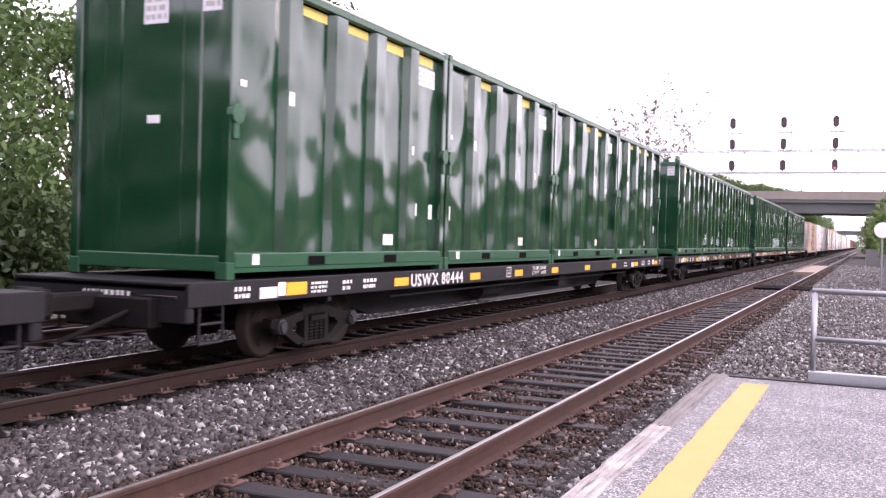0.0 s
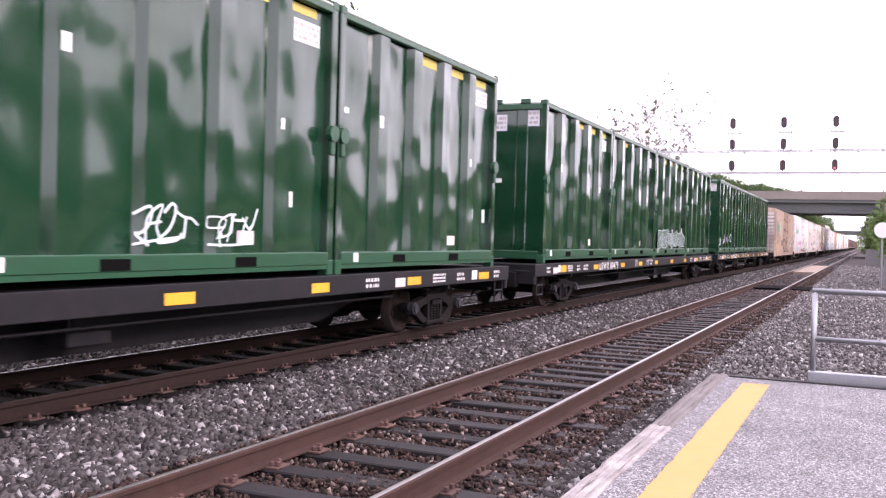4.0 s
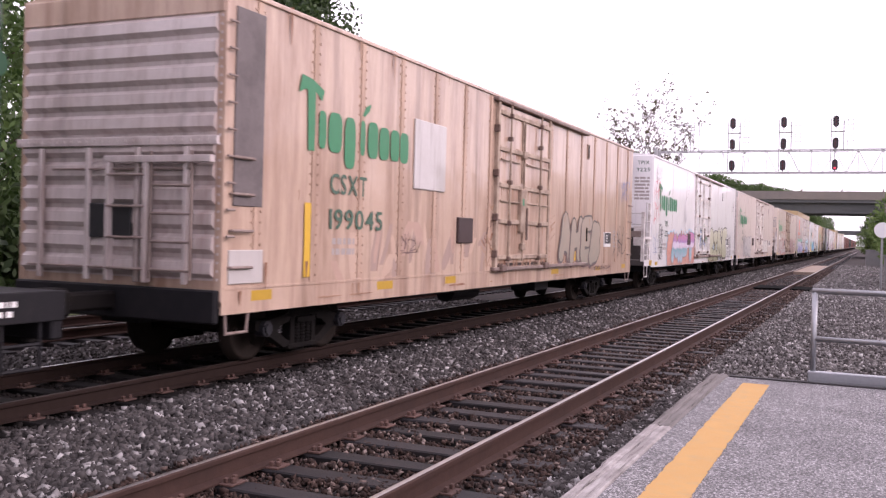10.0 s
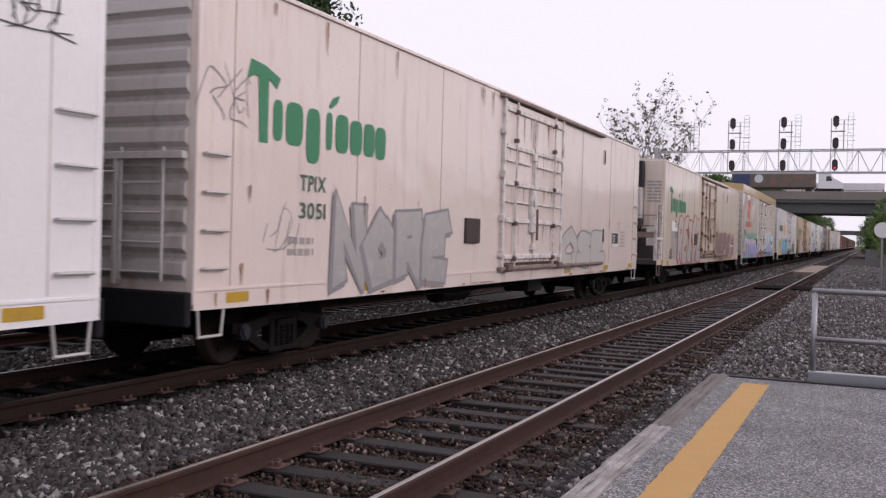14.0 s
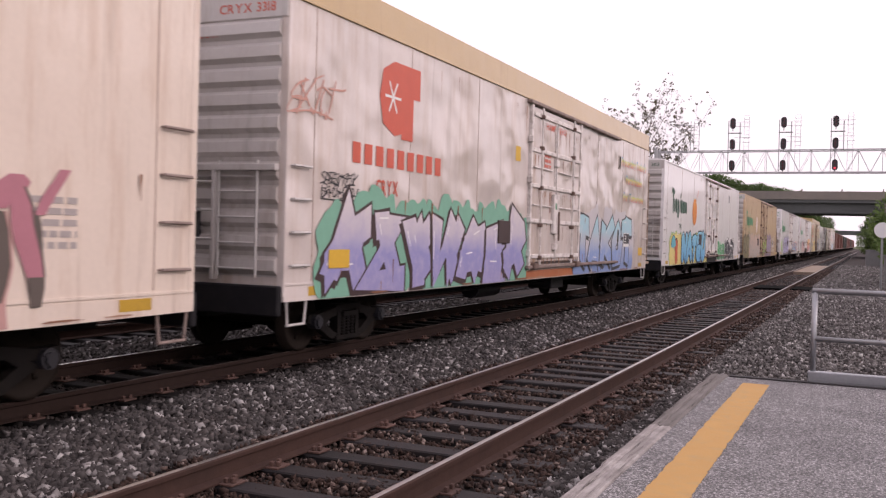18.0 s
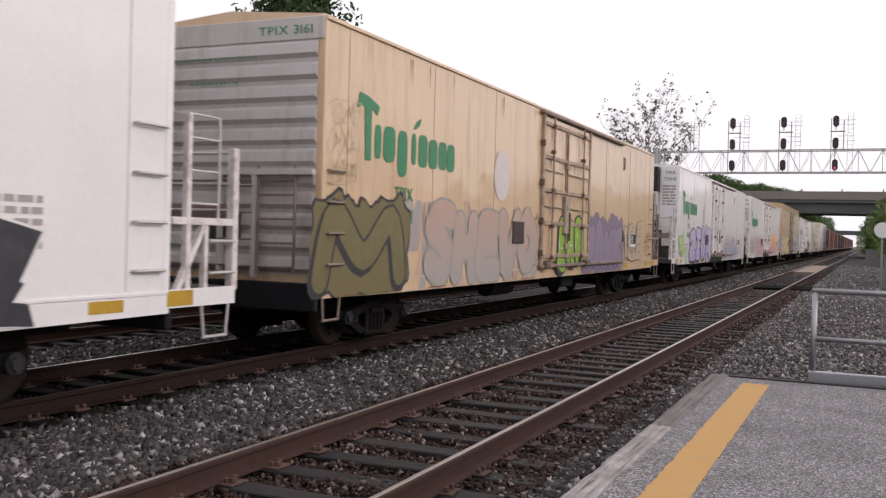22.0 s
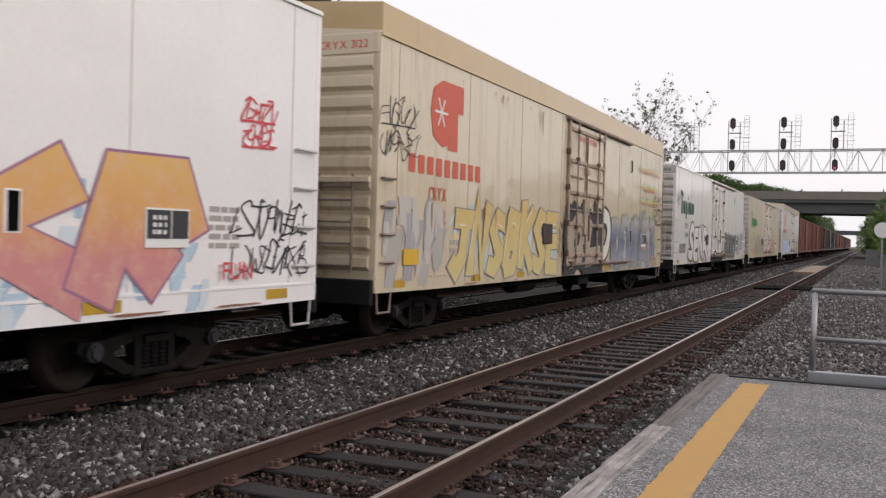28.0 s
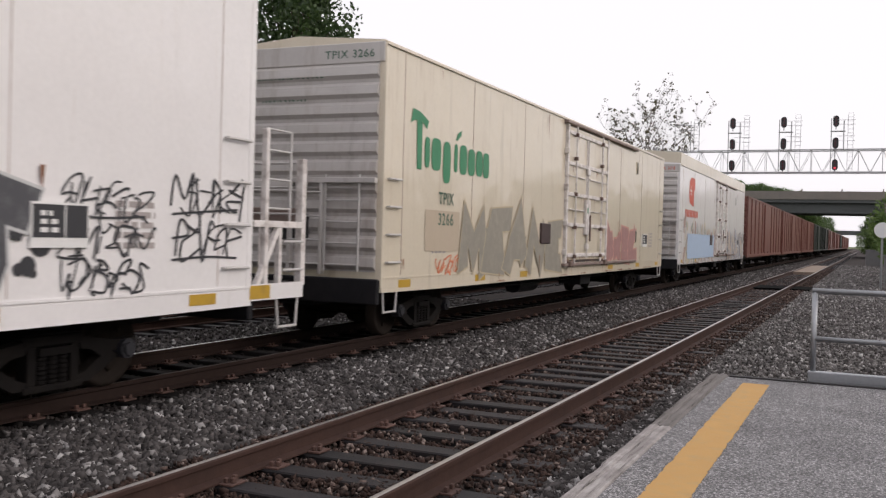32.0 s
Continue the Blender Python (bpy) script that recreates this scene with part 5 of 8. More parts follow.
    rect(s2, 0.55, 0.92, 0.84, 0.98, put)
    rect(s2, 20.46, 20.8, 0.84, 0.98, put)
    s2.done("pink_label", M_PINK, car, fix=False)
    s3 = Geo()
    rect(s3, 0.94, 1.11, 0.86, 1.03, put)
    rect(s3, 23.6, 23.86, 0.86, 1.03, put)
    s3.done("white_label", M_WHITE_T, car, fix=False)
    bars(Geo(), -0.2, 0.86, 0.75, 0.12, 1, mount("end", y0 - 0.004), seed=seed).done("end_lettering", M_WHITE_T, car, fix=False)
    MOVING.append((car, place))
    return car


CL, CH0, CH1, CW = 6.17, 1.165, 4.83, 1.235


def container_shape():
    """A tall green steel waste container: pressed sides with upright ribs, corner posts, fork pockets and a pale sheeted top."""
    c = thing("waste_container", "tall glossy green ribbed steel waste container on a flat car", "container", group="green containers on the flat cars")
    w = CW
    Geo().box(-w + 0.115, w - 0.115, 0.06, CL - 0.06, CH0 + 0.12, CH1 - 0.1).done("body_panel", M_GREEN, c)
    for s in (-1, 1):
        for y in (1.35, 2.53, 3.71, 4.87):
            a = s * (w - 0.12)
            g = Geo()
            g.prism([(a, y - 0.235), (s * (w - 0.02), y - 0.165), (s * (w - 0.005), y - 0.15), (s * (w - 0.005), y + 0.15), (s * (w - 0.02), y + 0.165), (a, y + 0.235)], "z", CH0 + 0.2, CH1 - 0.12)
            g.done("side_rib", M_GREEN, c)
        Geo().box(min(s * (w - 0.1), s * w), max(s * (w - 0.1), s * w), 0.12, CL - 0.12, CH0, CH0 + 0.06).box(min(s * (w - 0.1), s * (w + 0.012)), max(s * (w - 0.1), s * (w + 0.012)), 0.14, CL - 0.14, CH0 + 0.055, CH0 + 0.235, c=0.012).done("bottom_rail", M_GREEN2, c)
        Geo().box(min(s * (w - 0.09), s * w), max(s * (w - 0.09), s * w), 0.02, CL - 0.02, CH1 - 0.11, CH1 - 0.02, c=0.01).done("top_rail", M_GREEN2, c)
        for y in (1.75, 3.92):
            Geo().box(min(s * (w - 0.02), s * (w + 0.018)), max(s * (w - 0.02), s * (w + 0.018)), y, y + 0.42, CH0 + 0.07, CH0 + 0.19, c=0.004).done("fork_pocket", M_SLOT, c)
        for y in (0.0, CL):
            a, b = (y, y + 0.15) if y == 0 else (y - 0.15, y)
            Geo().box(min(s * (w - 0.14), s * w), max(s * (w - 0.14), s * w), a, b, CH0, CH1, c=0.015).done("corner_post", M_GREEN, c)
            Geo().box(min(s * (w - 0.17), s * (w + 0.006)), max(s * (w - 0.17), s * (w + 0.006)), a - 0.006, b + 0.006, 1.078, CH0 + 0.13, c=0.012).done("corner_casting", M_GREEN2, c)
            Geo().box(min(s * (w - 0.17), s * (w + 0.006)), max(s * (w - 0.17), s * (w + 0.006)), a - 0.006, b + 0.006, CH1 - 0.06, CH1 + 0.06, c=0.012).done("corner_casting", M_GREEN2, c)
    for y, s in ((0.0, -1), (CL, 1)):
        for x in (-0.62, 0.62):
            a = y - s * 0.065
            g = Geo()
            g.prism([(x - 0.16, a), (x - 0.12, y - s * 0.045), (x + 0.12, y - s * 0.045), (x + 0.16, a)], "z", CH0 + 0.15, CH1 - 0.1)
            g.done("end_rib", M_GREEN, c)
        Geo().box(-w + 0.1, w - 0.1, min(y, y - s * 0.1), max(y, y - s * 0.1), CH0 + 0.01, CH0 + 0.2, c=0.012).done("end_bottom_rail", M_GREEN2, c)
        Geo().box(-w + 0.1, w - 0.1, min(y, y - s * 0.1), max(y, y - s * 0.1), CH1 - 0.17, CH1 - 0.03, c=0.012).done("end_top_rail", M_GREEN2, c)
        for sx in (-1, 1):
            lug = Geo()
            lug.tube((sx * (w - 0.04), y - s * 0.1, 3.05), (sx * (w + 0.05), y - s * 0.1, 3.05), 0.12, 10).box(sx * (w + 0.0) - 0.03, sx * (w + 0.0) + 0.03, y - s * 0.1 - 0.05, y - s * 0.1 + 0.05, 2.75, 3.0, c=0.01)
            lug.done("hinge_lug", M_GREEN2, c)
    top = Geo().box(-w + 0.06, w - 0.06, 0.05, CL - 0.05, CH1 - 0.03, CH1 + 0.015, c=0.01)
    for s in (-1, 1):
        top.tube((s * (w - 0.02), 0.1, CH1 + 0.0), (s * (w - 0.02), CL - 0.1, CH1 + 0.0), 0.024, 6)
    top.done("sheet_cover", M_TARP, c, "pale roll-over sheet along the top edge")
    for k in range(3):
        x = -0.7 + k * 0.7
        Geo().box(x - 0.12, x + 0.12, -0.01, 0.08, CH1 - 0.02, CH1 + 0.09, c=0.01).done("latch", M_GREEN2, c)
    put = mount("side", w - 0.11)
    rib = mount("side", w + 0.0)
    for p0, p1, q0, q1, m0 in ((0.33, 0.45, 3.42, 3.5, put), (1.22, 1.34, 3.3, 3.48, rib), (4.82, 4.9, 2.98, 3.12, rib), (0.48, 0.62, CH0 + 0.09, CH0 + 0.22, mount("side", w + 0.016)), (5.2, 5.28, 2.0, 2.2, put)):
        rect(Geo(), p0, p1, q0, q1, m0).done("white_label", M_WHITE_T, c, fix=False)
    rect(Geo(), 4.1, 4.44, 1.5, 1.67, mount("side", w - 0.1115)).done("pink_label", M_PINK, c, fix=False)
    return c


CONTAINER = container_shape()
CR = random.Random(21)
M_PALE = mat("pale_paper_panel", (0.55, 0.55, 0.58), 0.6, grain=0.25, scale=25, bump=0.0)
M_YSTRIP = mat("yellow_edge_strip", (0.52, 0.42, 0.10), 0.6, grain=0.25, scale=9, bump=0.0)
FLATS = [(-201.2, ""), (-172.85, "USWX 80444"), (-144.2, "USWX 80253"), (-116.1, "USWX 80479"), (-87.9, "USWX 80305")]
BOXES = {}
for k, (place, number) in enumerate(FLATS):
    flat_car(place, number, k + 2)
    for j in range(4):
        c = CONTAINER if (k, j) == (0, 0) else copy_thing(CONTAINER, Matrix())
        BOXES[k, j] = c
        MOVING.append((c, place + j * 6.25))
for (k, j), c in BOXES.items():
    put = mount("side", CW - 0.111)
    for q in range(4):
        if CR.random() < 0.75:
            rect(Geo(), 1.6 + q * 1.18, 2.28 + q * 1.18 - (0.05 if q == 3 else 0), CH1 - 0.25 - CR.random() * 0.04, CH1 - 0.13, put).done("yellow_strip", M_YSTRIP, c, "worn yellow tape under the top rail", fix=False)
    g = Geo()
    rect(g, 5.22, 5.86, 4.2, 4.5, mount("side", CW - 0.1115))
    pn = g.done("number_panel", M_PALE, c, "pale panel with small print", fix=False)
    bars(Geo(), 5.25, 4.23, 0.58, 0.24, 3, put, seed=k * 5 + j).done("small_print", M_GREYP, pn, fix=False)
    if j == 0:
        e = mount("end", 0.052)
        g = Geo()
        for x0, z0 in ((-0.14, 4.18), (0.66, 4.28)):
            pn = rect(Geo(), x0, x0 + 0.38, z0, z0 + 0.38, mount("end", 0.0535)).done("end_panel", M_PALE, c, "pale panel with small print", fix=False)
            bars(Geo(), x0 + 0.03, z0 + 0.03, 0.32, 0.32, 3, e, seed=k + int(z0 * 50)).done("small_print", M_GREYP, pn, fix=False)
        g = Geo()
        rect(g, -0.06, 0.14, 2.96, 3.06, e)
        if k == 2:
            rect(g, -0.2, 0.16, 1.5, 1.76, e)
            rect(g, 0.2, 0.4, 1.55, 1.76, e)
        g.done("white_label", M_WHITE_T, c, fix=False)
    if CR.random() < 0.8:
        g = Geo()
        a = CR.choice((5.75, 0.3))
        rect(g, a, a + 0.14, 1.95, 2.2, put)
        g.done("yellow_label", mat("cream_label", (0.62, 0.56, 0.35), 0.6, grain=0.2, scale=30, bump=0.0) if (k, j) == (0, 0) else M_PALE, c, fix=False)
M_PALEBLUE = mat("pale_spray_paint", (0.55, 0.6, 0.62), 0.6, grain=0.2, scale=6, bump=0.0)
M_LILAC = mat("lilac_spray_paint", (0.55, 0.38, 0.60), 0.6, grain=0.2, scale=6, bump=0.0)
RIB = CW + 0.003


def tag_on(c, a0, a1, b0, b1, material, seed, w=0.03, words=1, half=RIB, label="spray-painted tag"):
    scrawl(Geo(), a0, a1, b0, b1, mount("side", half), seed=seed, w=w, words=words).done("tag", material, c, label, fix=False)


tag_on(BOXES[2, 1], 0.3, 1.0, 1.5, 2.15, M_PALEBLUE, 4, 0.035)
tag_on(BOXES[2, 1], 2.6, 3.2, 1.5, 1.9, M_PALEBLUE, 5, 0.03)
tag_on(BOXES[2, 2], 2.2, 3.0, 1.45, 1.95, M_PALEBLUE, 6, 0.035)
tag_on(BOXES[2, 2], 3.4, 4.2, 1.45, 1.95, M_PALEBLUE, 7, 0.035)
tag_on(BOXES[2, 1], 4.2, 5.2, 1.45, 1.9, M_PALEBLUE, 8, 0.03)
tag_on(BOXES[4, 0], 0.2, 0.8, 1.5, 1.9, M_PALEBLUE, 9, 0.04)
tag_on(BOXES[4, 0], 1.55, 2.1, 1.6, 2.1, M_LILAC, 10, 0.05)
g = Geo()
ribbon(g, smooth_line([(2.72, 1.62), (2.85, 1.78), (3.02, 1.86), (3.2, 1.78), (3.32, 1.6)], 5), 0.05, mount("side", RIB))
ribbon(g, [(2.88, 1.85), (3.0, 2.15), (3.12, 1.86)], 0.045, mount("side", RIB + 0.002))
g.done("tag", M_LILAC, BOXES[4, 0], "lilac spray-painted arch and peak", fix=False)
tag_on(BOXES[4, 0], 3.8, 4.4, 1.75, 2.2, M_PALEBLUE, 12, 0.04)
mural(BOXES[3, 2], RIB - 0.004, 0.5, 5.8, 1.42, 2.05, 6, (0.012, 0.06, 0.028), M_PALEBLUE, seed=5, fat=0.06, lean=0.12, shine=False, edge=0.022, worn=(0.03, 0.10, 0.06), label="pale outlined graffiti on green paint")
tag_on(BOXES[3, 2], 0.5, 5.6, 1.45, 1.95, M_PALEBLUE, 15, 0.022, 1, half=RIB + 0.012)


# ---- refrigerator cars ----
HW = 1.54


def paint(name, col, dirt, amount, scale=2.4, deep=0.04, across=1.0):
    mt = mat(name, col, 0.42, grain=0.09, scale=0.9, fine=18, bump=0.0, dirt=dirt, dirt_amount=amount, dirt_scale=scale, streak=True, coat=0.6)
    n, l = mt.node_tree.nodes, mt.node_tree.links
    b, tc = n["Principled BSDF"], n.new("ShaderNodeTexCoord")
    # broad dents in the sheet, and fine rust streaks that run down from seams and rails
    dent, db = n.new("ShaderNodeTexNoise"), n.new("ShaderNodeBump")
    dent.inputs["Scale"].default_value, dent.inputs["Detail"].default_value = across, 2
    l.new(tc.outputs["Object"], dent.inputs[0])
    db.inputs["Strength"].default_value, db.inputs["Distance"].default_value = 0.8, deep
    l.new(dent.outputs[0], db.inputs["Height"])
    l.new(db.outputs[0], b.inputs["Normal"])
    l.new(db.outputs[0], b.inputs["Coat Normal"])
    b.inputs["Coat Roughness"].default_value = 0.12
    mp, st, rg, mx = n.new("ShaderNodeMapping"), n.new("ShaderNodeTexNoise"), n.new("ShaderNodeMapRange"), n.new("ShaderNodeMix")
    mp.inputs["Scale"].default_value = (1, 1, 0.06)
    l.new(tc.outputs["Object"], mp.inputs[0])
    st.inputs["Scale"].default_value, st.inputs["Detail"].default_value, st.inputs["Roughness"].default_value = 3.2, 8, 0.68
    l.new(mp.outputs[0], st.inputs[0])
    rg.inputs[1].default_value, rg.inputs[2].default_value, rg.inputs[4].default_value = 0.70 - amount * 0.28, 0.86 - amount * 0.1, min(0.8, 0.2 + amount)
    l.new(st.outputs[0], rg.inputs[0])
    mx.data_type = "RGBA"
    mx.inputs[7].default_value = (*[0.5 * q for q in dirt], 1)
    l.new(rg.outputs[0], mx.inputs[0])
    l.new(b.inputs["Base Color"].links[0].from_socket, mx.inputs[6])
    l.new(mx.outputs[2], b.inputs["Base Color"])
    return mt


P_WHITE = paint("white_car_paint", (0.80, 0.78, 0.79), (0.58, 0.50, 0.46), 0.2)
P_WHITE2 = paint("off_white_car_paint", (0.77, 0.745, 0.745), (0.54, 0.46, 0.40), 0.24)
P_CREAM = paint("cream_car_paint", (0.70, 0.60, 0.52), (0.46, 0.29, 0.19), 0.42)
P_TAN = paint("faded_tan_car_paint", (0.66, 0.48, 0.31), (0.42, 0.24, 0.13), 0.42)
P_PEACH = paint("rusty_peach_car_paint", (0.53, 0.385, 0.30), (0.24, 0.125, 0.08), 0.6)
P_STRAW = paint("straw_car_paint", (0.65, 0.575, 0.46), (0.44, 0.34, 0.23), 0.35)
P_BEIGE = paint("beige_car_paint", (0.61, 0.52, 0.385), (0.34, 0.24, 0.14), 0.4)
P_PINKW = paint("pinkish_white_car_paint", (0.74, 0.635, 0.59), (0.50, 0.35, 0.27), 0.36)
P_DENT = paint("dented_pinkish_white_car_paint", (0.61, 0.545, 0.515), (0.44, 0.31, 0.22), 0.44, deep=0.32, across=0.7)
P_BAND = paint("ochre_band_paint", (0.50, 0.35, 0.17), (0.40, 0.26, 0.12), 0.3)
P_RIBS = paint("grey_white_end_paint", (0.50, 0.47, 0.455), (0.25, 0.19, 0.15), 0.4)
P_BROWN = paint("oxide_red_car_paint", (0.15, 0.05, 0.038), (0.07, 0.032, 0.025), 0.4)
P_DKGREEN = paint("dark_green_car_paint", (0.018, 0.024, 0.020), (0.03, 0.026, 0.02), 0.4)
for dull in (P_BROWN, P_DKGREEN):
    dull.node_tree.nodes["Principled BSDF"].inputs["Coat Weight"].default_value = 0.0
M_RUSTY = mat("rusty_bar", (0.24, 0.185, 0.165), 0.7, 0.0, grain=0.35, scale=8, bump=0.2, dirt=(0.09, 0.045, 0.03), dirt_amount=0.6, dirt_scale=4)
M_RUSTW = mat("rusty_white_bar", (0.66, 0.62, 0.60), 0.6, 0.0, grain=0.25, scale=8, bump=0.2, dirt=(0.13, 0.07, 0.05), dirt_amount=0.5, dirt_scale=4.5)
M_GRIME = mat("greasy_end_paint", (0.05, 0.042, 0.04), 0.6, grain=0.4, scale=4, bump=0.2, dirt=(0.2, 0.17, 0.16), dirt_amount=0.3, dirt_scale=2)
M_SEAMLINE = mat("grey_brown_seam", (0.52, 0.47, 0.45), 0.7, grain=0.3, scale=3, bump=0.0, dirt=(0.30, 0.21, 0.17), dirt_amount=0.5, dirt_scale=2)
M_SEAMDARK = mat("rusty_panel_seam", (0.36, 0.26, 0.21), 0.7, grain=0.3, scale=3, bump=0.0, dirt=(0.16, 0.09, 0.06), dirt_amount=0.55, dirt_scale=2)
M_BRACKET = mat("dark_rust_bracket", (0.13, 0.085, 0.07), 0.75, grain=0.4, scale=10, bump=0.3, dirt=(0.30, 0.24, 0.21), dirt_amount=0.35, dirt_scale=6)
M_SEAM = mat("rusty_riveted_seam", (0.47, 0.33, 0.25), 0.6, grain=0.25, scale=5, bump=0.1, dirt=(0.16, 0.08, 0.05), dirt_amount=0.6, dirt_scale=2.5, streak=True)
P_OLDEND = paint("stained_pinkish_end_paint", (0.55, 0.48, 0.465), (0.20, 0.12, 0.09), 0.5)
M_DOORGAP = mat("dark_door_gap", (0.05, 0.042, 0.04), 0.8, grain=0.3, scale=9, bump=0.0)
M_RUSTP = mat("rusty_cream_bar", (0.40, 0.31, 0.24), 0.65, grain=0.3, scale=8, bump=0.2, dirt=(0.10, 0.05, 0.035), dirt_amount=0.62, dirt_scale=4)
M_MAROON = mat("dark_maroon_hatch", (0.045, 0.025, 0.025), 0.5, grain=0.3, scale=6, bump=0.1)
M_UNIT = mat("white_unit_casing", (0.60, 0.57, 0.54), 0.5, grain=0.15, scale=3, bump=0.05, dirt=(0.22, 0.14, 0.10), dirt_amount=0.5, dirt_scale=2, streak=True)
M_GRILL = mat("black_grille", (0.018, 0.018, 0.02), 0.5, grain=0.3, scale=12, bump=0.1)
M_BLUEP = mat("pale_blue_patch_paint", (0.36, 0.46, 0.60), 0.6, grain=0.15, scale=5, bump=0.0)
M_ORANGE = spray((0.80, 0.32, 0.06), (0.62, 0.20, 0.03), 2.6, 3.7)
M_REFL2 = mat("mustard_reflective_tape", (0.46, 0.28, 0.03), 0.5, grain=0.15, scale=7, bump=0.0, dirt=(0.26, 0.16, 0.05), dirt_amount=0.4, dirt_scale=4)
M_YPLATE = mat("yellow_warning_plate", (0.62, 0.38, 0.04), 0.5, grain=0.15, scale=12, bump=0.0)


def word_shapes(g, a0, a1, b, h, put, m=0):
    """The maker's mark as plain shapes: a capped block, then rings and bars in a row, and a leaf."""
    w = a1 - a0
    X = lambda q: a0 + q * w
    g.add([put(X(0.075), b - 0.1 * h), put(X(0.125), b - 0.1 * h), put(X(0.125), b + 1.42 * h), put(X(0.065), b + 1.42 * h)], [(0, 1, 2, 3)], m)
    g.add([put(X(0.0), b + 1.30 * h), put(X(0.02), b + 1.78 * h), put(X(0.10), b + 1.72 * h), put(X(0.195), b + 1.50 * h), put(X(0.175), b + 1.22 * h), put(X(0.125), b + 1.42 * h), put(X(0.04), b + 1.42 * h)], [(0, 1, 2, 3, 4, 5, 6)], m)
    for a, b0, hh, ww in ((0.185, 0.0, 0.98, 0.058), (0.29, -0.05, 1.06, 0.112), (0.418, -0.42, 1.4, 0.095), (0.532, 0.0, 0.98, 0.045), (0.63, -0.03, 1.03, 0.098), (0.742, -0.02, 0.95, 0.098), (0.852, 0.0, 0.93, 0.092), (0.952, -0.02, 0.93, 0.092)):
        n = 12
        pts = []
        for i in range(n * 2):
            t = 6.28318 * i / (n * 2)
            cc, ss = math.cos(t), math.sin(t)
            k = (abs(cc) ** 4 + abs(ss) ** 4) ** -0.25
            pts.append((X(a) + cc * k * ww * w * 0.5, b + (b0 + hh / 2) * h + ss * k * hh * h * 0.5))
        fan(g, pts, put, m)
    g.add([put(X(0.525), b + 1.12 * h), put(X(0.555), b + 1.38 * h), put(X(0.605), b + 1.5 * h), put(X(0.59), b + 1.28 * h), put(X(0.545), b + 1.1 * h)], [(0, 1, 2, 3, 4)], m)
    return g


RIBS = {}


def ribbed_end(name, material, car, label, y, s, z0, z1, n, deep=0.05):
    """Horizontal pressed ribs on a car's end, each a part of the end panel."""
    panel = Geo().box(-HW + 0.07, HW - 0.07, min(y, y + s * 0.006), max(y, y + s * 0.006), z0, z1).done(name, material, car, label)
    h = (z1 - z0) / n
    for k in range(n):
        a = z0 + k * h
        g = Geo()
        key = (y, s, z0, z1, n, k, material.name)
        if key in RIBS:
            ob = new("end_rib", RIBS[key])
            ob.parent = panel
            continue
        g.prism([(y - s * 0.005, a + h * 0.05), (y + s * deep, a + h * 0.28), (y + s * deep * 0.9, a + h * 0.72), (y - s * 0.005, a + h * 0.92)], "x", -HW + 0.1, HW - 0.1)
        RIBS[key] = g.done("end_rib", material, panel).data
    return panel


def side_ladder(car, half, y0, y1, z0, z1, n, material, recess=True):
    for k in range(n):
        z = z0 + (z1 - z0) * k / (n - 1)
        g = Geo().tube((half + 0.05, y0, z), (half + 0.05, y1, z), 0.019, 6).tube((half - 0.02, y0, z), (half + 0.05, y0, z), 0.014, 6).tube((half - 0.02, y1, z), (half + 0.05, y1, z), 0.014, 6)
        g.done("ladder_rung", material, car)


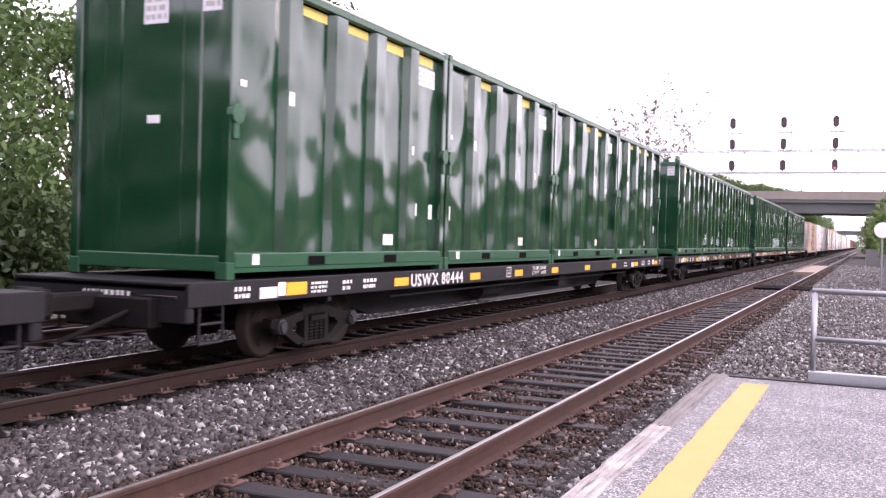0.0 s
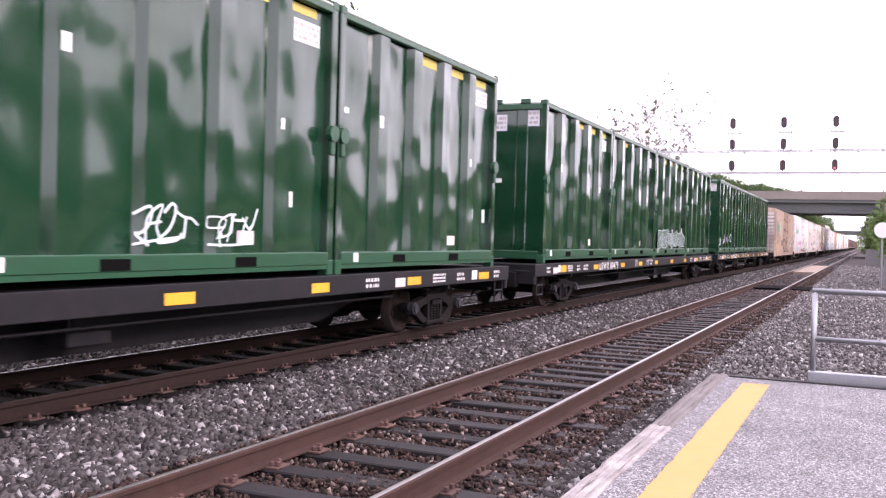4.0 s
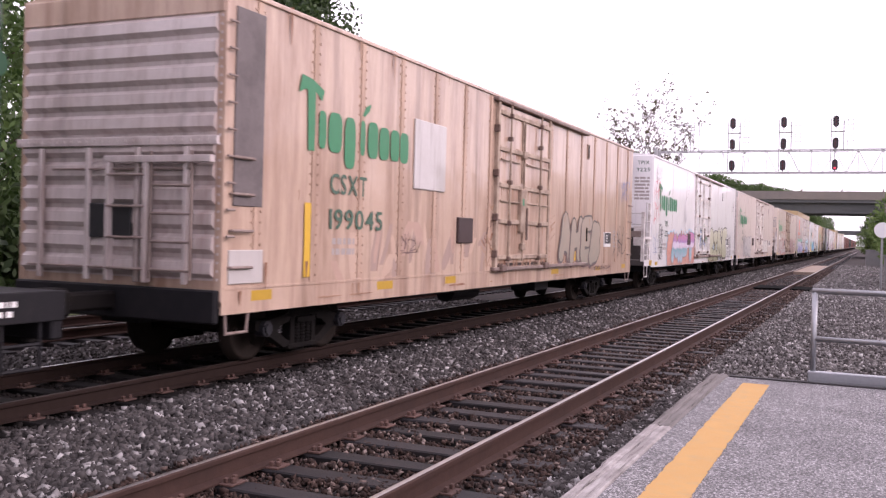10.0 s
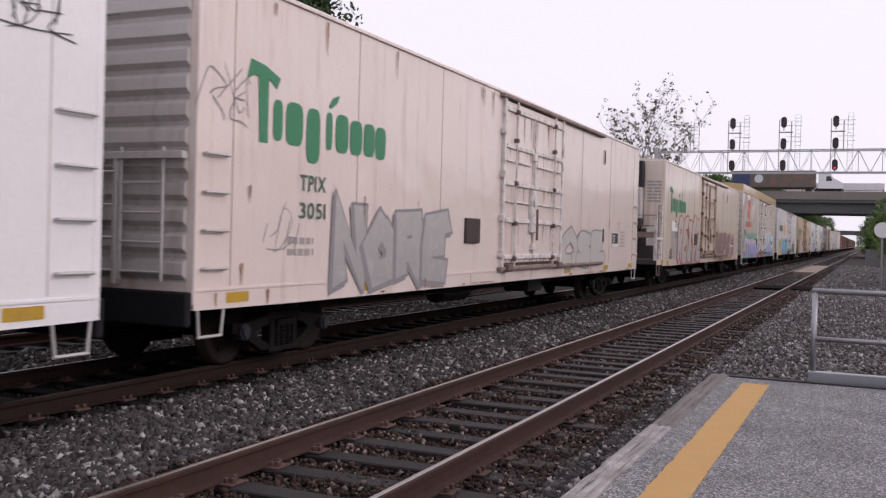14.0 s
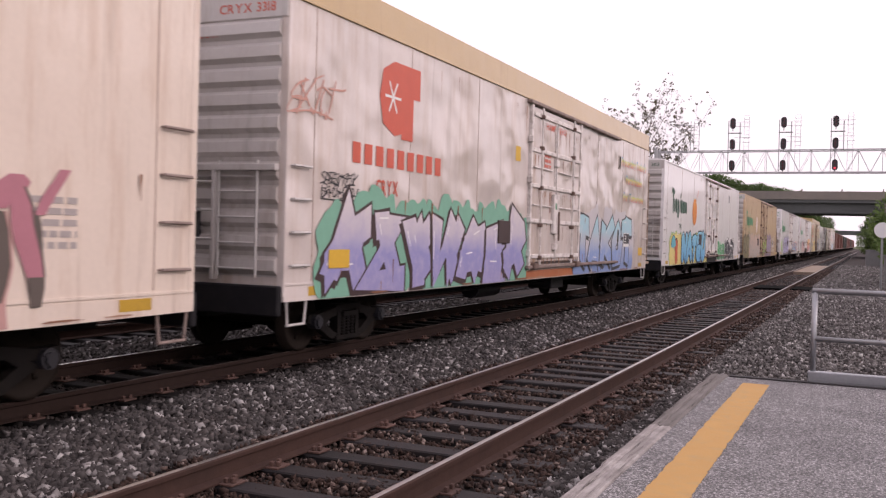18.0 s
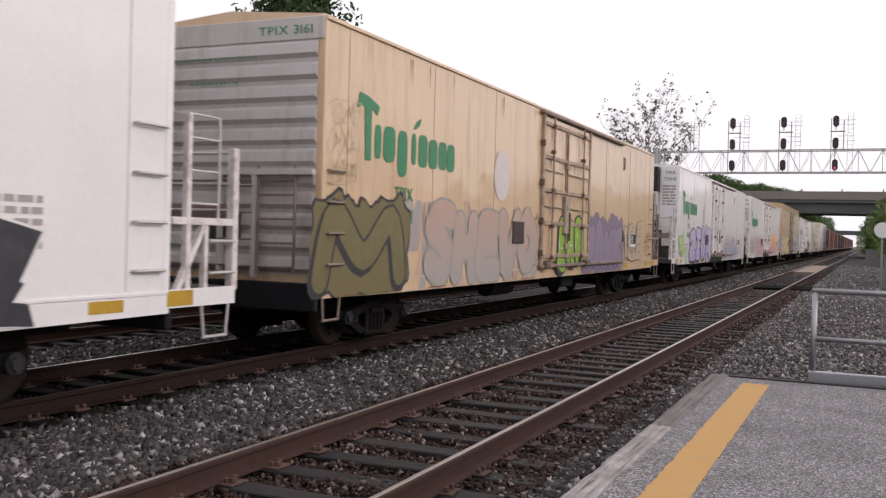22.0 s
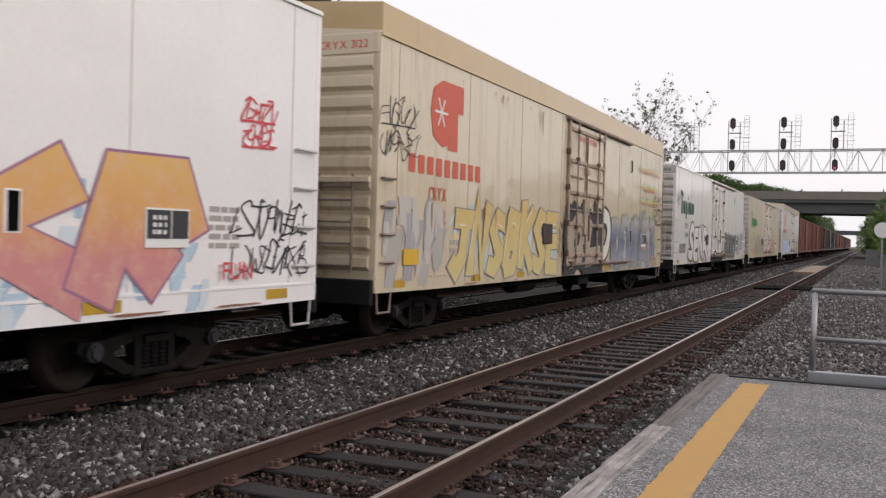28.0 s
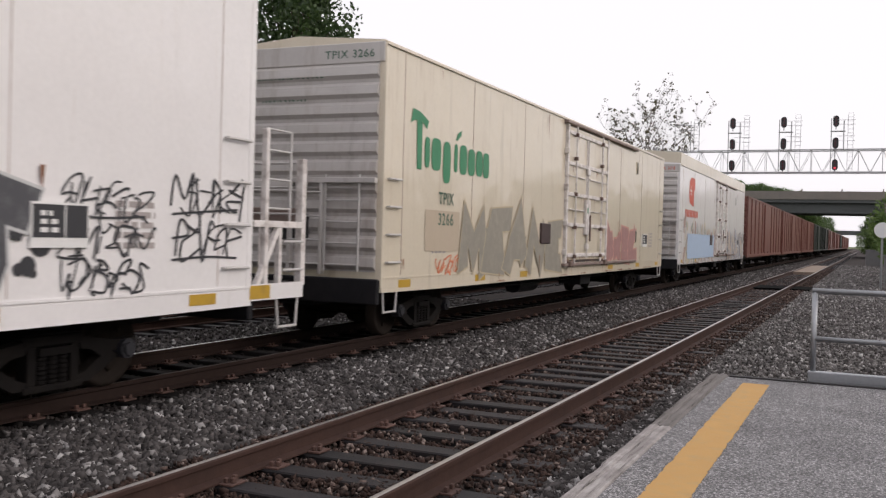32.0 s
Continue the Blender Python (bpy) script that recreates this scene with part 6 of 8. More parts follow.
def reefer(place, L, paint_m, number="", z1=4.52, band=None, end="ribs", front_porch=False, rear_porch=False, door=(9.0, 12.8), vent=16.6, logo=None, logo_at=(0.85, 4.2),
           seams=3, rivets=False, category="refrigerator car", label="white insulated refrigerator car with plug door and graffiti", stack=None, rail_m=None, seed=1, num_m=None, end_m=None, vis=True):
    r = random.Random(seed)
    car = thing("refrigerator_car", label, category, group="refrigerator cars of the train")
    z0, h = 0.98, HW
    num_m, rail_m, end_m = num_m or M_LETTER, rail_m or M_SILVER, end_m or P_RIBS
    Geo().prism([(-h, z0), (h, z0), (h, z1 - 0.02), (h - 0.03, z1 + 0.03), (0, z1 + 0.16), (-h + 0.03, z1 + 0.03), (-h, z1 - 0.02)], "y", 0, L).done("body", paint_m, car)
    if band:
        g = Geo().box(h - 0.01, h + 0.012, 0.02, L - 0.02, z1 - 0.02, z1 + 0.44, c=0.004).box(-h - 0.012, -h + 0.01, 0.02, L - 0.02, z1 - 0.02, z1 + 0.44)
        g.prism([(-h, z1), (h, z1), (h, z1 + 0.44), (0, z1 + 0.56), (-h, z1 + 0.44)], "y", 0.01, L - 0.01)
        g.done("upper_band", band, car, "ochre band below the roof")
    # lower side sill
    for s in (-1, 1):
        g = Geo()
        g.prism([(0.0, 0.80), (2.0, 0.785), (L - 2.0, 0.785), (L, 0.80), (L, 0.98), (0.0, 0.98)], "x", s * (h - 0.012) - 0.02, s * (h - 0.012) + 0.016)
        g.done("side_sill", paint_m, car)
    Geo().box(h - 0.005, h + 0.012, 0.02, L - 0.02, 1.0, 1.03).done("sill_strip", paint_m, car)
    Geo().box(-0.3, 0.3, 0.1, L - 0.1, 0.55, 0.98).box(-1.4, 1.4, 0.02, L - 0.02, 0.93, 0.979).done("underframe", M_BLACK, car)
    u = Geo()
    u.tube((0.7, 8.0, 0.6), (0.7, 9.3, 0.6), 0.2, 12).box(0.5, 1.1, 12.2, 13.2, 0.45, 0.85, c=0.02).tube((0.9, 4.3, 0.62), (0.9, L - 4.3, 0.62), 0.022, 6)
    u.done("brake_gear", M_BLACK, car)
    # seams and rivets
    g = Geo()
    ys = [q for q in np.linspace(0.62, L - 0.62, seams * 2 + 2) if not door[0] - 0.2 < q < door[1] + 0.2]
    for q in ys:
        g = Geo()
        if rivets:
            g.box(h - 0.004, h + 0.014, q - 0.055, q + 0.055, 1.05, z1 - 0.06)
            z = 1.12
            while z < z1 - 0.1:
                for d in (-0.085, 0.085):
                    g.box(h - 0.002, h + 0.014, q + d - 0.013, q + d + 0.013, z - 0.013, z + 0.013)
                z += 0.13
        else:
            g.box(h - 0.004, h + 0.003, q - 0.008, q + 0.008, 1.05, z1 - 0.04)
        g.done("panel_seam", M_SEAM if rivets else M_SEAMLINE if paint_m in (P_WHITE, P_WHITE2) else M_SEAMDARK, car)
    Geo().box(h - 0.01, h + 0.03, 0.0, L, z1 - 0.05, z1 + 0.0, c=0.006).done("eave", band or paint_m, car)
    # plug door with lock rods, bars and tracks
    d0, d1 = door
    dm = (d0 + d1) / 2
    dr = Geo().box(h - 0.01, h + 0.045, d0 + 0.1, d1 - 0.05, 1.16, z1 - 0.17, c=0.012).done("plug_door", paint_m, car, "plug door with lock bars")
    for q in (d0 + 0.05, d1):
        Geo().box(h - 0.01, h + 0.075, q - 0.055, q + 0.055, 1.0, z1 - 0.1, c=0.01).done("door_post", M_RUSTW if rail_m is M_SILVER else M_RUSTP, car)
    # Dark sheet added behind the door to draw the gap round it.
    Geo().box(h - 0.01, h + 0.007, d0 + 0.03, d1 + 0.02, 1.1, z1 - 0.11).done("door_gap", M_DOORGAP, car, "dark sheet that draws the gap round the door")
    for k in range(5):
        z = 1.28 + (z1 - 1.6) * k / 4
        Geo().box(h + 0.04, h + 0.085, d0 + 0.12, d1 - 0.06, z - 0.045, z + 0.045, c=0.01).done("door_bar", M_RUSTW if rail_m is M_SILVER else M_RUSTP, dr)
    old = rail_m is not M_SILVER
    bar_m = M_RUSTP if old else M_RUSTW
    for q in (d0 + 0.6, d1 - 0.75):
        Geo().tube((h + 0.11, q, 1.1), (h + 0.11, q, z1 - 0.15), 0.024, 8).done("lock_rod", bar_m, dr)
        for z in (1.25, 1.95, 2.75, 3.6, z1 - 0.35):
            Geo().box(h + 0.05, h + 0.15, q - 0.04, q + 0.04, z - 0.045, z + 0.045, c=0.012).done("rod_bracket", M_BRACKET, dr, "dark rusted rod bracket")
    for q in (2.38, 3.18):
        for a, b in ((d0 + 0.16, d0 + 0.56), (d0 + 0.64, dm - 0.4), (dm + 0.05, d1 - 0.8), (d1 - 0.7, d1 - 0.12)):
            Geo().tube((h + 0.075, a, q), (h + 0.075, b, q - 0.01), 0.018, 6).done("cross_rod", bar_m, dr)
    Geo().box(h + 0.044, h + 0.068, dm - 0.2, dm - 0.08, 2.78, z1 - 0.28, c=0.006).done("centre_strip", bar_m, dr)
    g = Geo().tube((h + 0.09, dm - 0.14, 1.2), (h + 0.09, dm - 0.14, z1 - 0.4), 0.02, 8)
    g.box(h + 0.05, h + 0.125, dm - 0.24, dm - 0.04, 3.28, 3.44, c=0.012).box(h + 0.05, h + 0.125, dm - 0.24, dm - 0.04, 1.42, 1.56, c=0.012)
    g.done("centre_rod", bar_m, dr)
    lk = Geo().box(h + 0.044, h + 0.13, dm - 0.36, dm + 0.0, 1.78, 2.66, c=0.015).done("lock_plate", bar_m, dr, "pale lock plate with a handle")
    Geo().box(h + 0.13, h + 0.165, dm - 0.1, dm - 0.03, 1.62, 2.28, c=0.012).done("handle", M_BRACKET, lk, "dark rusted handle")
    rect(Geo(), dm - 0.3, dm - 0.2, 2.32, 2.46, mount("side", h + 0.132)).done("arrow_mark", M_LOGO, lk, "faded green mark", fix=False)
    for z in (1.35, 2.05, 2.9, 3.75):
        Geo().box(h + 0.0, h + 0.11, d0 - 0.06, d0 + 0.01, z - 0.07, z + 0.07, c=0.012).done("door_hinge", M_BRACKET if old else bar_m, car, "rusted hinge bracket")
    for q in (d0 + 0.3, d1 - 0.25):
        Geo().box(h + 0.02, h + 0.16, q - 0.13, q + 0.13, 1.0, 1.14, c=0.02).done("door_roller", M_BRACKET, dr, "dark rusted roller")
    wear = [(0.34, 0.21, 0.14), (0.26, 0.15, 0.10), (0.42, 0.28, 0.20)]
    rs = random.Random(seed + 900)
    g = Geo()
    for k in range(130 if old else 38):
        z = rs.choice((1.28, 1.28, 1.28 + (z1 - 1.6) / 4, 1.28 + (z1 - 1.6) / 2, 1.28 + (z1 - 1.6) * 0.75)) - 0.045
        a, lw, ll = rs.uniform(d0 + 0.15, d1 - 0.12), rs.uniform(0.008, 0.03), rs.uniform(0.03, 0.3)
        put = mount("side", h + 0.0462 + 0.000008 * k)
        g.add([put(a - lw, z), put(a + lw, z), put(a + lw * 0.6, z - ll * 0.6), put(a + lw * 0.1, z - ll), put(a - lw * 0.5, z - ll * 0.5)], [(0, 1, 2, 3, 4)], rs.randrange(3))
    tagged(g.done("rust_stain", [sp(q) for q in wear], dr, "rust runs below the bars", fix=False), kind="stuff")
    Geo().box(h - 0.01, h + 0.11, d0 - 0.15, vent - 0.25, z1 - 0.135, z1 - 0.06, c=0.012).done("upper_track", M_RUSTY, car)
    Geo().box(h - 0.01, h + 0.10, d0 - 0.1, vent - 0.2, 1.02, 1.09, c=0.012).done("lower_track", M_RUSTY, car)
    for z in (3.72, 1.62):
        g = Geo().box(h - 0.01, h + 0.025, vent - 0.09, vent + 0.09, z - 0.02, z + 0.36, c=0.008)
        v = g.done("vent", paint_m, car)
        Geo().box(h + 0.02, h + 0.03, vent - 0.06, vent + 0.06, z, z + 0.34).done("vent_slot", M_SLOT, v)
    bx = Geo().box(h - 0.01, h + 0.05, d0 - 1.75, d0 - 1.1, 1.55, 2.0, c=0.012).done("access_hatch", M_MAROON, car)
    # ends
    for s in (-1, 1):
        Geo().box(s * (h - 0.05) - 0.06, s * (h - 0.05) + 0.055, -0.012, 0.1, 0.86, z1 + 0.02, c=0.01).done("corner_post", paint_m, car)
        Geo().box(s * (h - 0.05) - 0.06, s * (h - 0.05) + 0.055, L - 0.1, L + 0.012, 0.86, z1 + 0.02, c=0.01).done("corner_post", paint_m, car)
    ribbed_end("rear_end_panel", end_m, car, "", L, 1, 1.1, z1 - 0.3, 10)
    Geo().box(-h + 0.02, h - 0.02, -0.1, 0.0, 0.62, 1.0, c=0.02).done("end_sill", M_BLACK, car)
    Geo().box(-h + 0.02, h - 0.02, L, L + 0.1, 0.62, 1.0, c=0.02).done("end_sill", M_BLACK, car)
    if end == "ribs":
        ribbed_end("front_end_panel", end_m, car, "pressed end with horizontal ribs", 0, -1, 1.1, z1 - 0.28, 11, 0.075)
        g = Geo()
        for x in (0.62, 1.2):
            g.tube((x, -0.13, 1.1), (x, -0.13, 2.55), 0.02, 6)
        for k in range(5):
            g.tube((0.62, -0.13, 1.2 + k * 0.32), (1.2, -0.13, 1.2 + k * 0.32), 0.016, 6)
        g.done("end_ladder", rail_m, car)
        Geo().box(-0.35, 0.3, -0.1, -0.055, 1.55, 1.95, c=0.01).done("end_hatch", M_GRILL, car)
        for x in (0.0, 0.56):
            Geo().box(x - 0.03, x + 0.03, -0.17, -0.07, 1.05, 2.45, c=0.006).done("end_post", end_m, car)
        for k in range(4):
            Geo().tube((0.0, -0.16, 1.2 + k * 0.36), (0.56, -0.16, 1.2 + k * 0.36), 0.016, 6).done("end_rung", rail_m, car)
        Geo().box(-0.05, h - 0.06, -0.17, -0.08, 2.42, 2.5, c=0.006).done("end_rail", end_m, car)
        Geo().tube((-0.9, -0.11, 2.35), (1.2, -0.11, 2.35), 0.016, 6).tube((-1.3, -0.11, 1.2), (0.5, -0.11, 1.2), 0.016, 6).done("grab_bar", rail_m, car)
        g = Geo().box(-h + 0.02, h - 0.02, -0.03, 0.01, z1 - 0.3, z1 + 0.0, c=0.008)
        g.done("end_header", end_m if not rivets else paint_m, car)
        e = mount("end", -0.034)
        t = Geo()
        if number:
            write(t, number, 0.5, z1 - 0.22, 0.115, e, bold=0.012, fit=0.85)
            e2 = mount("end", -0.067)
            bars(t, -0.9, z1 - 0.52, 1.4, 0.05, 1, e2, seed=seed)
            bars(t, -0.6, z1 - 0.86, 0.8, 0.045, 1, e2, seed=seed + 1)
        if t.v:
            t.done("end_lettering", num_m, car, fix=False)
    else:
        # cooling unit recessed in the end, with grille, casing and a narrow panel beside it
        Geo().box(0.82, h - 0.03, -0.05, 0.0, 1.15, z1, c=0.012).done("end_panel", paint_m, car)
        Geo().box(-h + 0.03, -0.98, -0.05, 0.0, 1.15, z1, c=0.012).done("end_panel", paint_m, car)
        un = Geo().box(-0.95, 0.8, -0.42, 0.0, 2.45, z1 - 0.98, c=0.03).done("cooling_unit", M_UNIT, car, "white cooling unit casing")
        gg = Geo().prism([(-0.95, -0.36), (0.8, -0.36), (0.8, 0.0), (-0.95, 0.0)], "z", z1 - 0.97, z1 - 0.04)
        for k in range(16):
            z = z1 - 0.93 + k * 0.055
            gg.box(-0.93, 0.78, -0.39, -0.35, z, z + 0.025)
        gg.done("grille", M_GRILL, un, "black louvred grille")
        for k in range(7):
            Geo().box(0.36, 0.7, -0.435, -0.42, 2.95 + k * 0.075, 2.99 + k * 0.075).done("louvre", M_GRILL, un)
        Geo().box(-0.95, 0.8, -0.36, 0.0, 2.22, 2.45, c=0.02).done("unit_base", M_GRIME, un)
        for q in (-0.42, 0.27):
            Geo().box(q - 0.012, q + 0.012, -0.428, -0.418, 2.46, z1 - 0.99).done("casing_seam", M_RUSTY, un)
        nt = Geo().box(-0.92, -0.46, -0.434, -0.42, 2.52, 2.86, c=0.004).done("notice", M_WHITE_T, un, "white notice with black capitals")
        t = Geo()
        e3 = mount("end", -0.438)
        bars(t, -0.88, 2.79, 0.36, 0.045, 1, e3, seed=3)
        write(t, "CONTROLLED", -0.9, 2.68, 0.075, e3, bold=0.012, fit=0.42)
        write(t, "UNIT", -0.62, 2.56, 0.075, e3, bold=0.012, fit=0.15)
        t.done("notice_print", M_INK, nt, fix=False)
        # pipes and machinery in the dark space under the unit
        pr = random.Random(seed)
        g = Geo()
        g.box(-0.6, 0.2, -0.4, -0.12, 1.9, 2.2, c=0.03)
        en = g.done("engine", M_TRUCK, car, "dark greasy engine under the unit")
        Geo().box(0.3, 0.7, -0.45, -0.12, 1.35, 1.8, c=0.03).done("alternator", M_TRUCK, en)
        Geo().tube((-0.8, -0.3, 1.7), (0.6, -0.3, 1.75), 0.05, 8).done("exhaust", M_BRACKET, en)
        for k in range(7):
            q = pr.uniform(-0.9, 0.7)
            Geo().tube((q, -0.3, 1.1 + pr.random() * 0.5), (q + pr.uniform(-0.3, 0.3), -0.2, 2.25), pr.uniform(0.015, 0.04), 6).done("pipe", M_TRUCK, en)
        Geo().box(-1.3, 1.3, -0.1, 0.0, 1.0, 2.1).done("lower_end", M_GRIME, car, "dark greasy lower end")
        for q in (-1.2, 0.95):
            Geo().box(q, q + 0.32, -0.14, -0.09, 1.5, 2.15, c=0.01).done("end_stiffener", M_RUSTW, car)
        Geo().box(-0.5, 0.1, -0.55, -0.1, 1.25, 1.75, c=0.02).done("battery_box", M_GRILL, car)
        Geo().box(-0.05, 0.28, -0.432, -0.42, 2.95, 3.3).done("notice", M_WHITE_T, un)
        e = mount("end", -0.054)
        t = Geo()
        if number:
            a, b = number.split()
            write(t, a, 1.0, z1 - 0.30, 0.12, e, bold=0.012, fit=0.4)
            write(t, b, 0.97, z1 - 0.54, 0.12, e, bold=0.012, fit=0.46)
        t.done("end_lettering", num_m, car, fix=False)
        bars(Geo(), 0.92, z1 - 1.5, 0.5, 0.8, 7, e, seed=seed).done("end_small_print", M_GREYP, car, fix=False)

    def porch(y, s):
        """End platform with a guard frame; s is -1 at the front end."""
        o = y + s * 1.12
        a, b = min(y, o), max(y, o)
        Geo().box(-h + 0.02, h - 0.002, a, b, 0.86, 1.04, c=0.012).done("end_platform", M_GRIME, car, "greasy dark end platform")
        Geo().box(h - 0.004, h + 0.004, a + 0.01, b - 0.01, 0.85, 1.045).done("platform_side", paint_m, car)
        fm = M_RUSTW if s < 0 or paint_m is P_WHITE or paint_m is P_WHITE2 else M_RUSTY
        for x in (-h + 0.06, -0.55, h - 0.06):
            Geo().box(x - 0.05, x + 0.05, o - 0.05, o + 0.05, 1.0, 2.6, c=0.008).done("guard_post", fm, car)
        Geo().box(-h + 0.1, h - 0.1, o + (0.06 if s > 0 else -0.02), o + (0.02 if s < 0 else 0.1), 1.78, 1.98, c=0.008).done("guard_beam", M_RUSTY, car)
        Geo().box(h - 0.08, h - 0.0, y + s * 0.3 - 0.035, y + s * 0.3 + 0.035, 1.0, 2.9, c=0.008).done("guard_post", fm, car)
        for x in (-1.15, -0.15, 0.35, 0.85):
            Geo().tube((x, o, 1.03), (x, o, 1.8), 0.012, 5).done("guard_bar", fm, car)
        if s < 0:
            pl = Geo().box(-0.42, 0.02, o - 0.075, o - 0.055, 1.62, 2.02, c=0.006).done("notice_plate", M_RUSTW, car, "white plate with a sprayed triangle")
            t = Geo()
            e = mount("end", o - 0.078)
            ribbon(t, smooth_line([(-0.4, 1.9), (-0.15, 1.97), (-0.1, 1.75), (-0.3, 1.78), (-0.15, 1.95)], 3), 0.02, e)
            t.done("paint_mark", M_INK, pl, fix=False)
        g = Geo().box(h - 0.08, h - 0.0, y + s * 0.31 - 0.035, y + s * 0.31 + 0.035, 1.04, 1.8, c=0.008)
        g.prism([(y + s * 0.12, 1.04), (y + s * 0.2, 1.04), (y + s * 0.62, 1.72), (y + s * 0.54, 1.72)], "x", h - 0.07, h - 0.01)
        g.box(h - 0.07, h - 0.005, min(y + s * 0.05, o), max(y + s * 0.05, o), 1.72, 1.8, c=0.005)
        g.box(h - 0.07, h - 0.005, y + s * 0.6 - 0.03, y + s * 0.6 + 0.03, 1.04, 1.72)
        g.done("step_frame", fm, car)
        g = Geo()
        for z in (1.9, 2.2, 2.55):
            g.tube((-h + 0.06, o, z), (h - 0.06, o, z), 0.015, 6)
        for z in (1.2, 1.55):
            g.tube((h - 0.02, o, z), (h + 0.02, y + s * 0.62, z), 0.018, 6)
        for z in (1.95, 2.3, 2.65, 2.9):
            g.tube((h - 0.03, y + s * 0.28, z), (h - 0.03, o - s * 0.3, z), 0.015, 6)
        g.tube((h - 0.03, o - s * 0.3, 1.8), (h - 0.03, o - s * 0.3, 2.9), 0.018, 6)
        g.done("grab_bar", rail_m, car)
        rect(Geo(), min(y - s * 0.03, y + s * 0.38), max(y - s * 0.03, y + s * 0.38), 0.87, 1.03, mount("side", h + 0.008)).done("reflector", M_REFL2, car, "yellow reflective rectangle", fix=False)

    f0, f1 = 0.0, L
    if front_porch:
        porch(0, -1)
        f0 = -1.1
    if rear_porch:
        porch(L, 1)
        f1 = L + 1.1
    for e, s in ((f0, 1), (f1, -1)):
        for sx in (-1, 1):
            g = Geo()
            x = sx * (h - 0.02)
            g.tube((x, e + s * 0.08, 0.86), (x, e + s * 0.12, 0.5), 0.018, 6).tube((x, e + s * 0.55, 0.86), (x, e + s * 0.5, 0.5), 0.018, 6).tube((x, e + s * 0.1, 0.5), (x, e + s * 0.52, 0.5), 0.018, 6)
            g.done("stirrup_step", rail_m, car)
    if end == "ribs":
        side_ladder(car, h, 0.1, 0.5, 1.25, 2.5, 4, rail_m)
    side_ladder(car, h, L - 0.55, L - 0.12, 1.25, 2.7, 4, rail_m)
    truck(car, 2.45, place, True)
    truck(car, L - 2.45, place, True)
    ends(car, f0 + 0.1, f1 - 0.1)
    # marks
    put = mount("side", h + 0.0125)
    for a, w in ((0.55, 0.42), (3.65, 0.5), (6.1, 0.45), (door[1] + 0.5, 0.55), (L - 4.0, 0.5), (L - 1.1, 0.45)):
        rect(Geo(), a, a + w, 0.855, 0.975, mount("side", h + 0.008)).done("reflector", M_REFL2, car, "yellow reflective rectangle", fix=False)
    st = L - 3.2
    pn = Geo().box(h - 0.002, h + 0.034, st - 0.02, st + 0.64, 1.48, 1.88).done("stencil_panel", M_WHITE_T, car, "white-edged panel with two black fields of print")
    for q in (st, st + 0.37):
        Geo().box(h + 0.03, h + 0.038, q, q + (0.35 if q == st else 0.25), 1.57, 1.86).done("black_field", M_INK, pn)
    bars(Geo(), st + 0.08, 1.6, 0.2, 0.22, 3, mount("side", h + 0.0405), seed=seed).done("stencil_print", M_WHITE_T, pn, fix=False)
    g = Geo()
    bars(g, L - 2.2, 1.45, 0.55, 0.5, 5, mount("side", h + 0.005), seed=seed + 3)
    bars(g, logo_at[0] + 0.9, 1.35, 0.6, 0.28, 2, mount("side", h + 0.005), seed=seed + 4)
    g.done("small_print", M_GREYP, car, fix=False)
    lp = mount("side", h + (0.017 if rivets else 0.009))
    if logo in ("T", "TD"):
        word_shapes(Geo(), logo_at[0], logo_at[1], 2.77, 0.50, lp).done("logo", M_LOGO if logo == "T" else M_LOGO_D, car, "green maker's mark of rounded shapes", fix=False)
    if logo == "C":
        g = Geo()
        a = logo_at[0]
        g.add([lp(a + 0.5, 3.15), lp(a + 0.12, 3.3), lp(a, 3.7), lp(a + 0.1, 4.1), lp(a + 0.45, 4.26), lp(a + 1.35, 4.26), lp(a + 1.35, 3.78), lp(a + 1.12, 3.78), lp(a + 1.12, 3.12), lp(a + 0.72, 3.12), lp(a + 0.72, 3.2)], [tuple(range(11))])
        for k in range(9):
            rect(g, a - 0.75 + k * 0.34, a - 0.52 + k * 0.34, 2.66, 2.95, lp)
        g.done("logo", M_LOGO_R, car, "red emblem with a row of red shapes", fix=False)
        g = Geo()
        q = mount("side", h + 0.013)
        for k in range(3):
            w = 1.0472 * k
            ribbon(g, [(a + 0.42 - 0.26 * math.cos(w), 3.72 - 0.26 * math.sin(w)), (a + 0.42 + 0.26 * math.cos(w), 3.72 + 0.26 * math.sin(w))], 0.04, q)
        g.done("snowflake_mark", M_WHITE_T, car, fix=False)
    if stack:
        lines, a, z, sz, wd = stack
        for k, s in enumerate(lines):
            t = Geo()
            write(t, s, a, z - k * sz * 1.75, sz, mount("side", h + (0.018 if rivets else 0.013)), bold=0.012, fit=wd * len(s) / 4)
            t.done("lettering", num_m, car, fix=False)
    MOVING.append((car, place))
    return car


def straw(car, a, b, w, base, stripe):
    """A drinking straw painted on the side from a to b, with slanting stripes."""
    g, p, q, n = Geo(), Vector(a), Vector(b), 11
    for k in range(n):
        ribbon(g, [p.lerp(q, k / n), p.lerp(q, (k + 1) / n)], w, mount("side", HW + 0.0145), k % 2)
    return g.done("straw", [base, stripe], car, "painted straw with stripes", fix=False)


def lines_on(car, rows, material, bold=0.008):
    """Readable lettering: rows of (text, start, height on the side, letter height, width)."""
    for s, a, z, sz, wd in rows:
        write(Geo(), s, a, z, sz, mount("side", HW + 0.052), bold=bold, fit=wd).done("lettering", material, car, fix=False)


def patch(car, a0, a1, b0, b1, material, label="", depth=0.006):
    return rect(Geo(), a0, a1, b0, b1, mount("side", HW + depth)).done("paint_patch", material, car, label, fix=False)


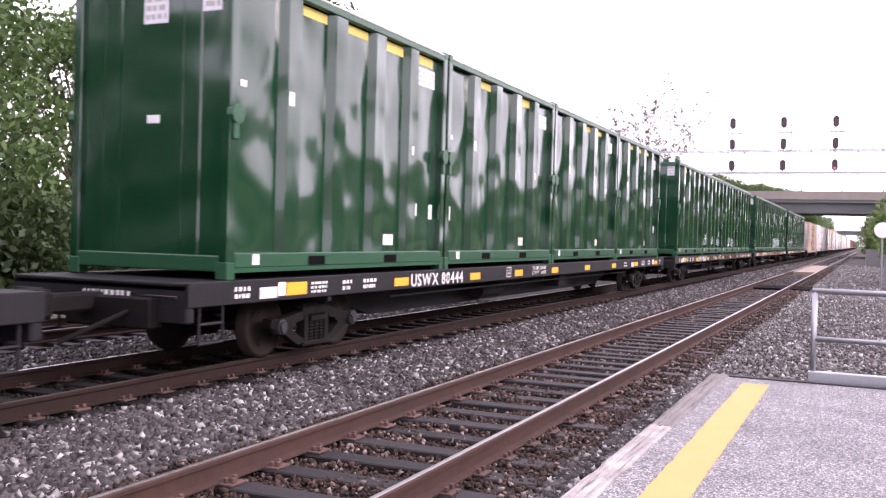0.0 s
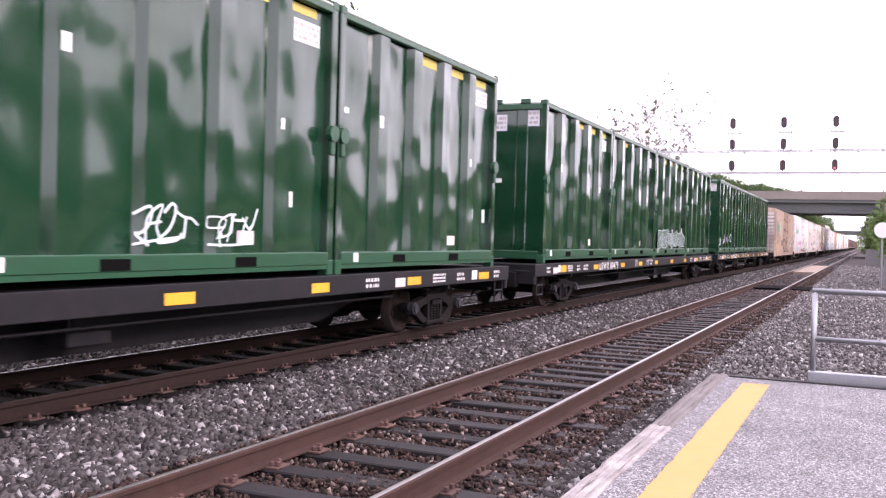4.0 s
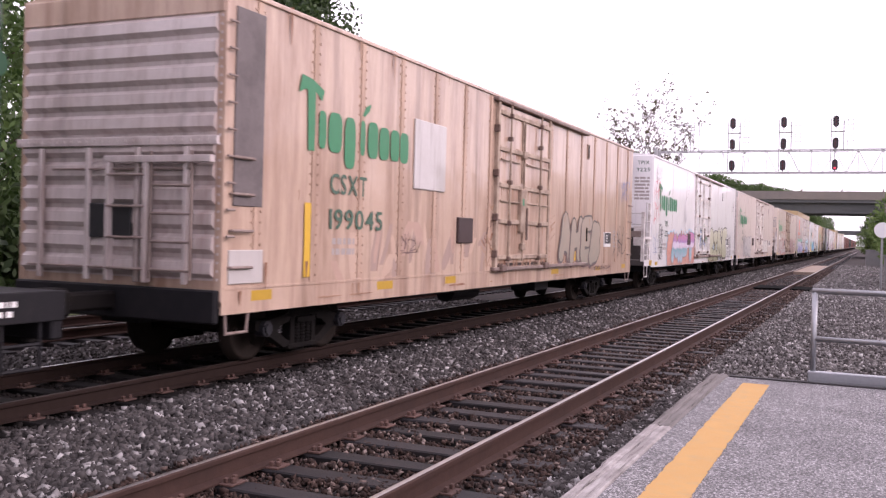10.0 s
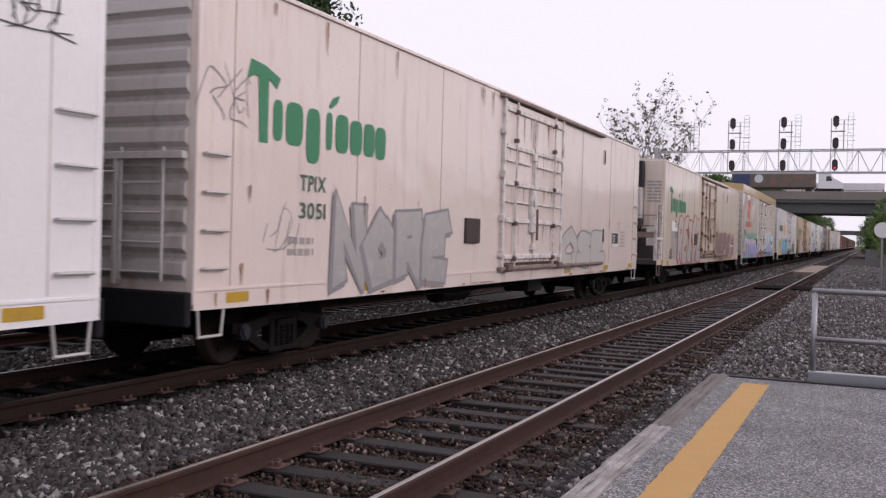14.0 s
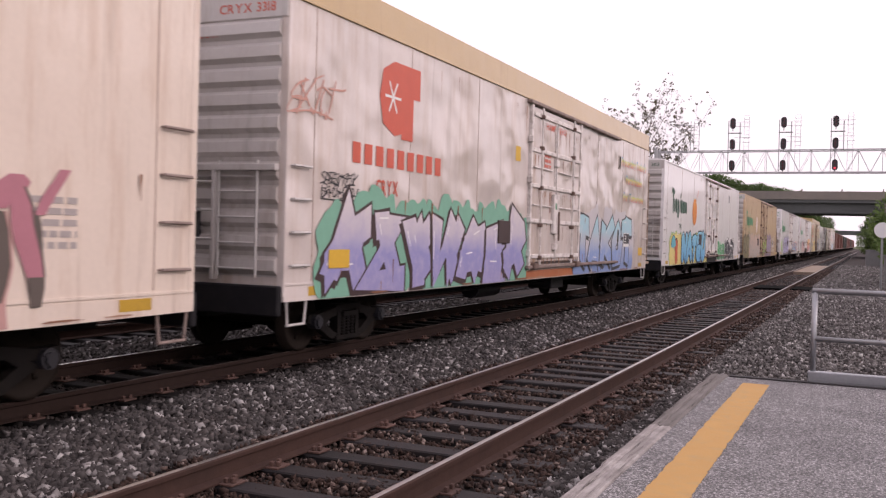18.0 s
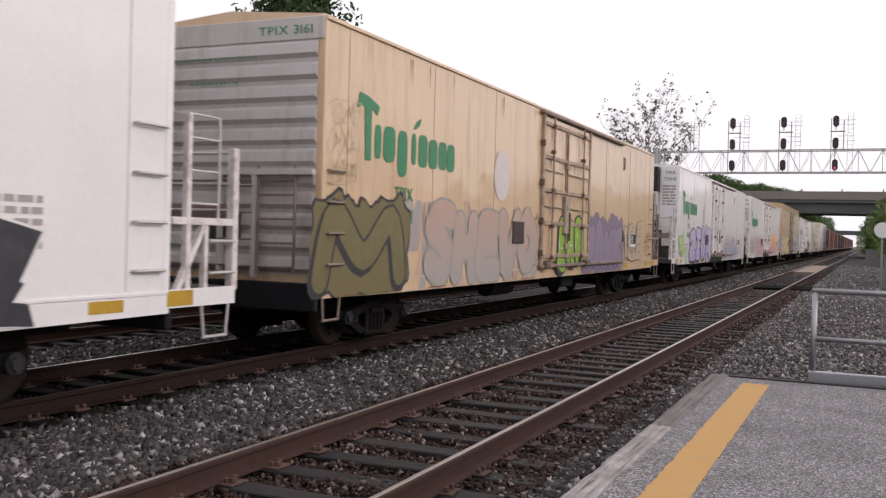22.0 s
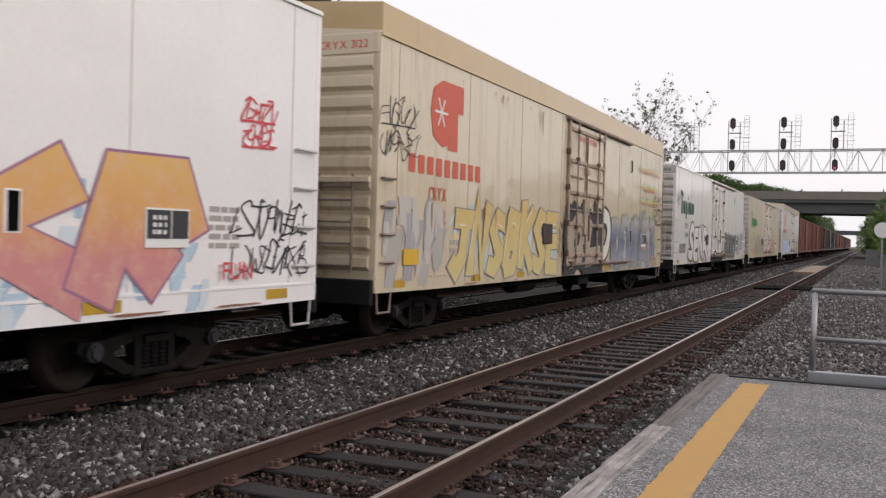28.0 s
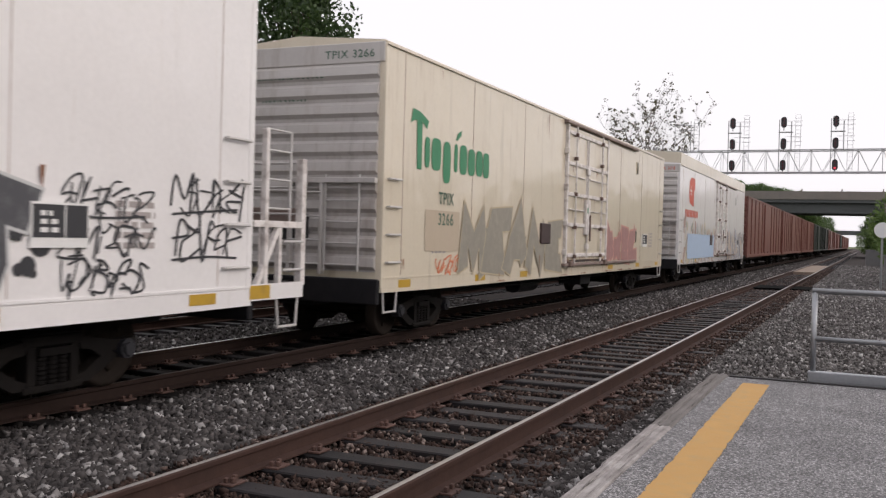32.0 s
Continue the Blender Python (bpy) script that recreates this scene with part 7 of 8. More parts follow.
CARS = {}
CARS[1] = reefer(-60.28, 19.8, P_PEACH, "", 4.40, end="ribs", door=(8.28, 11.5), vent=14.8, logo="T", logo_at=(1.45, 4.55), seams=7, rivets=True,
                 end_m=P_OLDEND, label="rust-streaked peach refrigerator car with riveted panels", stack=(("CSXT", "199045"), 2.25, 2.2, 0.27, 1.0), rail_m=M_RUSTY, seed=31)
CARS[2] = reefer(-37.39, 21.1, P_WHITE, "TPIX 3225", end="unit", front_porch=True, door=(8.33, 12.16), vent=16.16, logo="T", logo_at=(0.87, 4.3), stack=(("TPIX", "3225"), 2.05, 2.2, 0.2, 0.62), seed=32)
CARS[3] = reefer(-14.93, 21.1, P_PINKW, "TPIX 3051", door=(9.1, 12.96), vent=16.9, logo="T", logo_at=(0.85, 4.28), stack=(("TPIX", "3051"), 2.0, 2.2, 0.2, 0.62), seed=33,
                 label="pinkish white refrigerator car with grey graffiti")
CARS[4] = reefer(10.41, 20.8, P_CREAM, "", end="unit", front_porch=True, door=(8.03, 11.86), vent=15.85, logo="T", logo_at=(0.9, 4.2), stack=(("TPIX", "3243"), 2.0, 2.2, 0.22, 0.75), seed=34, rail_m=M_RUSTY,
                 label="stained cream refrigerator car with red outlined graffiti")
CARS[5] = reefer(32.92, 20.75, P_DENT, "CRYX 3318", 4.62, band=P_BAND, door=(9.0, 12.72), vent=16.87, logo="C", logo_at=(2.35, 0), stack=(("CRYX", "335"), 2.3, 2.25, 0.22, 0.7), num_m=M_LOGO_R, seed=35,
                 label="dented pale refrigerator car with ochre band and purple graffiti")
CARS[6] = reefer(56.4, 20.8, P_WHITE, "TPIX 3113", rear_porch=True, door=(9.24, 12.75), vent=16.75, logo="TD", logo_at=(1.41, 4.58), stack=(("TPIX", "3113"), 2.9, 2.15, 0.2, 0.62), seed=36,
                 label="white refrigerator car with orange fruit and blue graffiti")
CARS[7] = reefer(80.15, 20.8, P_TAN, "TPIX 3161", rear_porch=True, door=(8.98, 12.75), vent=16.6, logo="T", logo_at=(0.85, 4.28), stack=(("TPIX", "3161"), 2.05, 2.2, 0.2, 0.62), num_m=M_LOGO, seed=37, rail_m=M_RUSTY,
                 label="faded tan refrigerator car with purple and grey graffiti")
CARS[8] = reefer(105.66, 20.85, P_WHITE, "TPIX 3360", end="unit", front_porch=True, door=(8.27, 11.82), vent=15.9, logo="T", logo_at=(0.71, 4.13), stack=(("TPIX", "3360"), 1.9, 2.2, 0.2, 0.6), num_m=M_LOGO, seed=38)
CARS[9] = reefer(129.46, 20.9, P_WHITE, "TPIX 3278", end="unit", front_porch=True, door=(8.29, 12.12), vent=16.1, logo="T", logo_at=(0.73, 4.19), stack=(("TPIX", "3278"), 1.9, 2.2, 0.2, 0.6), num_m=M_LOGO, seed=39,
                 label="white refrigerator car with orange and pink graffiti")
CARS[10] = reefer(152.0, 20.75, P_BEIGE, "CRYX 3122", 4.62, band=P_BAND, door=(9.4, 12.66), vent=16.05, logo="C", logo_at=(1.75, 0), stack=(("CRYX", "3122"), 1.75, 2.25, 0.22, 0.7), num_m=M_LOGO_R, seed=40, rail_m=M_RUSTY,
                  label="beige refrigerator car with ochre band and yellow graffiti", end_m=P_BEIGE)
CARS[11] = reefer(175.31, 20.9, P_WHITE2, "TPIX 3068", rear_porch=True, door=(9.01, 12.8), vent=16.7, logo="TD", logo_at=(0.97, 4.07), stack=(("TPIX", "3068"), 2.1, 2.2, 0.2, 0.62), seed=41,
                  label="off-white refrigerator car with black and white graffiti")
CARS[12] = reefer(199.45, 20.75, P_STRAW, "TPIX 3266", door=(9.07, 12.83), vent=16.6, logo="T", logo_at=(0.84, 4.2), stack=(("TPIX", "3266"), 1.95, 2.2, 0.2, 0.62), seed=42,
                  label="straw-coloured refrigerator car with grey graffiti")
CARS[13] = reefer(223.39, 20.4, P_WHITE2, "CRYX 3178", 4.62, band=P_STRAW, door=(9.36, 12.8), vent=16.4, logo="C", logo_at=(2.0, 0), stack=None, num_m=M_LOGO_R, seed=43,
                  label="white refrigerator car with straw band and blue patch")


def box_car(place, L, paint_m, z1=4.55):
    """A plain outside-post box car of the train's far end."""
    car = thing("box_car", "oxide red steel box car with upright side posts" if paint_m is P_BROWN else "dark green steel box car with upright side posts", "box car", group="box cars of the train")
    h = 1.5
    Geo().prism([(-h, 0.95), (h, 0.95), (h, z1 - 0.1), (0, z1 + 0.1), (-h, z1 - 0.1)], "y", 0, L).done("body", paint_m, car)
    for k in range(12):
        y = 0.1 + (L - 0.3) * k / 11
        Geo().box(h - 0.01, h + 0.05, y, y + 0.12, 1.0, z1 - 0.12, c=0.01).done("side_post", paint_m, car)
    Geo().box(h - 0.01, h + 0.09, L * 0.42, L * 0.58, 1.1, z1 - 0.2, c=0.02).done("sliding_door", paint_m, car)
    Geo().box(h - 0.01, h + 0.07, 0, L, 0.82, 1.02, c=0.01).done("side_sill", paint_m, car)
    Geo().box(h - 0.02, h + 0.06, 0, L, z1 - 0.16, z1 - 0.06, c=0.01).done("eave", paint_m, car)
    ribbed_end("end_panel", paint_m, car, "", 0, -1, 1.1, z1 - 0.3, 9)
    Geo().box(-0.35, 0.35, 0.1, L - 0.1, 0.5, 0.95).done("underframe", M_BLACK, car)
    truck(car, 2.4, place, False)
    truck(car, L - 2.4, place, False)
    ends(car, 0.05, L - 0.05)
    MOVING.append((car, place))
    return car


y = 245.6
for k in range(13):
    box_car(y, 24.2, P_BROWN if k not in (3, 4, 8) else P_DKGREEN)
    y += 25.6


# ---- graffiti and marks, car by car ----
S_ORANGE, S_LBLUE, S_REDD, S_YEL, S_OLIVE = sp((0.62, 0.20, 0.10)), sp((0.30, 0.52, 0.66)), sp((0.33, 0.07, 0.07)), sp((0.66, 0.55, 0.20)), sp((0.10, 0.085, 0.04))
S_RED, S_GREY, S_PINK, S_GRN, S_BROWN = sp((0.55, 0.06, 0.08)), sp((0.24, 0.23, 0.24)), sp((0.52, 0.28, 0.23)), sp((0.18, 0.42, 0.16)), sp((0.14, 0.085, 0.08))
S_SEA, S_DBLUE, S_TEAL, S_BEIGE, S_VIOLET = sp((0.16, 0.38, 0.28)), sp((0.05, 0.12, 0.32)), sp((0.10, 0.38, 0.45)), sp((0.46, 0.38, 0.26)), sp((0.07, 0.05, 0.10))
M_FADED = spray((0.66, 0.64, 0.65), (0.46, 0.45, 0.46), 2.4, 3.3)
S_MAUVE = sp((0.21, 0.165, 0.235))
S_COBALT = spray((0.52, 0.50, 0.52), (0.20, 0.29, 0.52), 0.95, 1.7)
S_PLUM = sp((0.30, 0.14, 0.24))
S_GREYD = sp((0.10, 0.09, 0.085))
S_REDD2, S_OLIVE2, S_GREYG, S_GRN2, S_PALE = sp((0.38, 0.12, 0.10)), sp((0.16, 0.135, 0.06)), sp((0.30, 0.30, 0.28)), sp((0.24, 0.34, 0.12)), sp((0.50, 0.50, 0.50))
H = HW + 0.012


def rainbow(z0, z1):
    """Letter paint that runs from red at the foot over yellow and green to blue at the top."""
    mt = mat("rainbow_lettering", (0.5, 0.5, 0.5), 0.5, grain=0.1, scale=6, bump=0.0)
    n, l = mt.node_tree.nodes, mt.node_tree.links
    tc, sx, rg, rp = n.new("ShaderNodeTexCoord"), n.new("ShaderNodeSeparateXYZ"), n.new("ShaderNodeMapRange"), n.new("ShaderNodeValToRGB")
    l.new(tc.outputs["Object"], sx.inputs[0])
    l.new(sx.outputs["Z"], rg.inputs[0])
    rg.inputs[1].default_value, rg.inputs[2].default_value = z0, z1
    l.new(rg.outputs[0], rp.inputs[0])
    rp.color_ramp.elements[0].color, rp.color_ramp.elements[1].color = (0.55, 0.13, 0.16, 1), (0.12, 0.20, 0.50, 1)
    rp.color_ramp.elements.new(0.3).color = (0.66, 0.36, 0.08, 1)
    rp.color_ramp.elements.new(0.5).color = (0.62, 0.58, 0.10, 1)
    rp.color_ramp.elements.new(0.75).color = (0.12, 0.40, 0.20, 1)
    l.new(rp.outputs[0], n["Principled BSDF"].inputs["Base Color"])
    return mt


HD = HW + 0.052


def patchwork(car, half, a0, a1, b0, b1, cols, seed, n=70, size=0.3, ragged=0.3, label="many-coloured spray-painted shapes"):
    """A worn piece that cannot be read: overlapping slanted strokes and patches of several colours with thin outlines."""
    r = random.Random(seed)
    g = Geo()
    mats = [sp(q) for q in cols]
    for k in range(n):
        a = a0 + (a1 - a0) * (k + r.random()) / n + r.uniform(-0.2, 0.2)
        top = b1 - ragged * (b1 - b0) * abs(noise.noise((a * 1.6, seed, 0.0))) * 1.6
        b = r.uniform(b0, top)
        w, h, sk = size * r.uniform(0.3, 0.9), size * r.uniform(0.8, 2.2), r.uniform(-0.25, 0.35)
        z0, z1 = max(low_edge(a), b - h / 2), min(top, b + h / 2)
        if z1 - z0 < 0.08:
            continue
        put, m = mount("side", half + 0.0005 + 0.0001 * k), r.randrange(len(mats))
        mid = [(a + sk * q + 0.08 * w * math.sin(6 * q + k), z0 + (z1 - z0) * q) for q in (0, 0.2, 0.4, 0.6, 0.8, 1.0)]
        wd = [r.uniform(0.3, 1.0), 0.9, 1.0, 0.95, 0.9, r.uniform(0.3, 1.0)]
        for (p, q), (p2, q2), u, v in zip(mid, mid[1:], wd, wd[1:]):
            g.quad(put(p - w * u / 2, q), put(p + w * u / 2, q), put(p2 + w * v / 2, q2), put(p2 - w * v / 2, q2), m)
        if r.random() < 0.35:
            put = mount("side", half + 0.0085)
            ribbon(g, [(p + w * u / 2, q) for (p, q), u in zip(mid, wd)], 0.025, put, r.randrange(len(mats)))
    return g.done("graffiti", mats, car, label, fix=False)


c = CARS[1]
mural(c, H, 12.6, 16.1, 1.02, 2.15, "AHEB", (0.36, 0.30, 0.24), S_GREYD, None, 2, fat=0.1, style="round", shine=False, low=(0.27, 0.25, 0.20), shade=S_BROWN, worn=(0.40, 0.30, 0.24), lean=0.08, label="olive-grey spray-painted bubble letters")
tag_on(c, 17.7, 18.95, 1.1, 1.92, M_INK, 41, 0.03, 1, H)
tag_on(c, 18.45, 19.3, 2.8, 3.4, S_DBLUE, 42, 0.022, 2, H)
tag_on(c, 4.2, 5.0, 1.35, 1.7, S_BROWN, 43, 0.016, 1, H, "faded brown tag")
Geo().box(HW - 0.02, HW + 0.006, 0.0, 19.8, 0.72, 0.985).done("deep_sill", P_PEACH, c, "deep rust-stained side sill")
patchwork(c, HW + 0.002, 2.6, 8.0, 1.05, 1.9, [(0.50, 0.36, 0.28), (0.44, 0.30, 0.24), (0.36, 0.26, 0.22)], 45, 26, 0.4, label="faded brown stains of old paint")
tag_on(c, 15.6, 17.4, 0.86, 0.97, S_BROWN, 44, 0.02, 1, H)
Geo().box(HW - 0.002, HW + 0.03, 4.76, 5.95, 2.4, 3.5, c=0.01).done("cover_plate", P_RIBS, c, "bare metal cover plate")
patch(c, 1.64, 1.79, 1.1, 2.05, M_YPLATE, "yellow painted bar", 0.017)
patch(c, 13.75, 13.95, 1.15, 1.6, M_YPLATE, "yellow painted bar", 0.017)
pn = Geo().box(HW - 0.01, HW + 0.02, 0.16, 0.72, 1.95, 4.2, c=0.008).done("ladder_recess", mat("dark_stained_panel", (0.13, 0.11, 0.11), 0.6, grain=0.3, scale=2, bump=0.1, dirt=(0.05, 0.04, 0.04), dirt_amount=0.5, dirt_scale=1.5), c, "dark stained recessed panel")
Geo().box(HW - 0.01, HW + 0.022, 0.1, 0.75, 1.06, 1.45, c=0.008).done("step_plate", P_RIBS, c, "pale plate below the recess")
for k in range(9):
    Geo().tube((HW + 0.05, 0.0, 1.6 + k * 0.3), (HW + 0.05, 0.14, 1.6 + k * 0.3), 0.016, 6).done("grab_rung", M_RUSTY, c)
bd = Geo().box(-HW + 0.02, HW - 0.02, -0.11, -0.06, 2.62, 2.72, c=0.006).done("riveted_band", P_OLDEND, c, "riveted band across the end")
for k in range(26):
    Geo().box(-HW + 0.08 + k * 0.118, -HW + 0.11 + k * 0.118, -0.125, -0.108, 2.655, 2.685).done("rivet", P_OLDEND, bd)
for x in (-1.1, -0.35, 0.4, 1.1):
    Geo().box(x - 0.03, x + 0.03, -0.13, -0.07, 1.05, 2.6, c=0.006).done("end_post", P_OLDEND, c)
for k in range(34):
    Geo().box(HW - 0.07, HW - 0.04, -0.02, -0.008, 1.1 + k * 0.095, 1.13 + k * 0.095).done("rivet", P_OLDEND, c)
c = CARS[2]
tag_on(c, 0.1, 1.0, 2.2, 3.7, S_RED, 51, 0.03, 2, H, "red spray-painted tag")
tag_on(c, 1.0, 1.7, 1.0, 2.2, M_INK, 52, 0.028, 3, H)
tag_on(c, 0.15, 0.8, 1.2, 1.9, S_DBLUE, 53, 0.016, 1, H)
tag_on(c, 0.3, 1.25, 3.7, 4.25, S_GREY, 54, 0.016, 1, H)
mural(c, H, 2.75, 8.25, 0.8, 1.88, 4, (0.56, 0.25, 0.19), S_PINK, S_PINK, 61, shine=False, low=(0.55, 0.24, 0.19), worn=(0.66, 0.42, 0.36), back_edge=S_LBLUE, label="orange cloud of spray paint with a blue rim")
mural(c, H + 0.016, 3.55, 8.1, 0.8, 2.0, "MPT", (0.44, 0.20, 0.42), S_GREY, None, 62, fat=0.42, style="round", stops=[(0.0, (0.36, 0.50, 0.58)), (0.22, (0.30, 0.48, 0.54)), (0.5, (0.16, 0.38, 0.42)), (0.55, (0.62, 0.58, 0.66)), (0.68, (0.60, 0.56, 0.66)), (0.72, (0.34, 0.20, 0.46)), (0.84, (0.50, 0.20, 0.38)), (1.0, (0.46, 0.18, 0.34))], edge=0.03, shine=False, label="broad letters sprayed in purple, white and teal bands")
mural(c, HD, 9.18, 10.8, 1.38, 2.2, "TA", (0.30, 0.38, 0.50), M_INK, None, 63, fat=0.1, low=(0.20, 0.26, 0.40), label="blue-grey spray-painted letters on the door")
patchwork(c, HW + 0.003, 12.0, 17.8, 0.9, 2.1, [(0.36, 0.52, 0.62), (0.48, 0.58, 0.64)], 68, 40, 0.3, 0.6, "pale blue splashes of spray paint")
mural(c, H, 12.2, 17.8, 0.8, 2.25, "2INE", (0.50, 0.49, 0.38), M_INK, None, 64, fat=0.08, low=(0.26, 0.26, 0.14), style="round", lean=0.12, shade=S_OLIVE, label="olive and grey spray-painted letters")
tag_on(c, 18.2, 19.6, 0.9, 2.1, M_INK, 55, 0.022, 3, H)
tag_on(c, 19.85, 20.7, 3.3, 3.8, M_INK, 56, 0.016, 1, H)
g = Geo()
disc(g, 6.2, 2.85, 0.3, 0.45, mount("side", H))
straw(c, (6.3, 3.3), (7.06, 4.1), 0.04, M_FADED, S_GREY)
g.done("fruit_mark", M_FADED, c, "faded grey fruit with a straw", fix=False)
lines_on(c, [("CLOSE AND LOCK", 10.6, 1.93, 0.07, 1.0), ("DOORS BEFORE", 10.6, 1.81, 0.07, 0.9), ("MOVING CAR", 10.6, 1.69, 0.07, 0.75)], M_LOGO)
c = CARS[3]
mural(c, H, 2.8, 6.6, 0.84, 2.1, "NORE", (0.42, 0.40, 0.39), S_GREY, None, 71, fat=0.08, shine=False, lean=0.08, low=(0.34, 0.33, 0.33), shade=S_GREY, worn=(0.52, 0.47, 0.45), label="grey spray-painted letters with dark shades")
mural(c, H, 13.2, 17.0, 0.95, 1.95, "OSE", (0.48, 0.46, 0.44), S_GREY, None, 72, shine=False, style="round", worn=(0.56, 0.50, 0.47), label="grey spray-painted shapes")
tag_on(c, 0.05, 0.8, 2.9, 3.5, S_GREY, 73, 0.016, 1, H)
tag_on(c, 1.3, 1.9, 1.4, 2.0, S_GREY, 74, 0.014, 1, H)
c = CARS[4]
patch(c, 1.45, 2.8, 0.99, 2.04, M_GREYP, "grey painted-over patch", 0.009)
patch(c, 1.42, 2.66, 2.06, 2.42, M_WHITE_T, "white painted-over patch", 0.009)
mural(c, H, 2.7, 7.75, 0.8, 2.62, "REI92", (0.46, 0.41, 0.35), S_REDD2, None, 81, fat=0.14, style="round", shade=S_REDD, low=(0.33, 0.34, 0.37), shine=False, worn=(0.50, 0.46, 0.42), edge=0.07, lean=0.1, label="grey spray-painted letters outlined in dark red")
mural(c, H + 0.012, 11.9, 17.2, 0.82, 2.2, "MEPS", (0.24, 0.13, 0.13), S_BEIGE, None, 85, fat=0.16, edge=0.03, shine=False, low=(0.20, 0.13, 0.13), worn=(0.34, 0.22, 0.20), lean=0.12, label="dull maroon spray-painted letters outlined in beige")
patchwork(c, H, 11.9, 18.8, 0.85, 2.2, [(0.20, 0.13, 0.12), (0.46, 0.26, 0.24), (0.42, 0.36, 0.27), (0.10, 0.08, 0.07), (0.40, 0.16, 0.20)], 82, 60, 0.4, 0.35, "brown, pink and beige spray-painted shapes")
tag_on(c, 14.2, 15.6, 1.3, 2.05, M_WHITE_T, 83, 0.03, 1, H + 0.014)
tag_on(c, 0.98, 1.6, 0.99, 1.4, M_INK, 84, 0.022, 2, H)
patch(c, 16.6, 16.95, 1.6, 1.85, M_WHITE_T, "white label", 0.03)
c = CARS[5]
mural(c, H, 0.95, 8.85, 0.82, 2.1, 7, (0.60, 0.56, 0.60), M_MAROON, S_SEA, 91, fat=0.1, stops=[(0.0, (0.30, 0.28, 0.50)), (0.45, (0.27, 0.27, 0.52)), (0.7, (0.52, 0.48, 0.56)), (1.0, (0.62, 0.57, 0.58))], shade=M_MAROON, worn=(0.42, 0.38, 0.54), lean=0.12, label="white and periwinkle spray-painted shapes with maroon edges and green")
mural(c, H, 12.7, 18.6, 0.82, 2.25, "TAKOT", (0.36, 0.60, 0.68), M_INK, S_COBALT, 92, fat=0.09, stops=[(0.0, (0.20, 0.29, 0.55)), (0.35, (0.22, 0.32, 0.58)), (0.6, (0.46, 0.50, 0.56)), (0.8, (0.34, 0.58, 0.66)), (1.0, (0.36, 0.60, 0.66))], shade=M_INK, worn=(0.44, 0.50, 0.60), lean=0.06, label="light blue spray-painted letters")
tag_on(c, 0.05, 1.05, 3.1, 3.65, S_PINK, 93, 0.03, 1, H)
tag_on(c, 0.8, 1.7, 2.1, 2.5, M_INK, 94, 0.02, 2, H)
for s, a, z, wd in (("Protecting Today's", 16.95, 3.82, 3.2), ("Perishables", 17.55, 3.33, 2.1), ("For Tomorrow", 17.3, 2.82, 2.6)):
    lines_on(c, [(s, a, z, 0.24, wd)], rainbow(z, z + 0.24), 0.02)
lines_on(c, [("HAMPSTEAD", 10.0, 4.06, 0.14, 1.5)], M_LOGO_R)
bars(Geo(), 9.95, 3.2, 0.42, 0.34, 3, mount("side", HD), seed=5).done("small_print", M_LOGO_R, c, fix=False)
patch(c, 8.2, 8.5, 3.23, 3.53, M_YPLATE, "yellow warning plate")
patch(c, 1.0, 1.55, 1.2, 1.45, M_YPLATE, "yellow warning plate", 0.03)
patch(c, 19.6, 20.15, 1.2, 1.45, M_YPLATE, "yellow warning plate")
patch(c, 8.9, 12.6, 0.8, 0.975, sp((0.40, 0.13, 0.05)), "orange-brown rusted sill", 0.007)
c = CARS[6]
mural(c, H, 1.4, 9.3, 0.8, 1.85, 3, (0.62, 0.52, 0.20), S_YEL, S_YEL, 101, shine=False, low=(0.62, 0.52, 0.20), back_edge=S_GRN, label="yellow spray-painted cloud with a green rim")
g = Geo()
put = mount("side", H + 0.014)
disc(g, 2.45, 1.52, 0.33, 0.3, put, 0)
disc(g, 2.5, 1.12, 0.28, 0.3, put, 1)
disc(g, 2.48, 1.50, 0.29, 0.25, mount("side", H + 0.016), 1)
disc(g, 1.88, 1.42, 0.5, 0.5, mount("side", H + 0.017), 0, a0=0.2, a1=3.0)
disc(g, 1.88, 1.42, 0.46, 0.46, mount("side", H + 0.019), 2, a0=0.2, a1=3.0)
g.done("graffiti", [M_INK, sp((0.50, 0.10, 0.05)), S_TEAL], c, "red and teal round painted shapes", fix=False)
mural(c, H + 0.014, 3.6, 9.35, 0.82, 2.05, "NATEU", (0.20, 0.52, 0.66), M_INK, None, 102, fat=0.16, low=(0.10, 0.34, 0.60), style="round", shade=M_INK, worn=(0.16, 0.44, 0.64), dots=S_DBLUE, lean=0.1, label="bright blue spray-painted letters")
g = Geo()
disc(g, 6.42, 2.9, 0.53, 0.55, mount("side", H))
straw(c, (6.68, 3.3), (7.24, 3.86), 0.07, M_WHITE_T, M_LOGO_R)
g.done("fruit_mark", M_ORANGE, c, "painted orange fruit with a straw", fix=False)
mural(c, H, 13.1, 15.6, 0.82, 1.75, 4, (0.08, 0.36, 0.16), M_WHITE_T, None, 103, fat=0.08, edge=0.025, shine=False, low=(0.06, 0.30, 0.13), label="green spray-painted shapes")
mural(c, H, 15.6, 19.1, 0.82, 1.75, 6, (0.035, 0.035, 0.045), M_WHITE_T, None, 104, fat=0.08, edge=0.025, shine=False, label="black spray-painted shapes with white lines")
tag_on(c, 0.3, 0.7, 2.6, 3.1, S_GREY, 105, 0.012, 2, H)
c = CARS[7]
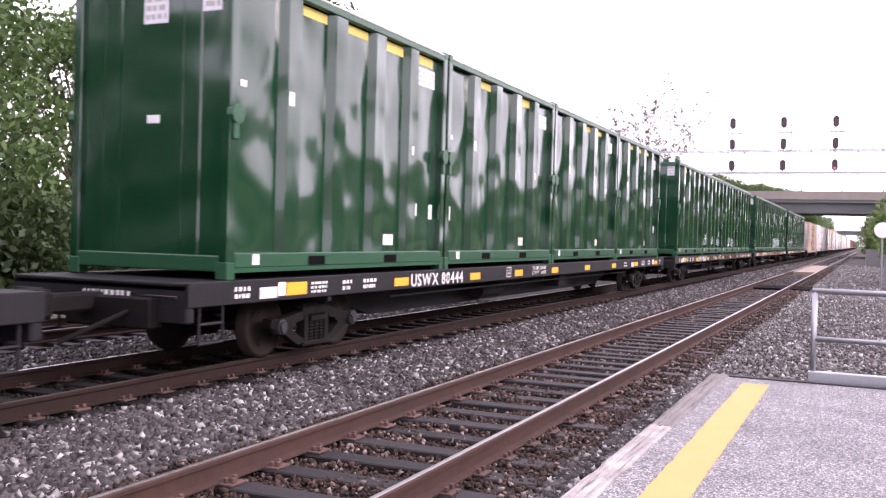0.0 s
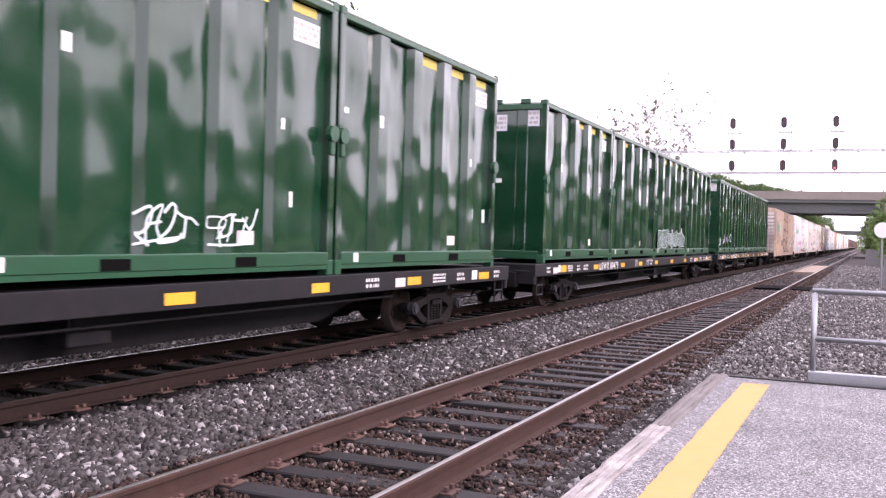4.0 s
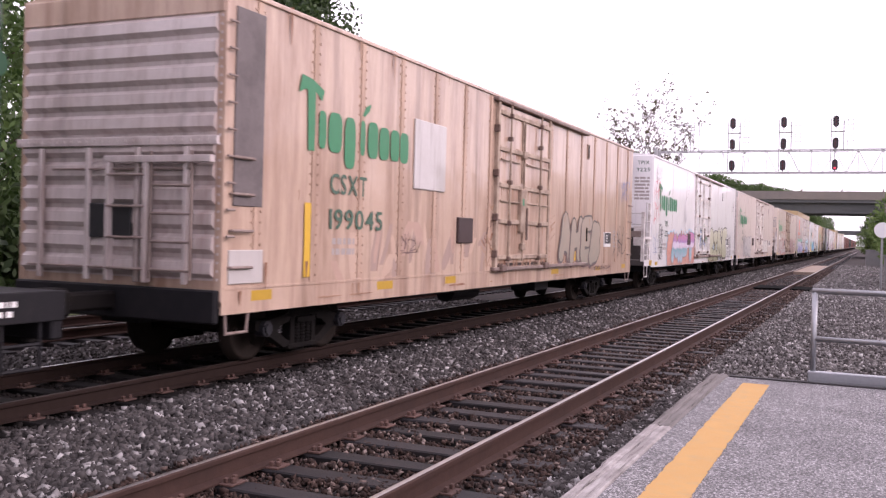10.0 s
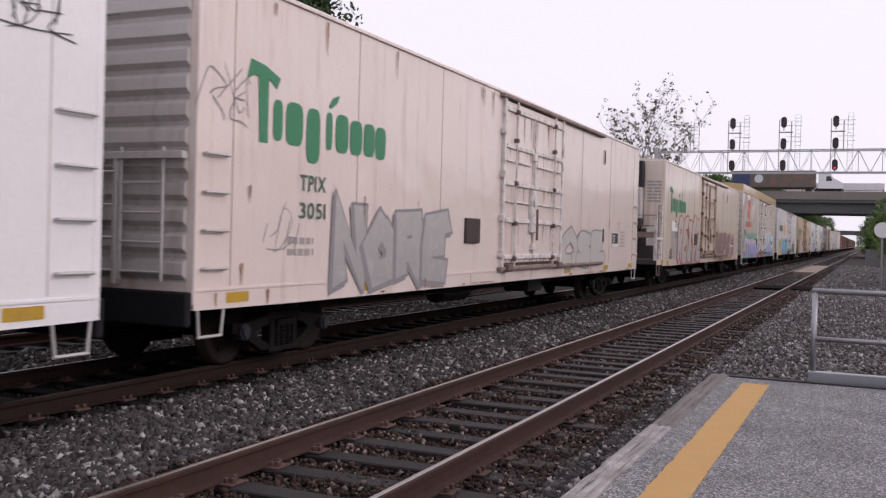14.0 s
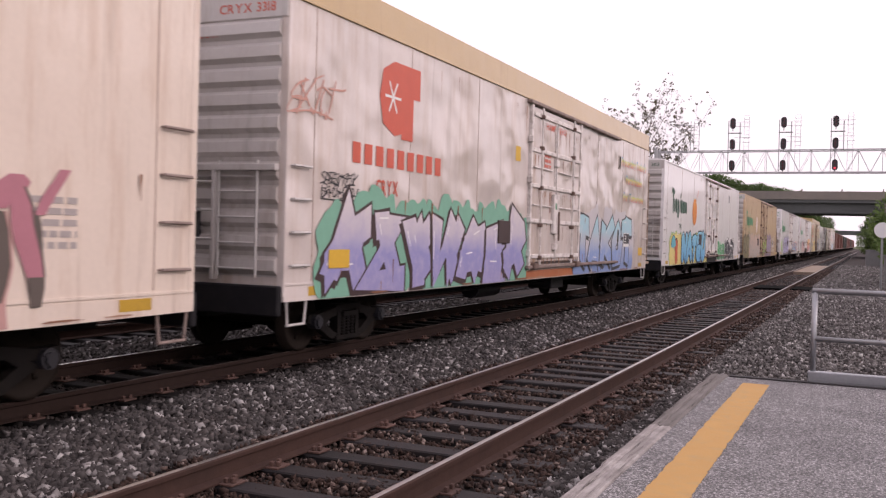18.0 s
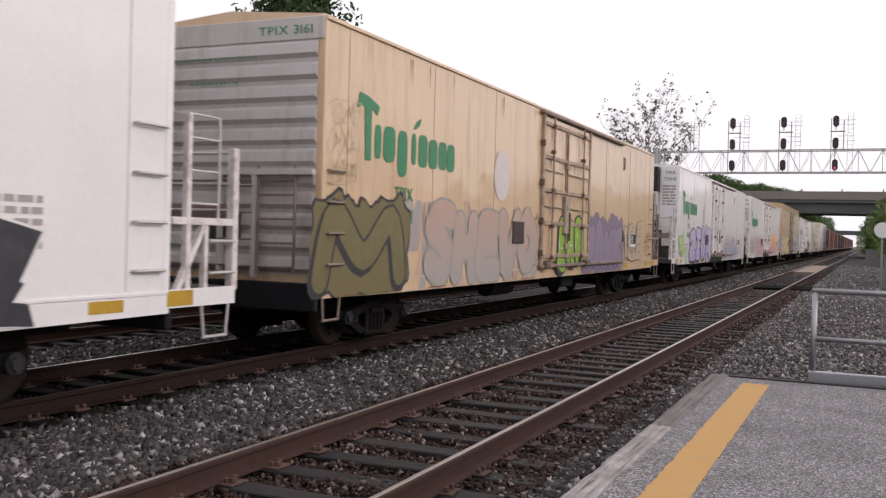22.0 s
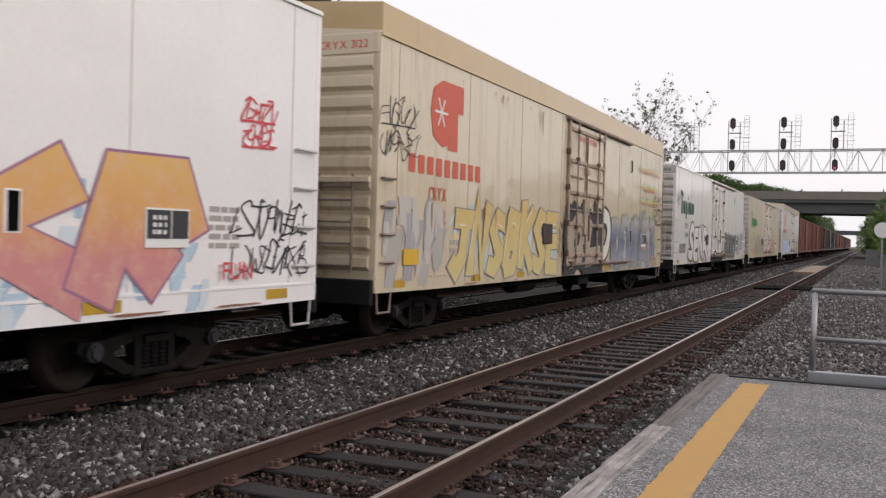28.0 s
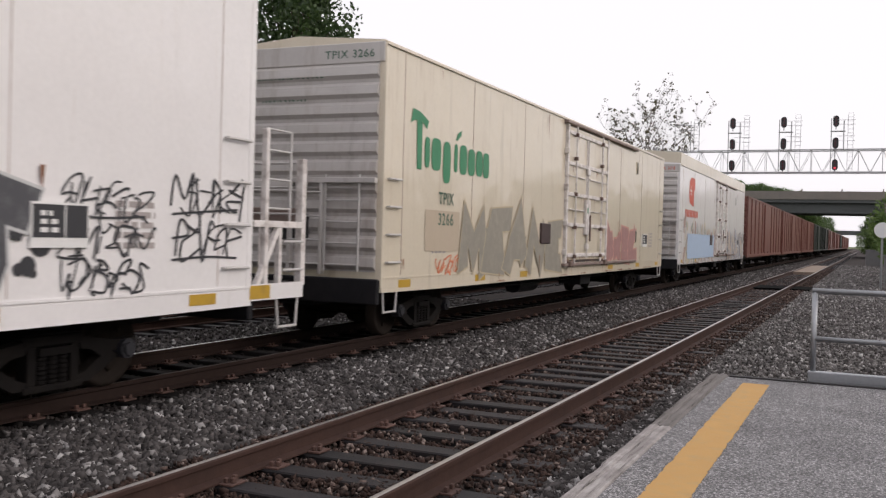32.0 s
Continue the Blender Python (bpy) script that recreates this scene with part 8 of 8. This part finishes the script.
mural(c, H, 0.0, 2.3, 0.82, 2.08, "M", (0.17, 0.145, 0.065), M_INK, S_OLIVE2, 111, fat=0.06, style="round", shine=False, shade=M_INK, back_edge=M_INK, low=(0.15, 0.13, 0.06), worn=(0.21, 0.18, 0.09), label="olive spray-painted bulging letter outlined in black")
patchwork(c, HW + 0.003, 2.6, 8.8, 0.85, 2.3, [(0.40, 0.34, 0.31), (0.52, 0.36, 0.28), (0.36, 0.33, 0.32)], 118, 60, 0.5, 0.3)
mural(c, H, 3.2, 8.7, 0.8, 2.25, "SHEVO", (0.50, 0.33, 0.27), S_GREYG, None, 112, shine=False, style="round", fat=0.1, low=(0.36, 0.35, 0.34), worn=(0.46, 0.38, 0.32), label="faded grey and pink spray-painted shapes")
patch(c, 1.95, 2.9, 1.42, 2.08, M_GREYP, "grey painted-over patch", 0.009)
g = Geo()
disc(g, 6.6, 2.88, 0.42, 0.5, mount("side", H))
g.done("paint_patch", mat("pale_lilac_patch", (0.62, 0.56, 0.56), 0.6, grain=0.1, scale=5, bump=0.0), c, "pale oval painted-over patch", fix=False)
mural(c, HD, 10.3, 12.3, 1.0, 2.1, 3, (0.28, 0.44, 0.06), M_INK, None, 113, style="round", fat=0.14, shade=M_INK, low=(0.20, 0.34, 0.04), label="lime green spray-painted shapes on the door")
mural(c, H, 12.6, 16.5, 0.8, 2.1, "MANK", (0.27, 0.215, 0.30), S_VIOLET, S_MAUVE, 114, fat=0.26, style="round", low=(0.24, 0.19, 0.28), edge=0.025, shine=False, worn=(0.30, 0.24, 0.31), label="muted purple spray-painted letters")
mural(c, H, 16.75, 19.0, 1.0, 2.1, "TELE", (0.44, 0.37, 0.27), S_BROWN, None, 115, fat=0.09, edge=0.02, shine=False, label="grey-brown spray-painted letters")
tag_on(c, 0.1, 0.85, 2.3, 3.5, S_BEIGE, 116, 0.016, 3, H)
tag_on(c, 19.6, 20.4, 1.2, 1.95, S_BROWN, 117, 0.018, 2, H)
c = CARS[8]
mural(c, H, 0.2, 1.36, 1.19, 1.88, "TA", (0.42, 0.52, 0.27), S_GRN2, None, 121, fat=0.2, shade=S_GRN2, edge=0.05, shine=False, label="light green spray-painted letters")
patchwork(c, HW + 0.004, 1.4, 7.6, 0.85, 1.5, [(0.30, 0.42, 0.20), (0.40, 0.48, 0.30)], 126, 24, 0.35)
mural(c, H, 2.55, 8.05, 0.8, 2.2, "2IUR", (0.42, 0.38, 0.56), M_INK, None, 122, fat=0.09, style="round", shade=M_INK, lean=0.15, low=(0.34, 0.30, 0.52), worn=(0.58, 0.56, 0.66), label="purple spray-painted letters with green")
patchwork(c, H, 11.9, 19.4, 0.82, 1.9, [(0.50, 0.54, 0.62), (0.34, 0.42, 0.58), (0.12, 0.18, 0.36), (0.58, 0.58, 0.62)], 123, 34, 0.24, 0.6, "blue spray-painted sketch")
tag_on(c, 12.0, 19.4, 1.0, 2.1, S_ORANGE, 124, 0.022, 1, H + 0.014)
tag_on(c, 12.0, 18.2, 0.9, 1.95, S_DBLUE, 125, 0.03, 1, H + 0.015)
tag_on(c, 12.2, 17.8, 0.9, 1.5, S_LBLUE, 127, 0.03, 1, H + 0.013)
g = Geo()
disc(g, 6.05, 2.9, 0.22, 0.45, mount("side", H), a0=1.57, a1=4.71)
straw(c, (6.0, 3.35), (6.62, 4.1), 0.05, M_WHITE_T, S_REDD)
g.done("fruit_mark", M_GREYP, c, "faded fruit shape", fix=False)
lines_on(c, [("CLOSE AND LOCK", 10.3, 1.97, 0.08, 1.05), ("DOORS BEFORE", 10.3, 1.83, 0.08, 0.95), ("MOVING CAR", 10.3, 1.69, 0.08, 0.8)], M_LOGO)
c = CARS[9]
tag_on(c, 0.05, 0.7, 3.2, 4.2, S_RED, 131, 0.03, 2, H)
tag_on(c, 0.1, 2.5, 1.0, 2.0, M_INK, 132, 0.02, 2, H)
mural(c, H, 3.1, 7.9, 0.85, 2.1, 6, (0.52, 0.30, 0.30), S_GREY, None, 133, shine=False, low=(0.55, 0.36, 0.34), label="pink spray-painted shapes")
patchwork(c, HW + 0.003, 11.9, 18.6, 0.9, 2.2, [(0.42, 0.54, 0.66), (0.56, 0.62, 0.68), (0.34, 0.46, 0.60)], 137, 70, 0.3, 0.6, "pale blue splashes of spray paint")
mural(c, H, 12.3, 18.4, 0.8, 2.4, "LEKR", (0.68, 0.36, 0.10), S_PLUM, None, 134, fat=0.16, lean=0.16, edge=0.03, shine=False, stops=[(0.0, (0.56, 0.24, 0.26)), (0.35, (0.58, 0.24, 0.24)), (0.6, (0.66, 0.34, 0.14)), (1.0, (0.70, 0.42, 0.13))], worn=(0.66, 0.44, 0.32), label="orange and pink angular spray-painted letters")
tag_on(c, 19.25, 19.9, 2.6, 3.2, S_RED, 135, 0.03, 2, H)
tag_on(c, 19.1, 20.6, 1.1, 2.0, M_INK, 136, 0.028, 2, H)
lines_on(c, [("CLOSE AND LOCK", 10.05, 1.93, 0.09, 1.05), ("DOORS BEFORE", 10.05, 1.79, 0.09, 0.95), ("MOVING CAR", 10.05, 1.65, 0.09, 0.8)], M_LOGO_D)
lines_on(c, [("FUN", 18.9, 1.12, 0.2, 0.55)], S_RED)
c = CARS[10]
patchwork(c, HW + 0.003, 2.5, 8.7, 1.2, 2.25, [(0.40, 0.54, 0.62), (0.50, 0.58, 0.60), (0.62, 0.52, 0.26)], 148, 46, 0.32, 0.4, "pale blue and straw splashes of spray paint")
mural(c, H, 2.7, 8.8, 0.82, 2.3, "JNSBKSE", (0.60, 0.42, 0.15), S_GREY, None, 141, fat=0.09, lean=0.14, low=(0.62, 0.53, 0.26), edge=0.025, worn=(0.64, 0.52, 0.24), label="yellow spray-painted letters with blue")
patchwork(c, H, 0.1, 2.4, 1.2, 2.3, [(0.40, 0.37, 0.35), (0.48, 0.45, 0.42), (0.34, 0.33, 0.36)], 142, 22, 0.5, label="grey smeared paint")
tag_on(c, 0.05, 1.2, 2.8, 3.7, M_INK, 143, 0.022, 2, H)
mural(c, HD, 9.5, 12.5, 0.9, 2.45, "OL", (0.36, 0.30, 0.24), M_INK, M_INK, 144, shine=False, label="dark spray-painted shapes on the door")
mural(c, H, 12.5, 13.6, 1.0, 2.45, "D", (0.66, 0.65, 0.63), M_INK, None, 145, fat=0.04, style="round", shade=M_INK, edge=0.08, shine=False, label="white spray-painted letter")
patchwork(c, HW + 0.003, 13.8, 19.6, 0.85, 2.2, [(0.24, 0.26, 0.36), (0.40, 0.41, 0.44), (0.50, 0.48, 0.44), (0.24, 0.29, 0.20), (0.34, 0.35, 0.40), (0.15, 0.16, 0.24)], 146, 110, 0.5, 0.3, "blue, grey and green smeared spray paint")
mural(c, HW + 0.012, 13.9, 19.5, 0.85, 2.55, 7, (0.46, 0.46, 0.47), sp((0.22, 0.27, 0.20)), None, 149, fat=0.1, lean=0.12, edge=0.03, shine=False, worn=(0.30, 0.29, 0.32),
      stops=[(0.0, (0.36, 0.36, 0.41)), (0.28, (0.22, 0.23, 0.31)), (0.45, (0.11, 0.115, 0.19)), (0.62, (0.19, 0.20, 0.28)), (0.8, (0.42, 0.41, 0.40)), (1.0, (0.26, 0.28, 0.29))], label="blue and grey spray-painted letters with green edges")
for a, z, w, h in ((17.7, 1.95, 0.22, 0.2), (17.7, 1.6, 0.2, 0.22), (17.75, 1.38, 0.42, 0.14), (18.4, 1.95, 0.16, 0.14), (18.4, 1.62, 0.16, 0.16), (18.4, 1.38, 0.14, 0.12)):
    patch(c, a, a + w, z, z + h, sp((0.50, 0.27, 0.17)), "orange spray-painted block", 0.028)
patch(c, 18.9, 19.9, 1.02, 1.13, M_RUSTP, "brown painted bar", 0.028)
tag_on(c, 19.2, 20.6, 2.2, 3.1, M_INK, 147, 0.022, 2, H)
for s, a, z, wd in (("Protecting Today's", 17.05, 3.8, 3.1), ("Perishables", 17.6, 3.25, 2.1), ("For Tomorrow", 17.35, 2.8, 2.6)):
    lines_on(c, [(s, a, z, 0.24, wd)], rainbow(z, z + 0.24), 0.02)
patch(c, 0.85, 1.4, 1.2, 1.45, M_YPLATE, "yellow warning plate", 0.03)
lines_on(c, [("FOREST PARK", 10.0, 4.06, 0.14, 1.9)], M_LOGO_R)
for c in (CARS[5], CARS[10], CARS[13]):
    end = 20.4 if c is CARS[13] else 20.75
    for q in (0.14, 0.52):
        Geo().tube((HW - 0.08, end + q, 1.05), (HW - 0.08, end + q, 3.9), 0.024, 6).done("rear_ladder_post", M_RUSTP, c)
    for k in range(9):
        Geo().tube((HW - 0.08, end + 0.14, 1.2 + k * 0.32), (HW - 0.08, end + 0.52, 1.2 + k * 0.32), 0.017, 6).done("rear_ladder_rung", M_RUSTP, c)
    for z in (1.08, 2.4, 3.82):
        Geo().box(HW - 0.11, HW - 0.05, end - 0.02, end + 0.54, z - 0.03, z + 0.03, c=0.006).done("ladder_bracket", M_RUSTP, c)
    Geo().box(HW - 0.4, HW - 0.02, end, end + 0.6, 0.92, 1.0, c=0.008).done("rear_step", M_RUSTP, c)
c = CARS[11]
mural(c, H, 3.05, 7.7, 0.84, 2.3, "SENR", (0.70, 0.68, 0.69), M_INK, None, 151, fat=0.03, style="round", shade=S_GREY, edge=0.06, shine=False, low=(0.60, 0.57, 0.58), worn=(0.50, 0.44, 0.45), label="white spray-painted letters outlined in black")
mural(c, H, 13.0, 17.7, 0.8, 2.15, "EKERT", (0.07, 0.07, 0.08), S_PALE, None, 152, fat=0.1, edge=0.03, shade=M_INK, worn=(0.16, 0.16, 0.17), shine=False, label="dark grey spray-painted letters")
tag_on(c, 18.0, 19.1, 1.0, 2.1, M_INK, 153, 0.028, 3, H)
tag_on(c, 19.5, 20.6, 1.3, 2.25, M_INK, 154, 0.03, 2, H)
g, r = Geo(), random.Random(7)
for k in range(9):
    disc(g, 17.65 + r.uniform(-0.15, 0.4), r.uniform(1.2, 2.0), *(r.uniform(0.03, 0.12),) * 2, mount("side", H), n=14)
g.done("paint_spots", M_INK, c, "black spray paint spots", fix=False)
tag_on(c, 0.2, 0.9, 3.0, 3.45, M_INK, 155, 0.024, 1, H)
tag_on(c, 1.0, 2.2, 1.2, 1.6, M_INK, 156, 0.02, 2, H)
lines_on(c, [("CLOSE AND", 10.7, 2.0, 0.1, 0.85), ("LOCK DOORS", 10.7, 1.84, 0.1, 0.9), ("BEFORE", 10.7, 1.68, 0.1, 0.6)], M_LETTER)
c = CARS[12]
mural(c, H, 2.9, 8.9, 0.85, 2.1, "MEANE", (0.27, 0.25, 0.21), S_BEIGE, None, 161, fat=0.12, worn=(0.38, 0.34, 0.28), edge=0.03, lean=0.1, shine=False, label="grey-brown spray-painted letters")
patch(c, 1.45, 2.85, 1.41, 2.09, mat("tan_patch", (0.46, 0.38, 0.29), 0.6, grain=0.1, scale=5, bump=0.0), "tan painted-over patch", 0.009)
mural(c, H, 13.0, 16.6, 1.0, 2.0, 4, (0.34, 0.18, 0.17), S_PINK, None, 162, shine=False, label="dull red spray-painted shapes")
tag_on(c, 1.9, 3.0, 0.99, 1.3, S_ORANGE, 163, 0.03, 1, H)
c = CARS[13]
patchwork(c, H, 0.8, 8.9, 0.85, 2.7, [(0.50, 0.44, 0.34), (0.45, 0.46, 0.47), (0.30, 0.34, 0.30), (0.55, 0.50, 0.45), (0.40, 0.28, 0.24)], 171, 110, 0.4, 0.5, "washed-out spray-painted streaks")
patch(c, 1.8, 8.8, 1.0, 2.0, M_BLUEP, "pale blue painted-over patch", 0.03)
patchwork(c, H, 13.0, 20.0, 0.85, 2.5, [(0.46, 0.42, 0.38), (0.30, 0.33, 0.42), (0.20, 0.20, 0.22), (0.52, 0.40, 0.30)], 172, 90, 0.4, 0.5, "washed-out spray-painted streaks")


# ---- rust runs on the doors and sills ----
RUSTS = [(0.24, 0.12, 0.07), (0.34, 0.20, 0.13), (0.15, 0.08, 0.055), (0.40, 0.25, 0.17)]
for k, d0, d1, n in ((1, 8.28, 11.5, 26), (4, 8.03, 11.86, 26), (7, 8.98, 12.75, 22), (10, 9.4, 12.66, 30)):
    patchwork(CARS[k], HW + 0.006, d0 - 0.35, d0 - 0.02, 1.02, 2.5, RUSTS, 300 + k, n * 2, 0.07, 0.5, "dark rust stains beside the door")
    patchwork(CARS[k], HW + 0.006, d1 + 0.08, d1 + 0.4, 1.02, 2.2, RUSTS, 340 + k, n, 0.06, 0.5, "dark rust stains beside the door")
for k, a, b in ((6, 9.0, 13.0), (8, 8.1, 11.9), (9, 8.1, 12.2), (11, 8.9, 12.9)):
    patch(CARS[k], a, b, 0.765, 0.985, M_BLACK, "blackened sill below the door", 0.0075)
S_RUST, S_RUST2 = sp((0.22, 0.10, 0.055)), sp((0.34, 0.20, 0.13))
DOORS = {1: (8.28, 11.5), 2: (8.33, 12.16), 3: (9.1, 12.96), 4: (8.03, 11.86), 5: (9.0, 12.72), 6: (9.24, 12.75), 7: (8.98, 12.75), 8: (8.27, 11.82), 9: (8.29, 12.12), 10: (9.4, 12.66), 11: (9.01, 12.8), 12: (9.07, 12.83), 13: (9.36, 12.8)}
for k, (d0, d1) in DOORS.items():
    r, g = random.Random(500 + k), Geo()
    heavy = 90 if k in (1, 3, 4, 5, 7, 10) else 28
    for q in range(heavy):
        on_door = q % 3 != 0
        a = r.uniform(d0 + 0.15, d1 - 0.12) if on_door else r.uniform(0.3, 20.0)
        z = r.choice((1.3, 2.0, 2.75, 3.5, 4.2)) - 0.05 if on_door else r.choice((4.42, 4.4, 2.2, 1.3, 0.98))
        l, w = r.uniform(0.1, 0.55), r.uniform(0.008, 0.03)
        if not on_door and (d0 - 0.2 < a < d1 + 0.2):
            continue
        z0 = max(low_edge(a) + 0.01, z - l)
        put = mount("side", HW + (0.0475 if on_door else 0.0245))
        m = r.randrange(2)
        g.add([put(a - w, z), put(a + w, z), put(a + w * 0.7, (z + z0) / 2), put(a + w * 0.15, z0), put(a - w * 0.2, z0), put(a - w * 0.6, (z + z0) / 2)], [(0, 1, 2, 3, 4, 5)], m)
    for q in range(10):
        a = r.uniform(0.2, 20.2)
        z = low_edge(a) + 0.004
        fan(g, [(x, max(z, y)) for x, y in blob(r, a, z + 0.02, r.uniform(0.05, 0.4), r.uniform(0.006, 0.02), n=16, rough=0.3)], mount("side", HW + 0.0255), r.randrange(2))
    tagged(g.done("rust_stain", [S_RUST, S_RUST2], CARS[k], "brown rust runs and chips", fix=False), kind="stuff")



# ---- road traffic on the overpass ----
M_LORRY = mat("white_cab_paint", (0.72, 0.72, 0.74), 0.35, grain=0.05, scale=4, bump=0.0, coat=0.3)
M_TRAILER = mat("white_trailer_side", (0.62, 0.62, 0.64), 0.5, grain=0.1, scale=2, bump=0.0)
M_GLASS = mat("dark_cab_glass", (0.03, 0.04, 0.05), 0.08, grain=0.05, scale=4, bump=0.0)
M_TYRE = mat("black_tyre", (0.02, 0.02, 0.02), 0.9, grain=0.2, scale=20, bump=0.2)
lorry = thing("articulated_lorry", "white lorry with a trailer in dark colourful food pictures", "lorry")
Geo().box(-17.2, -3.9, -1.25, 1.25, 1.15, 3.95, c=0.04).done("trailer", mat("dark_picture_panel", (0.10, 0.085, 0.07), 0.4, grain=0.5, scale=1.2, bump=0.0, dirt=(0.34, 0.10, 0.05), dirt_amount=0.5, dirt_scale=0.7), lorry)
g = Geo()
rect(g, -17.0, -14.2, 1.4, 3.7, lambda a, b: (a, -1.262, b))
g.done("blue_panel", mat("dark_blue_panel", (0.03, 0.045, 0.12), 0.4, grain=0.2, scale=2, bump=0.0), lorry, "dark blue panel", fix=False)
disc(Geo(), -12.8, 2.6, 0.7, 0.7, lambda a, b: (a, -1.263, b)).done("pale_disc", M_PALEBLUE, lorry, "pale round picture", fix=False)
Geo().box(-16.9, -4.2, -1.2, 1.2, 0.95, 1.15).done("chassis", M_BLACK, lorry)
Geo().prism([(-3.5, 1.0), (-3.5, 3.7), (-1.7, 3.75), (-1.3, 2.75), (0.1, 2.0), (0.35, 1.0)], "y", -1.2, 1.2).done("cab", M_LORRY, lorry)
Geo().prism([(-2.3, 2.2), (-2.3, 3.0), (-1.62, 3.0), (-1.35, 2.25)], "y", -1.212, 1.212).done("side_window", M_GLASS, lorry)
Geo().box(-3.8, 0.3, -1.0, 1.0, 0.6, 1.02).done("frame_rail", M_BLACK, lorry)
for x in (-15.8, -14.5, -5.0, -3.6, -0.6):
    for s in (-1, 1):
        Geo().tube((x, s * 1.2, 0.5), (x, s * 0.85, 0.5), 0.5, 16).done("wheel", M_TYRE, lorry)
van = thing("box_lorry", "pale grey lorry with a long plain trailer", "lorry")
Geo().box(2.6, 15.5, -1.25, 1.25, 1.05, 2.3, c=0.05).done("trailer", M_TRAILER, van)
Geo().prism([(2.3, 0.7), (2.3, 2.2), (1.0, 2.15), (0.3, 1.5), (0.0, 0.7)], "y", -1.1, 1.1).done("cab", M_LORRY, van)
Geo().prism([(0.5, 1.5), (1.05, 2.0), (1.9, 2.0), (1.9, 1.5)], "y", -1.112, 1.112).done("side_window", M_GLASS, van)
for x in (1.2, 5.0, 13.2, 14.4):
    for s in (-1, 1):
        Geo().tube((x, s * 1.15, 0.45), (x, s * 0.85, 0.45), 0.45, 16).done("wheel", M_TYRE, van)


def road_car(label, paint_m):
    """A saloon car heading for +x, its middle at the origin."""
    c = thing("car", label, "car", group="cars on the overpass")
    Geo().prism([(-2.35, 0.35), (-2.4, 0.8), (-2.2, 0.98), (-1.3, 1.02), (1.0, 0.98), (2.1, 0.85), (2.35, 0.65), (2.35, 0.35)], "y", -0.9, 0.9).done("body", paint_m, c)
    Geo().prism([(-1.9, 1.0), (-1.25, 1.5), (-0.6, 1.6), (0.2, 1.56), (1.15, 0.98)], "y", -0.76, 0.76).done("roof", paint_m, c)
    Geo().prism([(-1.55, 1.06), (-1.15, 1.42), (-0.5, 1.5), (0.15, 1.46), (0.85, 1.06)], "y", -0.775, 0.775).done("side_window", M_GLASS, c)
    for x in (-1.45, 1.45):
        for s in (-1, 1):
            Geo().tube((x, s * 0.9, 0.33), (x, s * 0.68, 0.33), 0.33, 16).done("wheel", M_TYRE, c)
    Geo().box(2.3, 2.37, -0.8, -0.45, 0.6, 0.75, c=0.01).done("headlight", M_LORRY, c)
    Geo().box(2.3, 2.37, 0.45, 0.8, 0.6, 0.75, c=0.01).done("headlight", M_LORRY, c)
    return c


CAR_D = road_car("dark grey saloon car driving over the bridge", mat("dark_grey_car_paint", (0.06, 0.06, 0.065), 0.3, grain=0.1, scale=3, bump=0.0, coat=0.5))
CAR_R = road_car("dull red saloon car driving over the bridge", mat("dull_red_car_paint", (0.22, 0.09, 0.085), 0.3, grain=0.1, scale=3, bump=0.0, coat=0.5))
CAR_W = road_car("white saloon car driving over the bridge", M_LORRY)


# ---- everything that moves ----
def motions():
    times = [0, 0.5, 1, 1.5, 2.5, 3, 3.5, 5, 8, 12, 16, 20, 24, 24.5, 25, 25.5, 26.5, 28, 32]
    for ob, place in MOVING:
        walk(ob, [(t, pose(TRACK_T, place - run(t), 0)) for t in times])
    # the flat cars' wheels turn while they pass close by
    for w, place, d in SPIN:
        near = [t / 30 for t in range(0, 961) if 0 < place - run(t / 30) < (40 if place < -60 else 26)]
        rows = []
        for t in near:
            a = -(place - run(t)) / 0.42
            rows.append((t, Matrix.LocRotScale((0, d, 0.42), Euler((a % 6.28318530718, 0, 0)), None)))
        if rows:
            if rows[0][0] > 0:
                rows.insert(0, (0.0, rows[0][1]))
            if rows[-1][0] < 32:
                rows.append((32.0, rows[-1][1]))
            walk(w, rows)
    for c, x0, t0, v in ((CAR_D, -10.6, 19.8, 22.0), (CAR_R, -6.4, 5.5, 36.0), (CAR_W, -13.5, 25.4, 30.0)):
        span = [t for t in (0.0, t0 - 9, t0, t0 + 9, 32.0) if 0 <= t <= 32 and abs(t - t0) < 9.5]
        rows = [(t, pose(x0 + v * (t - t0), 168.0, 9.95)) for t in span]
        rows = ([(0.0, rows[0][1])] if rows[0][0] > 0 else []) + rows + ([(32.0, rows[-1][1])] if rows[-1][0] < 32 else [])
        walk(c, rows)
    walk(lorry, [(t, pose(-16.5 + 20.5 * (t - 13.4), 167.5, 9.95)) for t in (0, 8, 12, 14, 16, 20, 32)])
    walk(van, [(t, pose(-3.6 - 16.0 * (t - 13.4), 174.0, 9.95, 0, 0, 0)) for t in (0, 8, 12, 14, 16, 20, 32)])


motions()
